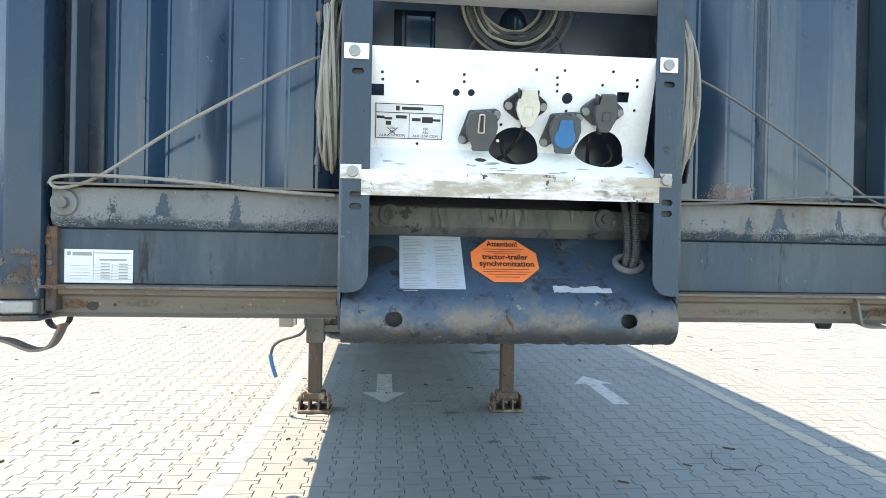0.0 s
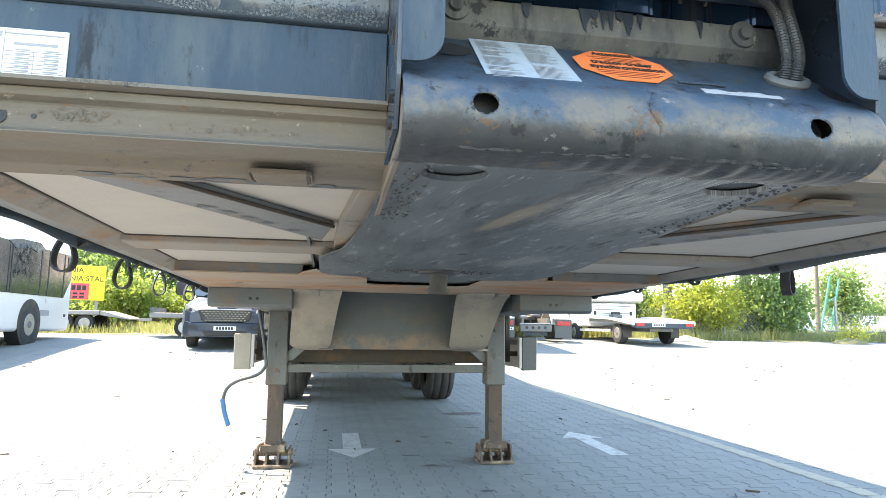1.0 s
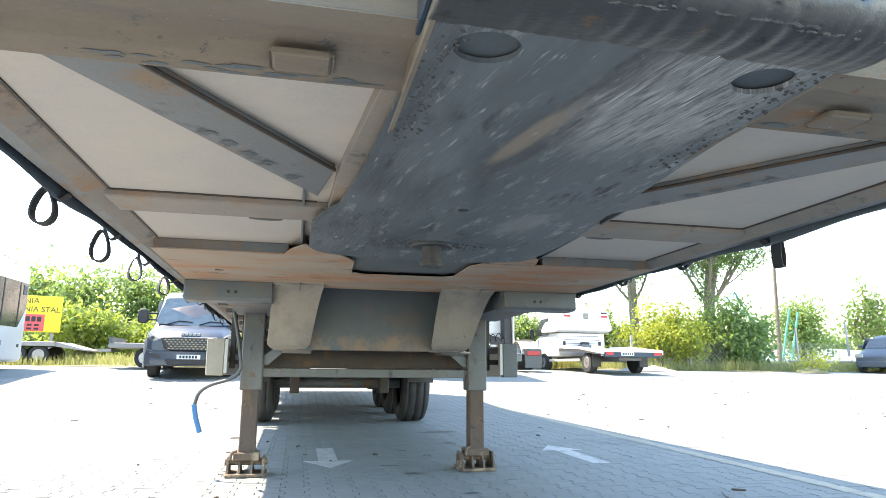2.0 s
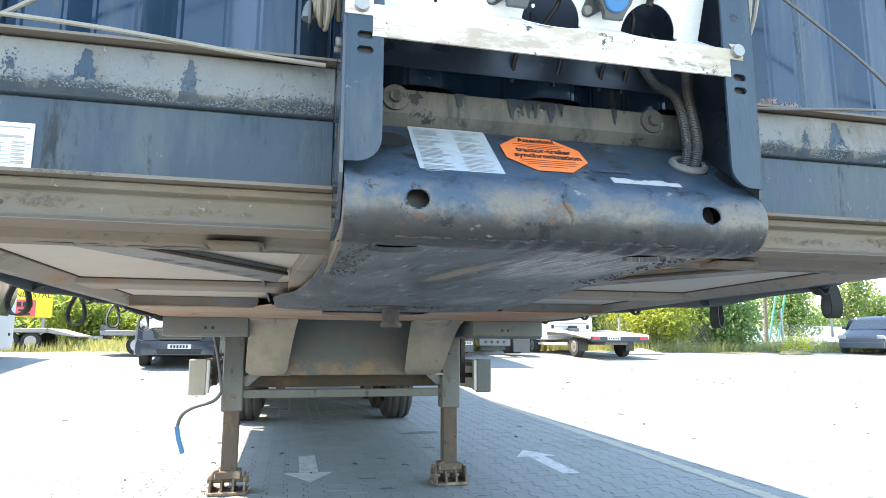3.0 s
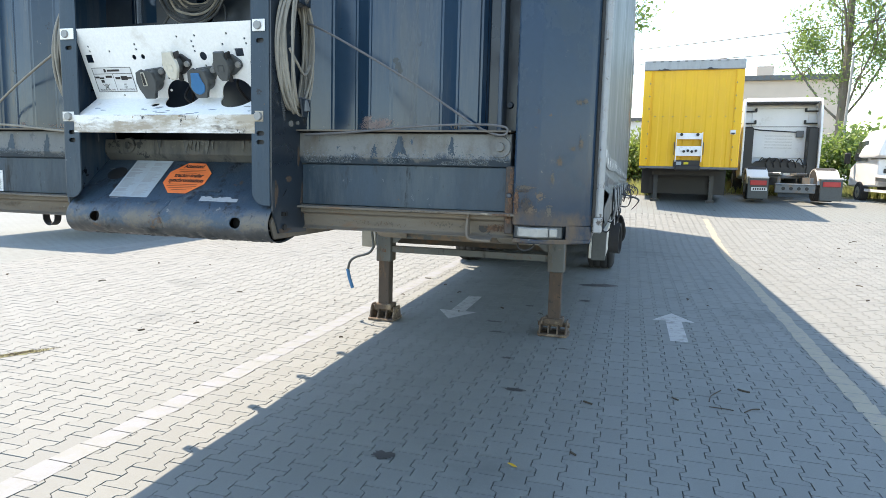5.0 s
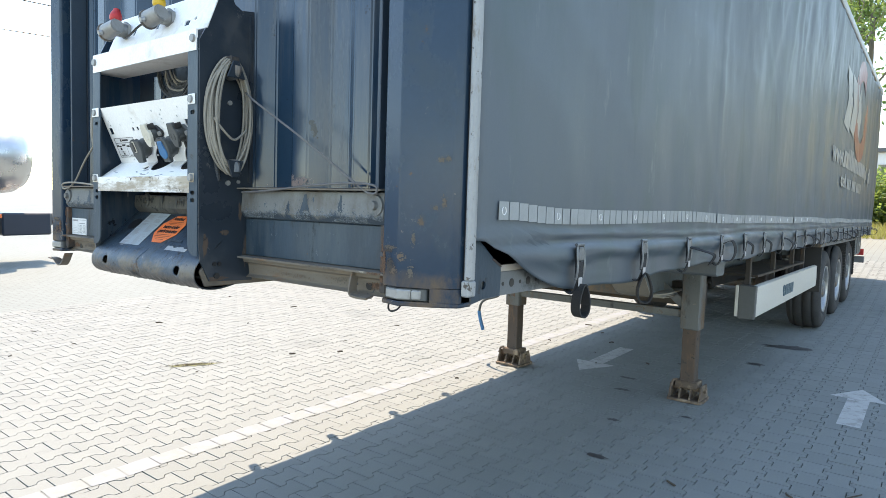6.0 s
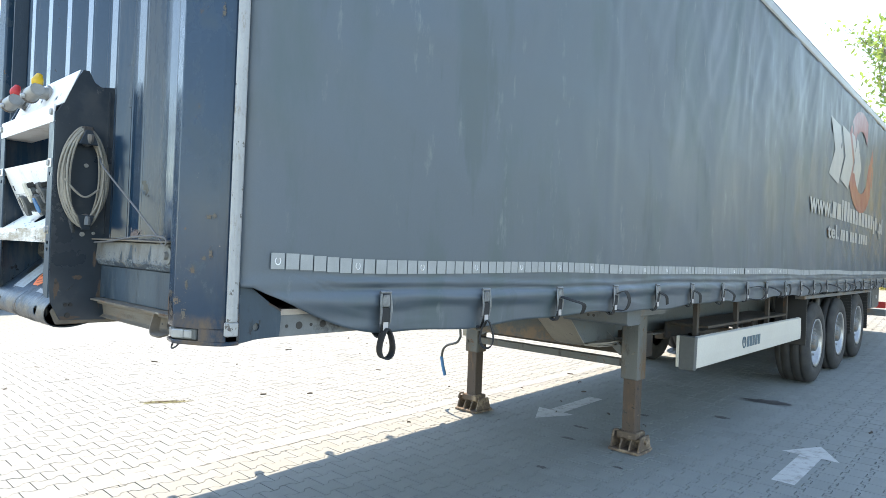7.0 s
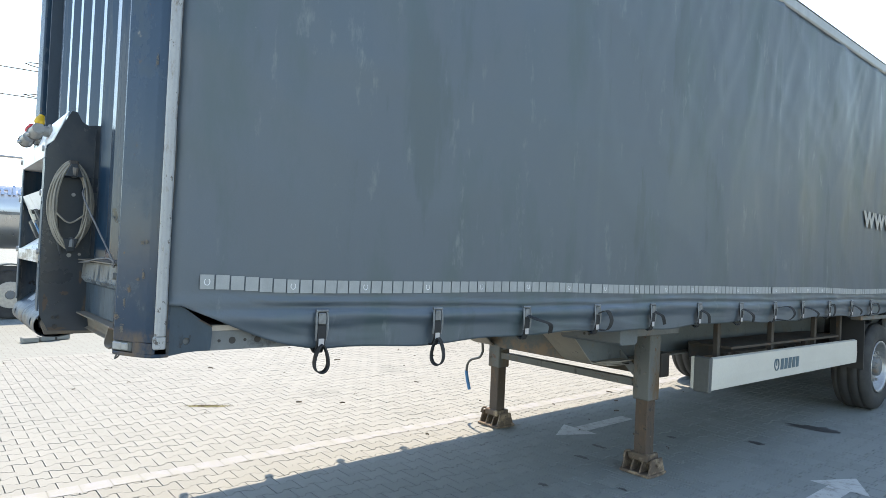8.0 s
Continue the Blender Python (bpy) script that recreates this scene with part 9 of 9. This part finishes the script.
def verge(name, x0, x1, y0, y1, n, h, seed, label):
    """Unmown verge: soil, then blades."""
    bm = bmesh.new()
    kx, ky = 24, 6
    g = [[bm.verts.new((x0 + (x1 - x0) * i / kx, y0 + (y1 - y0) * j / ky + (0.35 * math.sin(i * 1.7) if j == 0 else 0), ground_z(y0 + (y1 - y0) * j / ky) + (0.0 if j == 0 else 0.05 + 0.04 * math.sin(i * 2.1 + j)))) for i in range(kx + 1)] for j in range(ky + 1)]
    for j in range(ky):
        for i in range(kx):
            bm.faces.new((g[j][i], g[j][i + 1], g[j + 1][i + 1], g[j + 1][i]))
    tagged(part(name, bm, M["soil"]), "dry soil verge along the yard", "ground", kind="structure")
    r = np.random.RandomState(seed)
    px, py = r.uniform(x0, x1, n), y0 + 0.25 + (y1 - y0) * r.uniform(0, 1, n) ** 1.3
    clump = 0.5 + 0.5 * np.sin(px * 1.9 + 1.3 * np.sin(py * 2.1)) * np.cos(py * 1.1 + px * 0.4)
    pz = np.array([ground_z(v) for v in py])
    hh = h * r.uniform(0.35, 1.0, n) * (0.45 + 0.75 * clump)
    az = r.uniform(0, 2 * np.pi, n)
    w = 0.007 + 0.012 * r.uniform(0, 1, n)
    lean = r.normal(0, 0.22, (n, 2)) * hh[:, None]
    v = np.empty((n, 4, 3))
    v[:, 0] = np.stack([px - w * np.cos(az), py - w * np.sin(az), pz], 1)
    v[:, 1] = np.stack([px + w * np.cos(az), py + w * np.sin(az), pz], 1)
    v[:, 2] = np.stack([px + lean[:, 0] * 0.6 + w * 0.9 * np.cos(az), py + lean[:, 1] * 0.6, pz + hh * 0.7], 1)
    v[:, 3] = np.stack([px + lean[:, 0], py + lean[:, 1], pz + hh], 1)
    ob = raw("tall_grass", v.reshape(-1, 3).tolist(), np.arange(n * 4).reshape(n, 4).tolist(), M["grass"])
    tagged(ob, label, "grass", kind="stuff")


verge("verge", -30, 2, 20.6, 30, 36000, 0.42, 5, "tall sunlit meadow grass and weeds")
verge("verge", 2, 13, 22.5, 30, 12000, 0.45, 6, "tall grass behind the parked trucks")
verge("verge", 12.5, 55, 21.6, 30, 46000, 0.55, 7, "tall dry grass along the wire fence")


def fence():
    f = thing("wire_fence", "rusty wire mesh fence on leaning concrete posts", "fence", m=pose(0, 22.6, ground_z(22.6)))
    x = 12.5
    k = 0
    while x < 50:
        part("fence_post", box(x - 0.04, x + 0.04, -0.04, 0.04, -0.05, 1.35 + 0.06 * math.sin(k * 2.1), 0.008, m=pose(0, 0, 0, 0, 2.0 * math.sin(k * 1.3), 0)), M["post_concrete"], f)
        x += 2.6
        k += 1
    bm = bmesh.new()
    for i in range(250):
        for s in (-1, 1):
            x = 12.5 + i * 0.15
            a, b = Vector((x, 0.0, 0.05)), Vector((x + s * 1.15, 0.0, 1.2))
            n = Vector((0.006, 0, 0))
            bm.faces.new([bm.verts.new(p) for p in (a - n, a + n, b + n, b - n)])
    part("fence_mesh", bm, M["wire_mesh"], f)
    part("fence_rail", cyl((19.5, -0.3, 0.42), (27.5, -0.3, 0.40), 0.03, n=8), M["post_concrete"], f)


fence()


def sheet_heap(x, y, w, seed, label, mt):
    bm = bmesh.new()
    n = 14
    g = []
    for j in range(n + 1):
        row = []
        for i in range(n + 1):
            u, v = i / n * 2 - 1, j / n * 2 - 1
            e = max(0, 1 - (u * u + v * v) ** 0.9)
            h = e ** 0.5 * 0.28 * (0.6 + 0.7 * noise.noise(Vector((u * 2.2 + seed, v * 2.2, seed))))
            row.append(bm.verts.new((x + u * w, y + v * w * 0.4, ground_z(y) + 0.004 + max(0, h))))
        g.append(row)
    for j in range(n):
        for i in range(n):
            bm.faces.new((g[j][i], g[j][i + 1], g[j + 1][i + 1], g[j + 1][i]))
    return tagged(part("tarp_heap", bm, mt, smooth=True), label, "tarpaulin")


sheet_heap(12.0, 20.6, 1.15, 3, "crumpled pale tarpaulin dumped by the bush", M["deck"])
sheet_heap(18.9, 20.4, 0.7, 7, "small heap of rubble at the verge", M["soil"])


def pole(x, y, h, r, label, light=False):
    p = thing("utility_pole", label, "pole", m=pose(x, y, ground_z(y)))
    part("mast", cyl((0, 0, -0.2), (0.15, 0, h), r, r * 0.6, 12), M["bark"] if not light else M["post_concrete"], p, smooth=True)
    part("mast_top", cyl((0.15, 0, h), (0.15, 0, h + 0.25), r * 0.3, n=8), M["frame"], p)


pole(25.3, 29.6, 7.2, 0.13, "tall weathered wooden pole behind the fence")
pole(9.3, 27.2, 5.2, 0.075, "slim pale pole beside the tree", True)


def overhead_line(name, pts, label):
    c = thing(name, label, "cable")
    part("cable", tube(smooth_line(pts, 10), 0.024, 5), M["black"], c)


pole(-26.5, -30, 8.6, 0.14, "wooden line pole beyond the tank truck")
pole(-24.1, 40, 9.1, 0.14, "wooden line pole far beyond the bus")
pole(-40, 60, 9.7, 0.14, "wooden line pole far off")
pole(30, 24, 9.7, 0.14, "wooden line pole beyond the fence")
overhead_line("overhead_cable", [(-39.85, 60, 9.6), (5, 34, 8.0), (30.15, 24, 9.6)], "thin overhead cable crossing the sky")
# cables
overhead_line("overhead_cable", [(-26.35, -30, 8.5), (-26.4, 1.9, 8.35), (-26.0, 5, 8.7), (-23.95, 40, 9.0)], "thin overhead cable beyond the tank truck")
overhead_line("overhead_cable", [(-26.35, -30, 7.3), (-26.6, 1.9, 7.32), (-26.2, 5, 7.5), (-23.95, 40, 8.2)], "thin overhead cable beyond the tank truck")
overhead_line("overhead_cable", [(-39.85, 60, 9.3), (12, 33, 7.4), (30.15, 24, 9.2)], "thin overhead cable behind the trees")


def warehouse(x, y, turn, w, h, d, label, mt):
    b = thing("warehouse", label, "building", m=pose(x, y, ground_z(y), 0, 0, turn))
    part("wall", box(-w / 2, w / 2, 0, d, 0, h), mt, b)
    part("roof", box(-w / 2 - 0.3, w / 2 + 0.3, -0.3, d + 0.3, h, h + 0.35), M["frame"], b)
    part("chimney", box(-w * 0.12, -w * 0.12 + 1.2, 1.5, 2.7, h + 0.3, h + 1.3), mt, b)
    for k in range(int(w / 4)):
        wx = -w / 2 + 1.2 + k * 4
        wi = part("window", box(wx, wx + 1.6, -0.05, 0.02, h * 0.45, h * 0.8), M["window"], b)
        part("window_frame", box(wx - 0.08, wx + 1.68, -0.08, -0.05, h * 0.8, h * 0.8 + 0.08), M["white_body"], wi)


warehouse(11.4, 52.5, -3, 9.2, 7.45, 12, "beige plastered building behind the trees", M["plaster"])
warehouse(-3.0, 62.0, 0, 16, 5.0, 10, "pale low hall far behind the yard", M["white_body"])


def far_hall():
    b = thing("polytunnel", "row of long white low roofs beyond the fence", "building", m=pose(48, 46, ground_z(46), 0, 0, -38))
    for k in range(3):
        part("roof", prism([(-9 + k * 11, 0.3), (-9 + k * 11, 1.5), (-4 + k * 11, 1.75), (1 + k * 11, 1.5), (1 + k * 11, 0.3)], 0, 6, "y"), M["white_body"], b)


far_hall()


def lattice(x, y, h, lean):
    c = thing("crane_jib", "green lattice crane jib resting beyond the fence", "crane", m=pose(x, y, ground_z(y), 0, lean, 0))
    for a in (-0.35, 0.35):
        part("chord", box(a - 0.05, a + 0.05, -0.05, 0.05, 0, h), M["crane"], c)
    n = int(h / 0.7)
    for i in range(n):
        s = 1 if i % 2 else -1
        part("lacing", tube([(-0.35 * s, 0, i * 0.7), (0.35 * s, 0, i * 0.7 + 0.7)], 0.04, 5), M["crane"], c)


lattice(30.2, 36.0, 5.6, -31)
lattice(31.6, 36.5, 4.0, 14)


def far_wood(x0, x1, y, h, n, seed, label):
    r = random.Random(seed)
    centers = []
    for i in range(int((x1 - x0) / 1.6)):
        x = x0 + i * 1.6
        hh = h * (0.55 + 0.45 * abs(noise.noise(Vector((x * 0.13, seed, 0)))) * 1.6)
        for k in range(7):
            centers.append((x + r.uniform(-1, 1), y + r.uniform(-1.5, 1.5), ground_z(y) + hh * r.uniform(0.1, 1.0)))
    ob = leaves("far_trees", centers, (0.7, 0.7, 0.5), n, 0.26, M["leaf"], None, seed)
    tagged(ob, label, "trees", kind="stuff")


far_wood(-60, -12, 52, 3.4, 14000, 3, "belt of far green trees")
far_wood(-12, 8, 48, 3.6, 7000, 4, "belt of far green trees")
far_wood(44, 120, 62, 7.5, 16000, 5, "belt of far green trees")
far_wood(18, 46, 58, 5.0, 8000, 6, "belt of far green trees")


# ---- cords, labels and litter ----
def cable_coil(s):
    """Hank of dirty cord hung over the two hooks of the side plate, with its run to the corner and back."""
    c = thing("cord_coil", "hank of dirty pale cord hung on the bracket", "rope", "cord hanks on the bracket", m=trailer.matrix_world.copy())
    rng = random.Random(17 + s)
    x0 = s * ((PLATE_X if s < 0 else RIGHT_X) + 0.030)
    for k in range(13):
        a, b = 0.070 + rng.uniform(-0.018, 0.020), 0.185 + rng.uniform(-0.018, 0.014)
        ox, oy, oz = rng.uniform(-0.018, 0.022), rng.uniform(-0.006, 0.006), rng.uniform(-0.012, 0.008)
        pts = []
        for i in range(22):
            w = 2 * math.pi * i / 22
            sy = math.sin(w)
            pinch = 1 - 0.22 * max(0, math.cos(w)) ** 3 - 0.10 * max(0, -math.cos(w)) ** 3
            pts.append((x0 + s * ox + 0.006 * math.sin(2 * w + k), -0.078 + oy + a * sy * pinch, 1.815 + oz + b * math.cos(w)))
        part("cord_loop", tube(smooth_line(pts, 3, True), 0.0042, 6, True), M["cord"], c, smooth=True)
    # wrap
    wr = smooth_line([(x0 + s * 0.02, -0.03, 1.77), (x0 + s * 0.03, -0.08, 1.735), (x0 + s * 0.03, -0.12, 1.76), (x0 + s * 0.02, -0.15, 1.80)], 5)
    part("cord_tail", tube(wr, 0.004, 6), M["cord"], c, smooth=True)
    # run to the corner and back along the beam
    run = smooth_line([(x0, -0.02, 1.90), (s * 0.50, -0.050, 1.852), (s * 0.75, -0.040, 1.712), (s * 0.92, -0.022, 1.602), (s * 0.985, -0.030, 1.572), (s * 1.020, -0.034, 1.570), (s * 1.018, -0.036, 1.590),
                       (s * 0.93, -0.036, 1.597), (s * 0.75, -0.036, 1.590), (s * 0.55, -0.036, 1.573), (s * 0.40, -0.034, 1.566)], 8)
    # right run uses the thin cord with shade in its colour
    part("cord_run", tube(run, 0.0042 if s < 0 else 0.0034, 7), M["cord"] if s < 0 else M["cord_thin"], c, "taut cord to the corner post", smooth=True)
    return c


for s in (-1, 1):
    cable_coil(s)


def upper_hank():
    c = thing("cable_hank", "loops of grey cable hanging above the socket panel", "cable", m=trailer.matrix_world.copy())
    rng = random.Random(4)
    for k in range(12):
        r = 0.075 + 0.004 * k + rng.uniform(-0.006, 0.006)
        cx, cz = 0.016 + rng.uniform(-0.010, 0.010), 2.045 - 0.002 * k
        pts = [(cx + r * math.sin(w) * 1.05, -0.020 - 0.0035 * k + 0.004 * math.sin(3 * w + k), cz + r * math.cos(w) * (1.0 + 0.1 * rng.random())) for w in [2 * math.pi * i / 18 for i in range(18)]]
        part("cable_loop", tube(smooth_line(pts, 3, True), 0.0040, 6, True), M["conduit"] if k % 3 else M["cord"], c, smooth=True)
    for a, b in (((-0.055, -0.03, 1.985), (-0.115, -0.06, 1.87)), ((0.085, -0.03, 1.985), (0.140, -0.06, 1.87))):
        part("cable_tail", tube(smooth_line([a, ((a[0] + b[0]) / 2 + 0.01, -0.035, 1.95), b], 6), 0.0040, 6), M["conduit"], c, smooth=True)
    part("hank_hook", tube([(0.016, 0.015, 2.135), (0.016, -0.07, 2.135), (0.016, -0.075, 2.15)], 0.006, 8), M["frame"], c)


upper_hank()


def data_label():
    """White data plate on the beam; its print as bars."""
    y = 0.0025
    lab2 = part("data_label", box(-1.012, -0.861, y - 0.001, y + 0.0015, 1.3535, 1.4305, 0.0), M["paper"], trailer, "white maker's data label with a printed table")

    def bar(x0, x1, z0, z1, mt=M["ink_grey"]):
        part("print_line", box(x0, x1, y - 0.0018, y - 0.0011, z0, z1), mt, lab2)
    bar(-1.006, -0.998, 1.416, 1.425)
    bar(-0.994, -0.952, 1.416, 1.424)
    bar(-0.948, -0.866, 1.4215, 1.4235)
    bar(-0.935, -0.875, 1.405, 1.409)
    bar(-0.9485, -0.9478, 1.358, 1.427)
    bar(-0.907, -0.9064, 1.358, 1.398)
    for i in range(6):
        z = 1.362 + i * 0.0065
        bar(-0.946, -0.864, z, z + 0.0007)
        bar(-0.932, -0.912, z + 0.002, z + 0.0042)
        bar(-0.892, -0.872, z + 0.002, z + 0.0042)
    for i in range(5):
        bar(-0.998, -0.955, 1.362 + i * 0.0075, 1.3628 + i * 0.0075)


data_label()


def on_wall(u, v, lift):
    return Vector((u, wall_y(u) - lift, v))


for k, (x, z, w, h, n, mt) in enumerate(((0.595, 1.598, 0.075, 0.016, 420, "dust_rust"), (0.63, 1.606, 0.05, 0.022, 200, "dust_rust"), (0.575, 1.618, 0.03, 0.016, 110, "dust_rust"), (-0.66, 1.598, 0.06, 0.014, 60, "dust_rust"), (-0.93, 1.60, 0.05, 0.010, 24, "old_rust"),
                                         (0.86, 1.595, 0.05, 0.008, 24, "old_rust"), (-0.78, 1.60, 0.04, 0.012, 24, "dust_rust"), (0.80, 1.99, 0.004, 0.012, 5, "dust_rust"))):
    speckle("rust_speckle", on_wall, x, z, w, h, n, 300 + k, M[mt], front_wall, 0.0042)

def on_beam(u, v, lift):
    return Vector((u, (-0.018 + (v - 1.50) * 0.083 if v > 1.5 else -0.004 - (v - 1.48) * 0.70) - lift, v))


# blue paint left on the grey beam
for k, (x, w) in enumerate(((-0.790, 0.022), (-0.628, 0.014), (-0.90, 0.010), (0.700, 0.024), (0.86, 0.012), (0.62, 0.010))):
    r = random.Random(k)
    bm = bmesh.new()
    pts = []
    for i in range(17):
        f = i / 16
        pts.append((x - w * (1.5 - 1.3 * f ** 0.6) * r.uniform(0.75, 1.2), 1.484 + (0.078 if w > 0.011 else 0.05) * f + r.uniform(-0.002, 0.002)))
    for i in range(17):
        f = 1 - i / 16
        pts.append((x + w * (1.5 - 1.2 * f ** 0.6) * r.uniform(0.75, 1.2), 1.484 + (0.078 if w > 0.011 else 0.05) * f + r.uniform(-0.002, 0.002)))
    bm.faces.new([bm.verts.new(on_beam(a, z, 0.0006)) for a, z in pts])
    part("paint_run", bm, M["blue_worn"], trailer)
    speckle("paint_speckle", on_beam, x, 1.52, w * 2.0, 0.045, 50, 700 + k, M["blue_worn"], trailer, 0.004)


def beam_crust(s):
    """Blistered paint: small crumbs along the lower edge of the grey beam."""
    r = random.Random(400 + s)
    verts, faces = [], []
    for k in range(3600):
        x = s * r.uniform(0.385, 1.03)
        z = 1.4835 + abs(r.gauss(0, 0.015))
        if z > 1.54 or noise.noise(Vector((x * 9, z * 30, 3 + s))) < -0.12:
            continue
        y = -0.018 + (z - 1.50) * 0.083 if z > 1.5 else -0.004 - (z - 1.48) * 0.70
        q = 0.0007 + 0.0019 * r.random() ** 2
        base = len(verts)
        for i in range(4):
            w = r.uniform(0, 0.6) + i * math.pi / 2
            verts.append((x + q * 1.3 * math.cos(w), y + 0.0004, z + q * math.sin(w)))
        verts.append((x + r.uniform(-0.4, 0.4) * q, y - q * r.uniform(0.5, 1.0), z + r.uniform(-0.3, 0.3) * q))
        faces += [(base + i, base + (i + 1) % 4, base + 4) for i in range(4)]
    tagged(raw("paint_crust", verts, faces, M["crust"], trailer), "blistered pale paint crumbs", kind="stuff")


mirrored(beam_crust)


def litter():
    rng = random.Random(33)

    def blotch(x, y, rx, ry, seed, mt, name, label, cat, lift=0.0032, turn=0.0):
        r = random.Random(seed)
        bm = bmesh.new()
        ring = []
        c, s = math.cos(turn), math.sin(turn)
        for i in range(26):
            a = 2 * math.pi * i / 26
            k = r.uniform(0.6, 1.1)
            u, v = rx * k * math.cos(a), ry * k * math.sin(a)
            ring.append(bm.verts.new((x + u * c - v * s, y + u * s + v * c, ground_z(y) + lift)))
        bm.faces.new(ring)
        tagged(part(name, bm, mt), label, cat, kind="structure")
    for i, (x, y, rx, ry) in enumerate(((0.70, 2.275, 0.075, 0.032), (0.515, 2.959, 0.05, 0.03), (0.282, 3.707, 0.07, 0.035), (0.188, 4.077, 0.09, 0.03), (0.909, 3.365, 0.05, 0.02), (0.222, 1.086, 0.07, 0.05), (0.95, 5.4, 0.08, 0.05), (0.4, 4.9, 0.06, 0.04))):
        blotch(x, y, rx, ry, i, M["oil"], "oil_spot", "dark oil spot on the paving", "stain")
    blotch(1.06, 6.45, 0.26, 0.11, 50, M["oil"], "oil_spot", "large dark oil patch near the wheels", "stain", turn=0.3)

    def twig(pts, r, label, mt="twig"):
        t = thing("twig", label, "twig", "twigs on the paving")
        part("stem", tube(smooth_line([(x, y, ground_z(y) + z) for x, y, z in pts], 4), r, 6), M[mt], t)
    twig([(1.93, 2.47, 0.006), (1.955, 2.58, 0.008), (2.03, 2.72, 0.006)], 0.0035, "thin dry twig lying on the paving")
    twig([(1.92, 2.37, 0.006), (2.02, 2.36, 0.007), (2.06, 2.355, 0.005)], 0.0035, "thin dry twig lying on the paving")
    twig([(2.12, 2.34, 0.006), (2.17, 2.40, 0.009), (2.22, 2.43, 0.006)], 0.004, "thin dry twig lying on the paving")
    twig([(1.155, 2.20, 0.006), (1.21, 2.165, 0.007)], 0.006, "short dark twig on the paving")
    twig([(1.14, 1.43, 0.006), (1.17, 1.40, 0.006)], 0.006, "short dark twig on the paving")
    for k in range(150):
        x, y = rng.uniform(-7, 14), rng.uniform(0.3, 17)
        a = rng.uniform(0, 6.28)
        ln = rng.uniform(0.015, 0.09)
        twig([(x, y, 0.005), (x + ln * 0.5 * math.cos(a), y + ln * 0.5 * math.sin(a), 0.008), (x + ln * math.cos(a + 0.4), y + ln * math.sin(a + 0.4), 0.005)], rng.uniform(0.003, 0.008), "small dry twig on the paving")
    # yellow leaf
    lf = bmesh.new()
    out = [(0, -0.030), (0.010, -0.015), (0.012, 0.004), (0.006, 0.022), (0, 0.032), (-0.007, 0.020), (-0.010, 0.0), (-0.007, -0.018)]
    top = [lf.verts.new((u, v, 0.006 + 0.006 * abs(u) * 40 * 0.02 + 0.003 * math.sin(v * 80))) for u, v in out]
    lf.faces.new(top)
    bmesh.ops.transform(lf, matrix=pose(0.878, 1.178, 0.004, 0, 0, 68), verts=lf.verts)
    tagged(part("fallen_leaf", lf, M["yellow_cap"]), "small yellow leaf fallen on the paving", "leaf")
    # weeds in the joints
    w = thing("weed_patch", "dry weeds and dirt growing along a paving joint", "weeds", m=pose(-3.0, 1.78, 0, 0, 0, 58))
    bm = bmesh.new()
    ring = []
    r = random.Random(8)
    for i in range(30):
        a = 2 * math.pi * i / 30
        k = r.uniform(0.55, 1.1)
        ring.append(bm.verts.new((0.27 * k * math.cos(a), 0.06 * k * math.sin(a), 0.0035)))
    bm.faces.new(ring)
    part("dirt", bm, M["soil"], w)
    rr = np.random.RandomState(4)
    n = 420
    px, py = rr.normal(0, 0.11, n), rr.normal(0, 0.022, n)
    az = rr.uniform(0, 6.28, n)
    hh = rr.uniform(0.008, 0.022, n)
    v = np.empty((n, 3, 3))
    v[:, 0] = np.stack([px - 0.002, py, np.full(n, 0.003)], 1)
    v[:, 1] = np.stack([px + 0.002, py, np.full(n, 0.003)], 1)
    v[:, 2] = np.stack([px + hh * np.cos(az), py + hh * np.sin(az), hh * 0.8], 1)
    tagged(raw("blades", v.reshape(-1, 3).tolist(), np.arange(n * 3).reshape(n, 3).tolist(), M["twig"], w), kind="stuff")


litter()


# ---- the paving, block by block ----
lay_pavers()
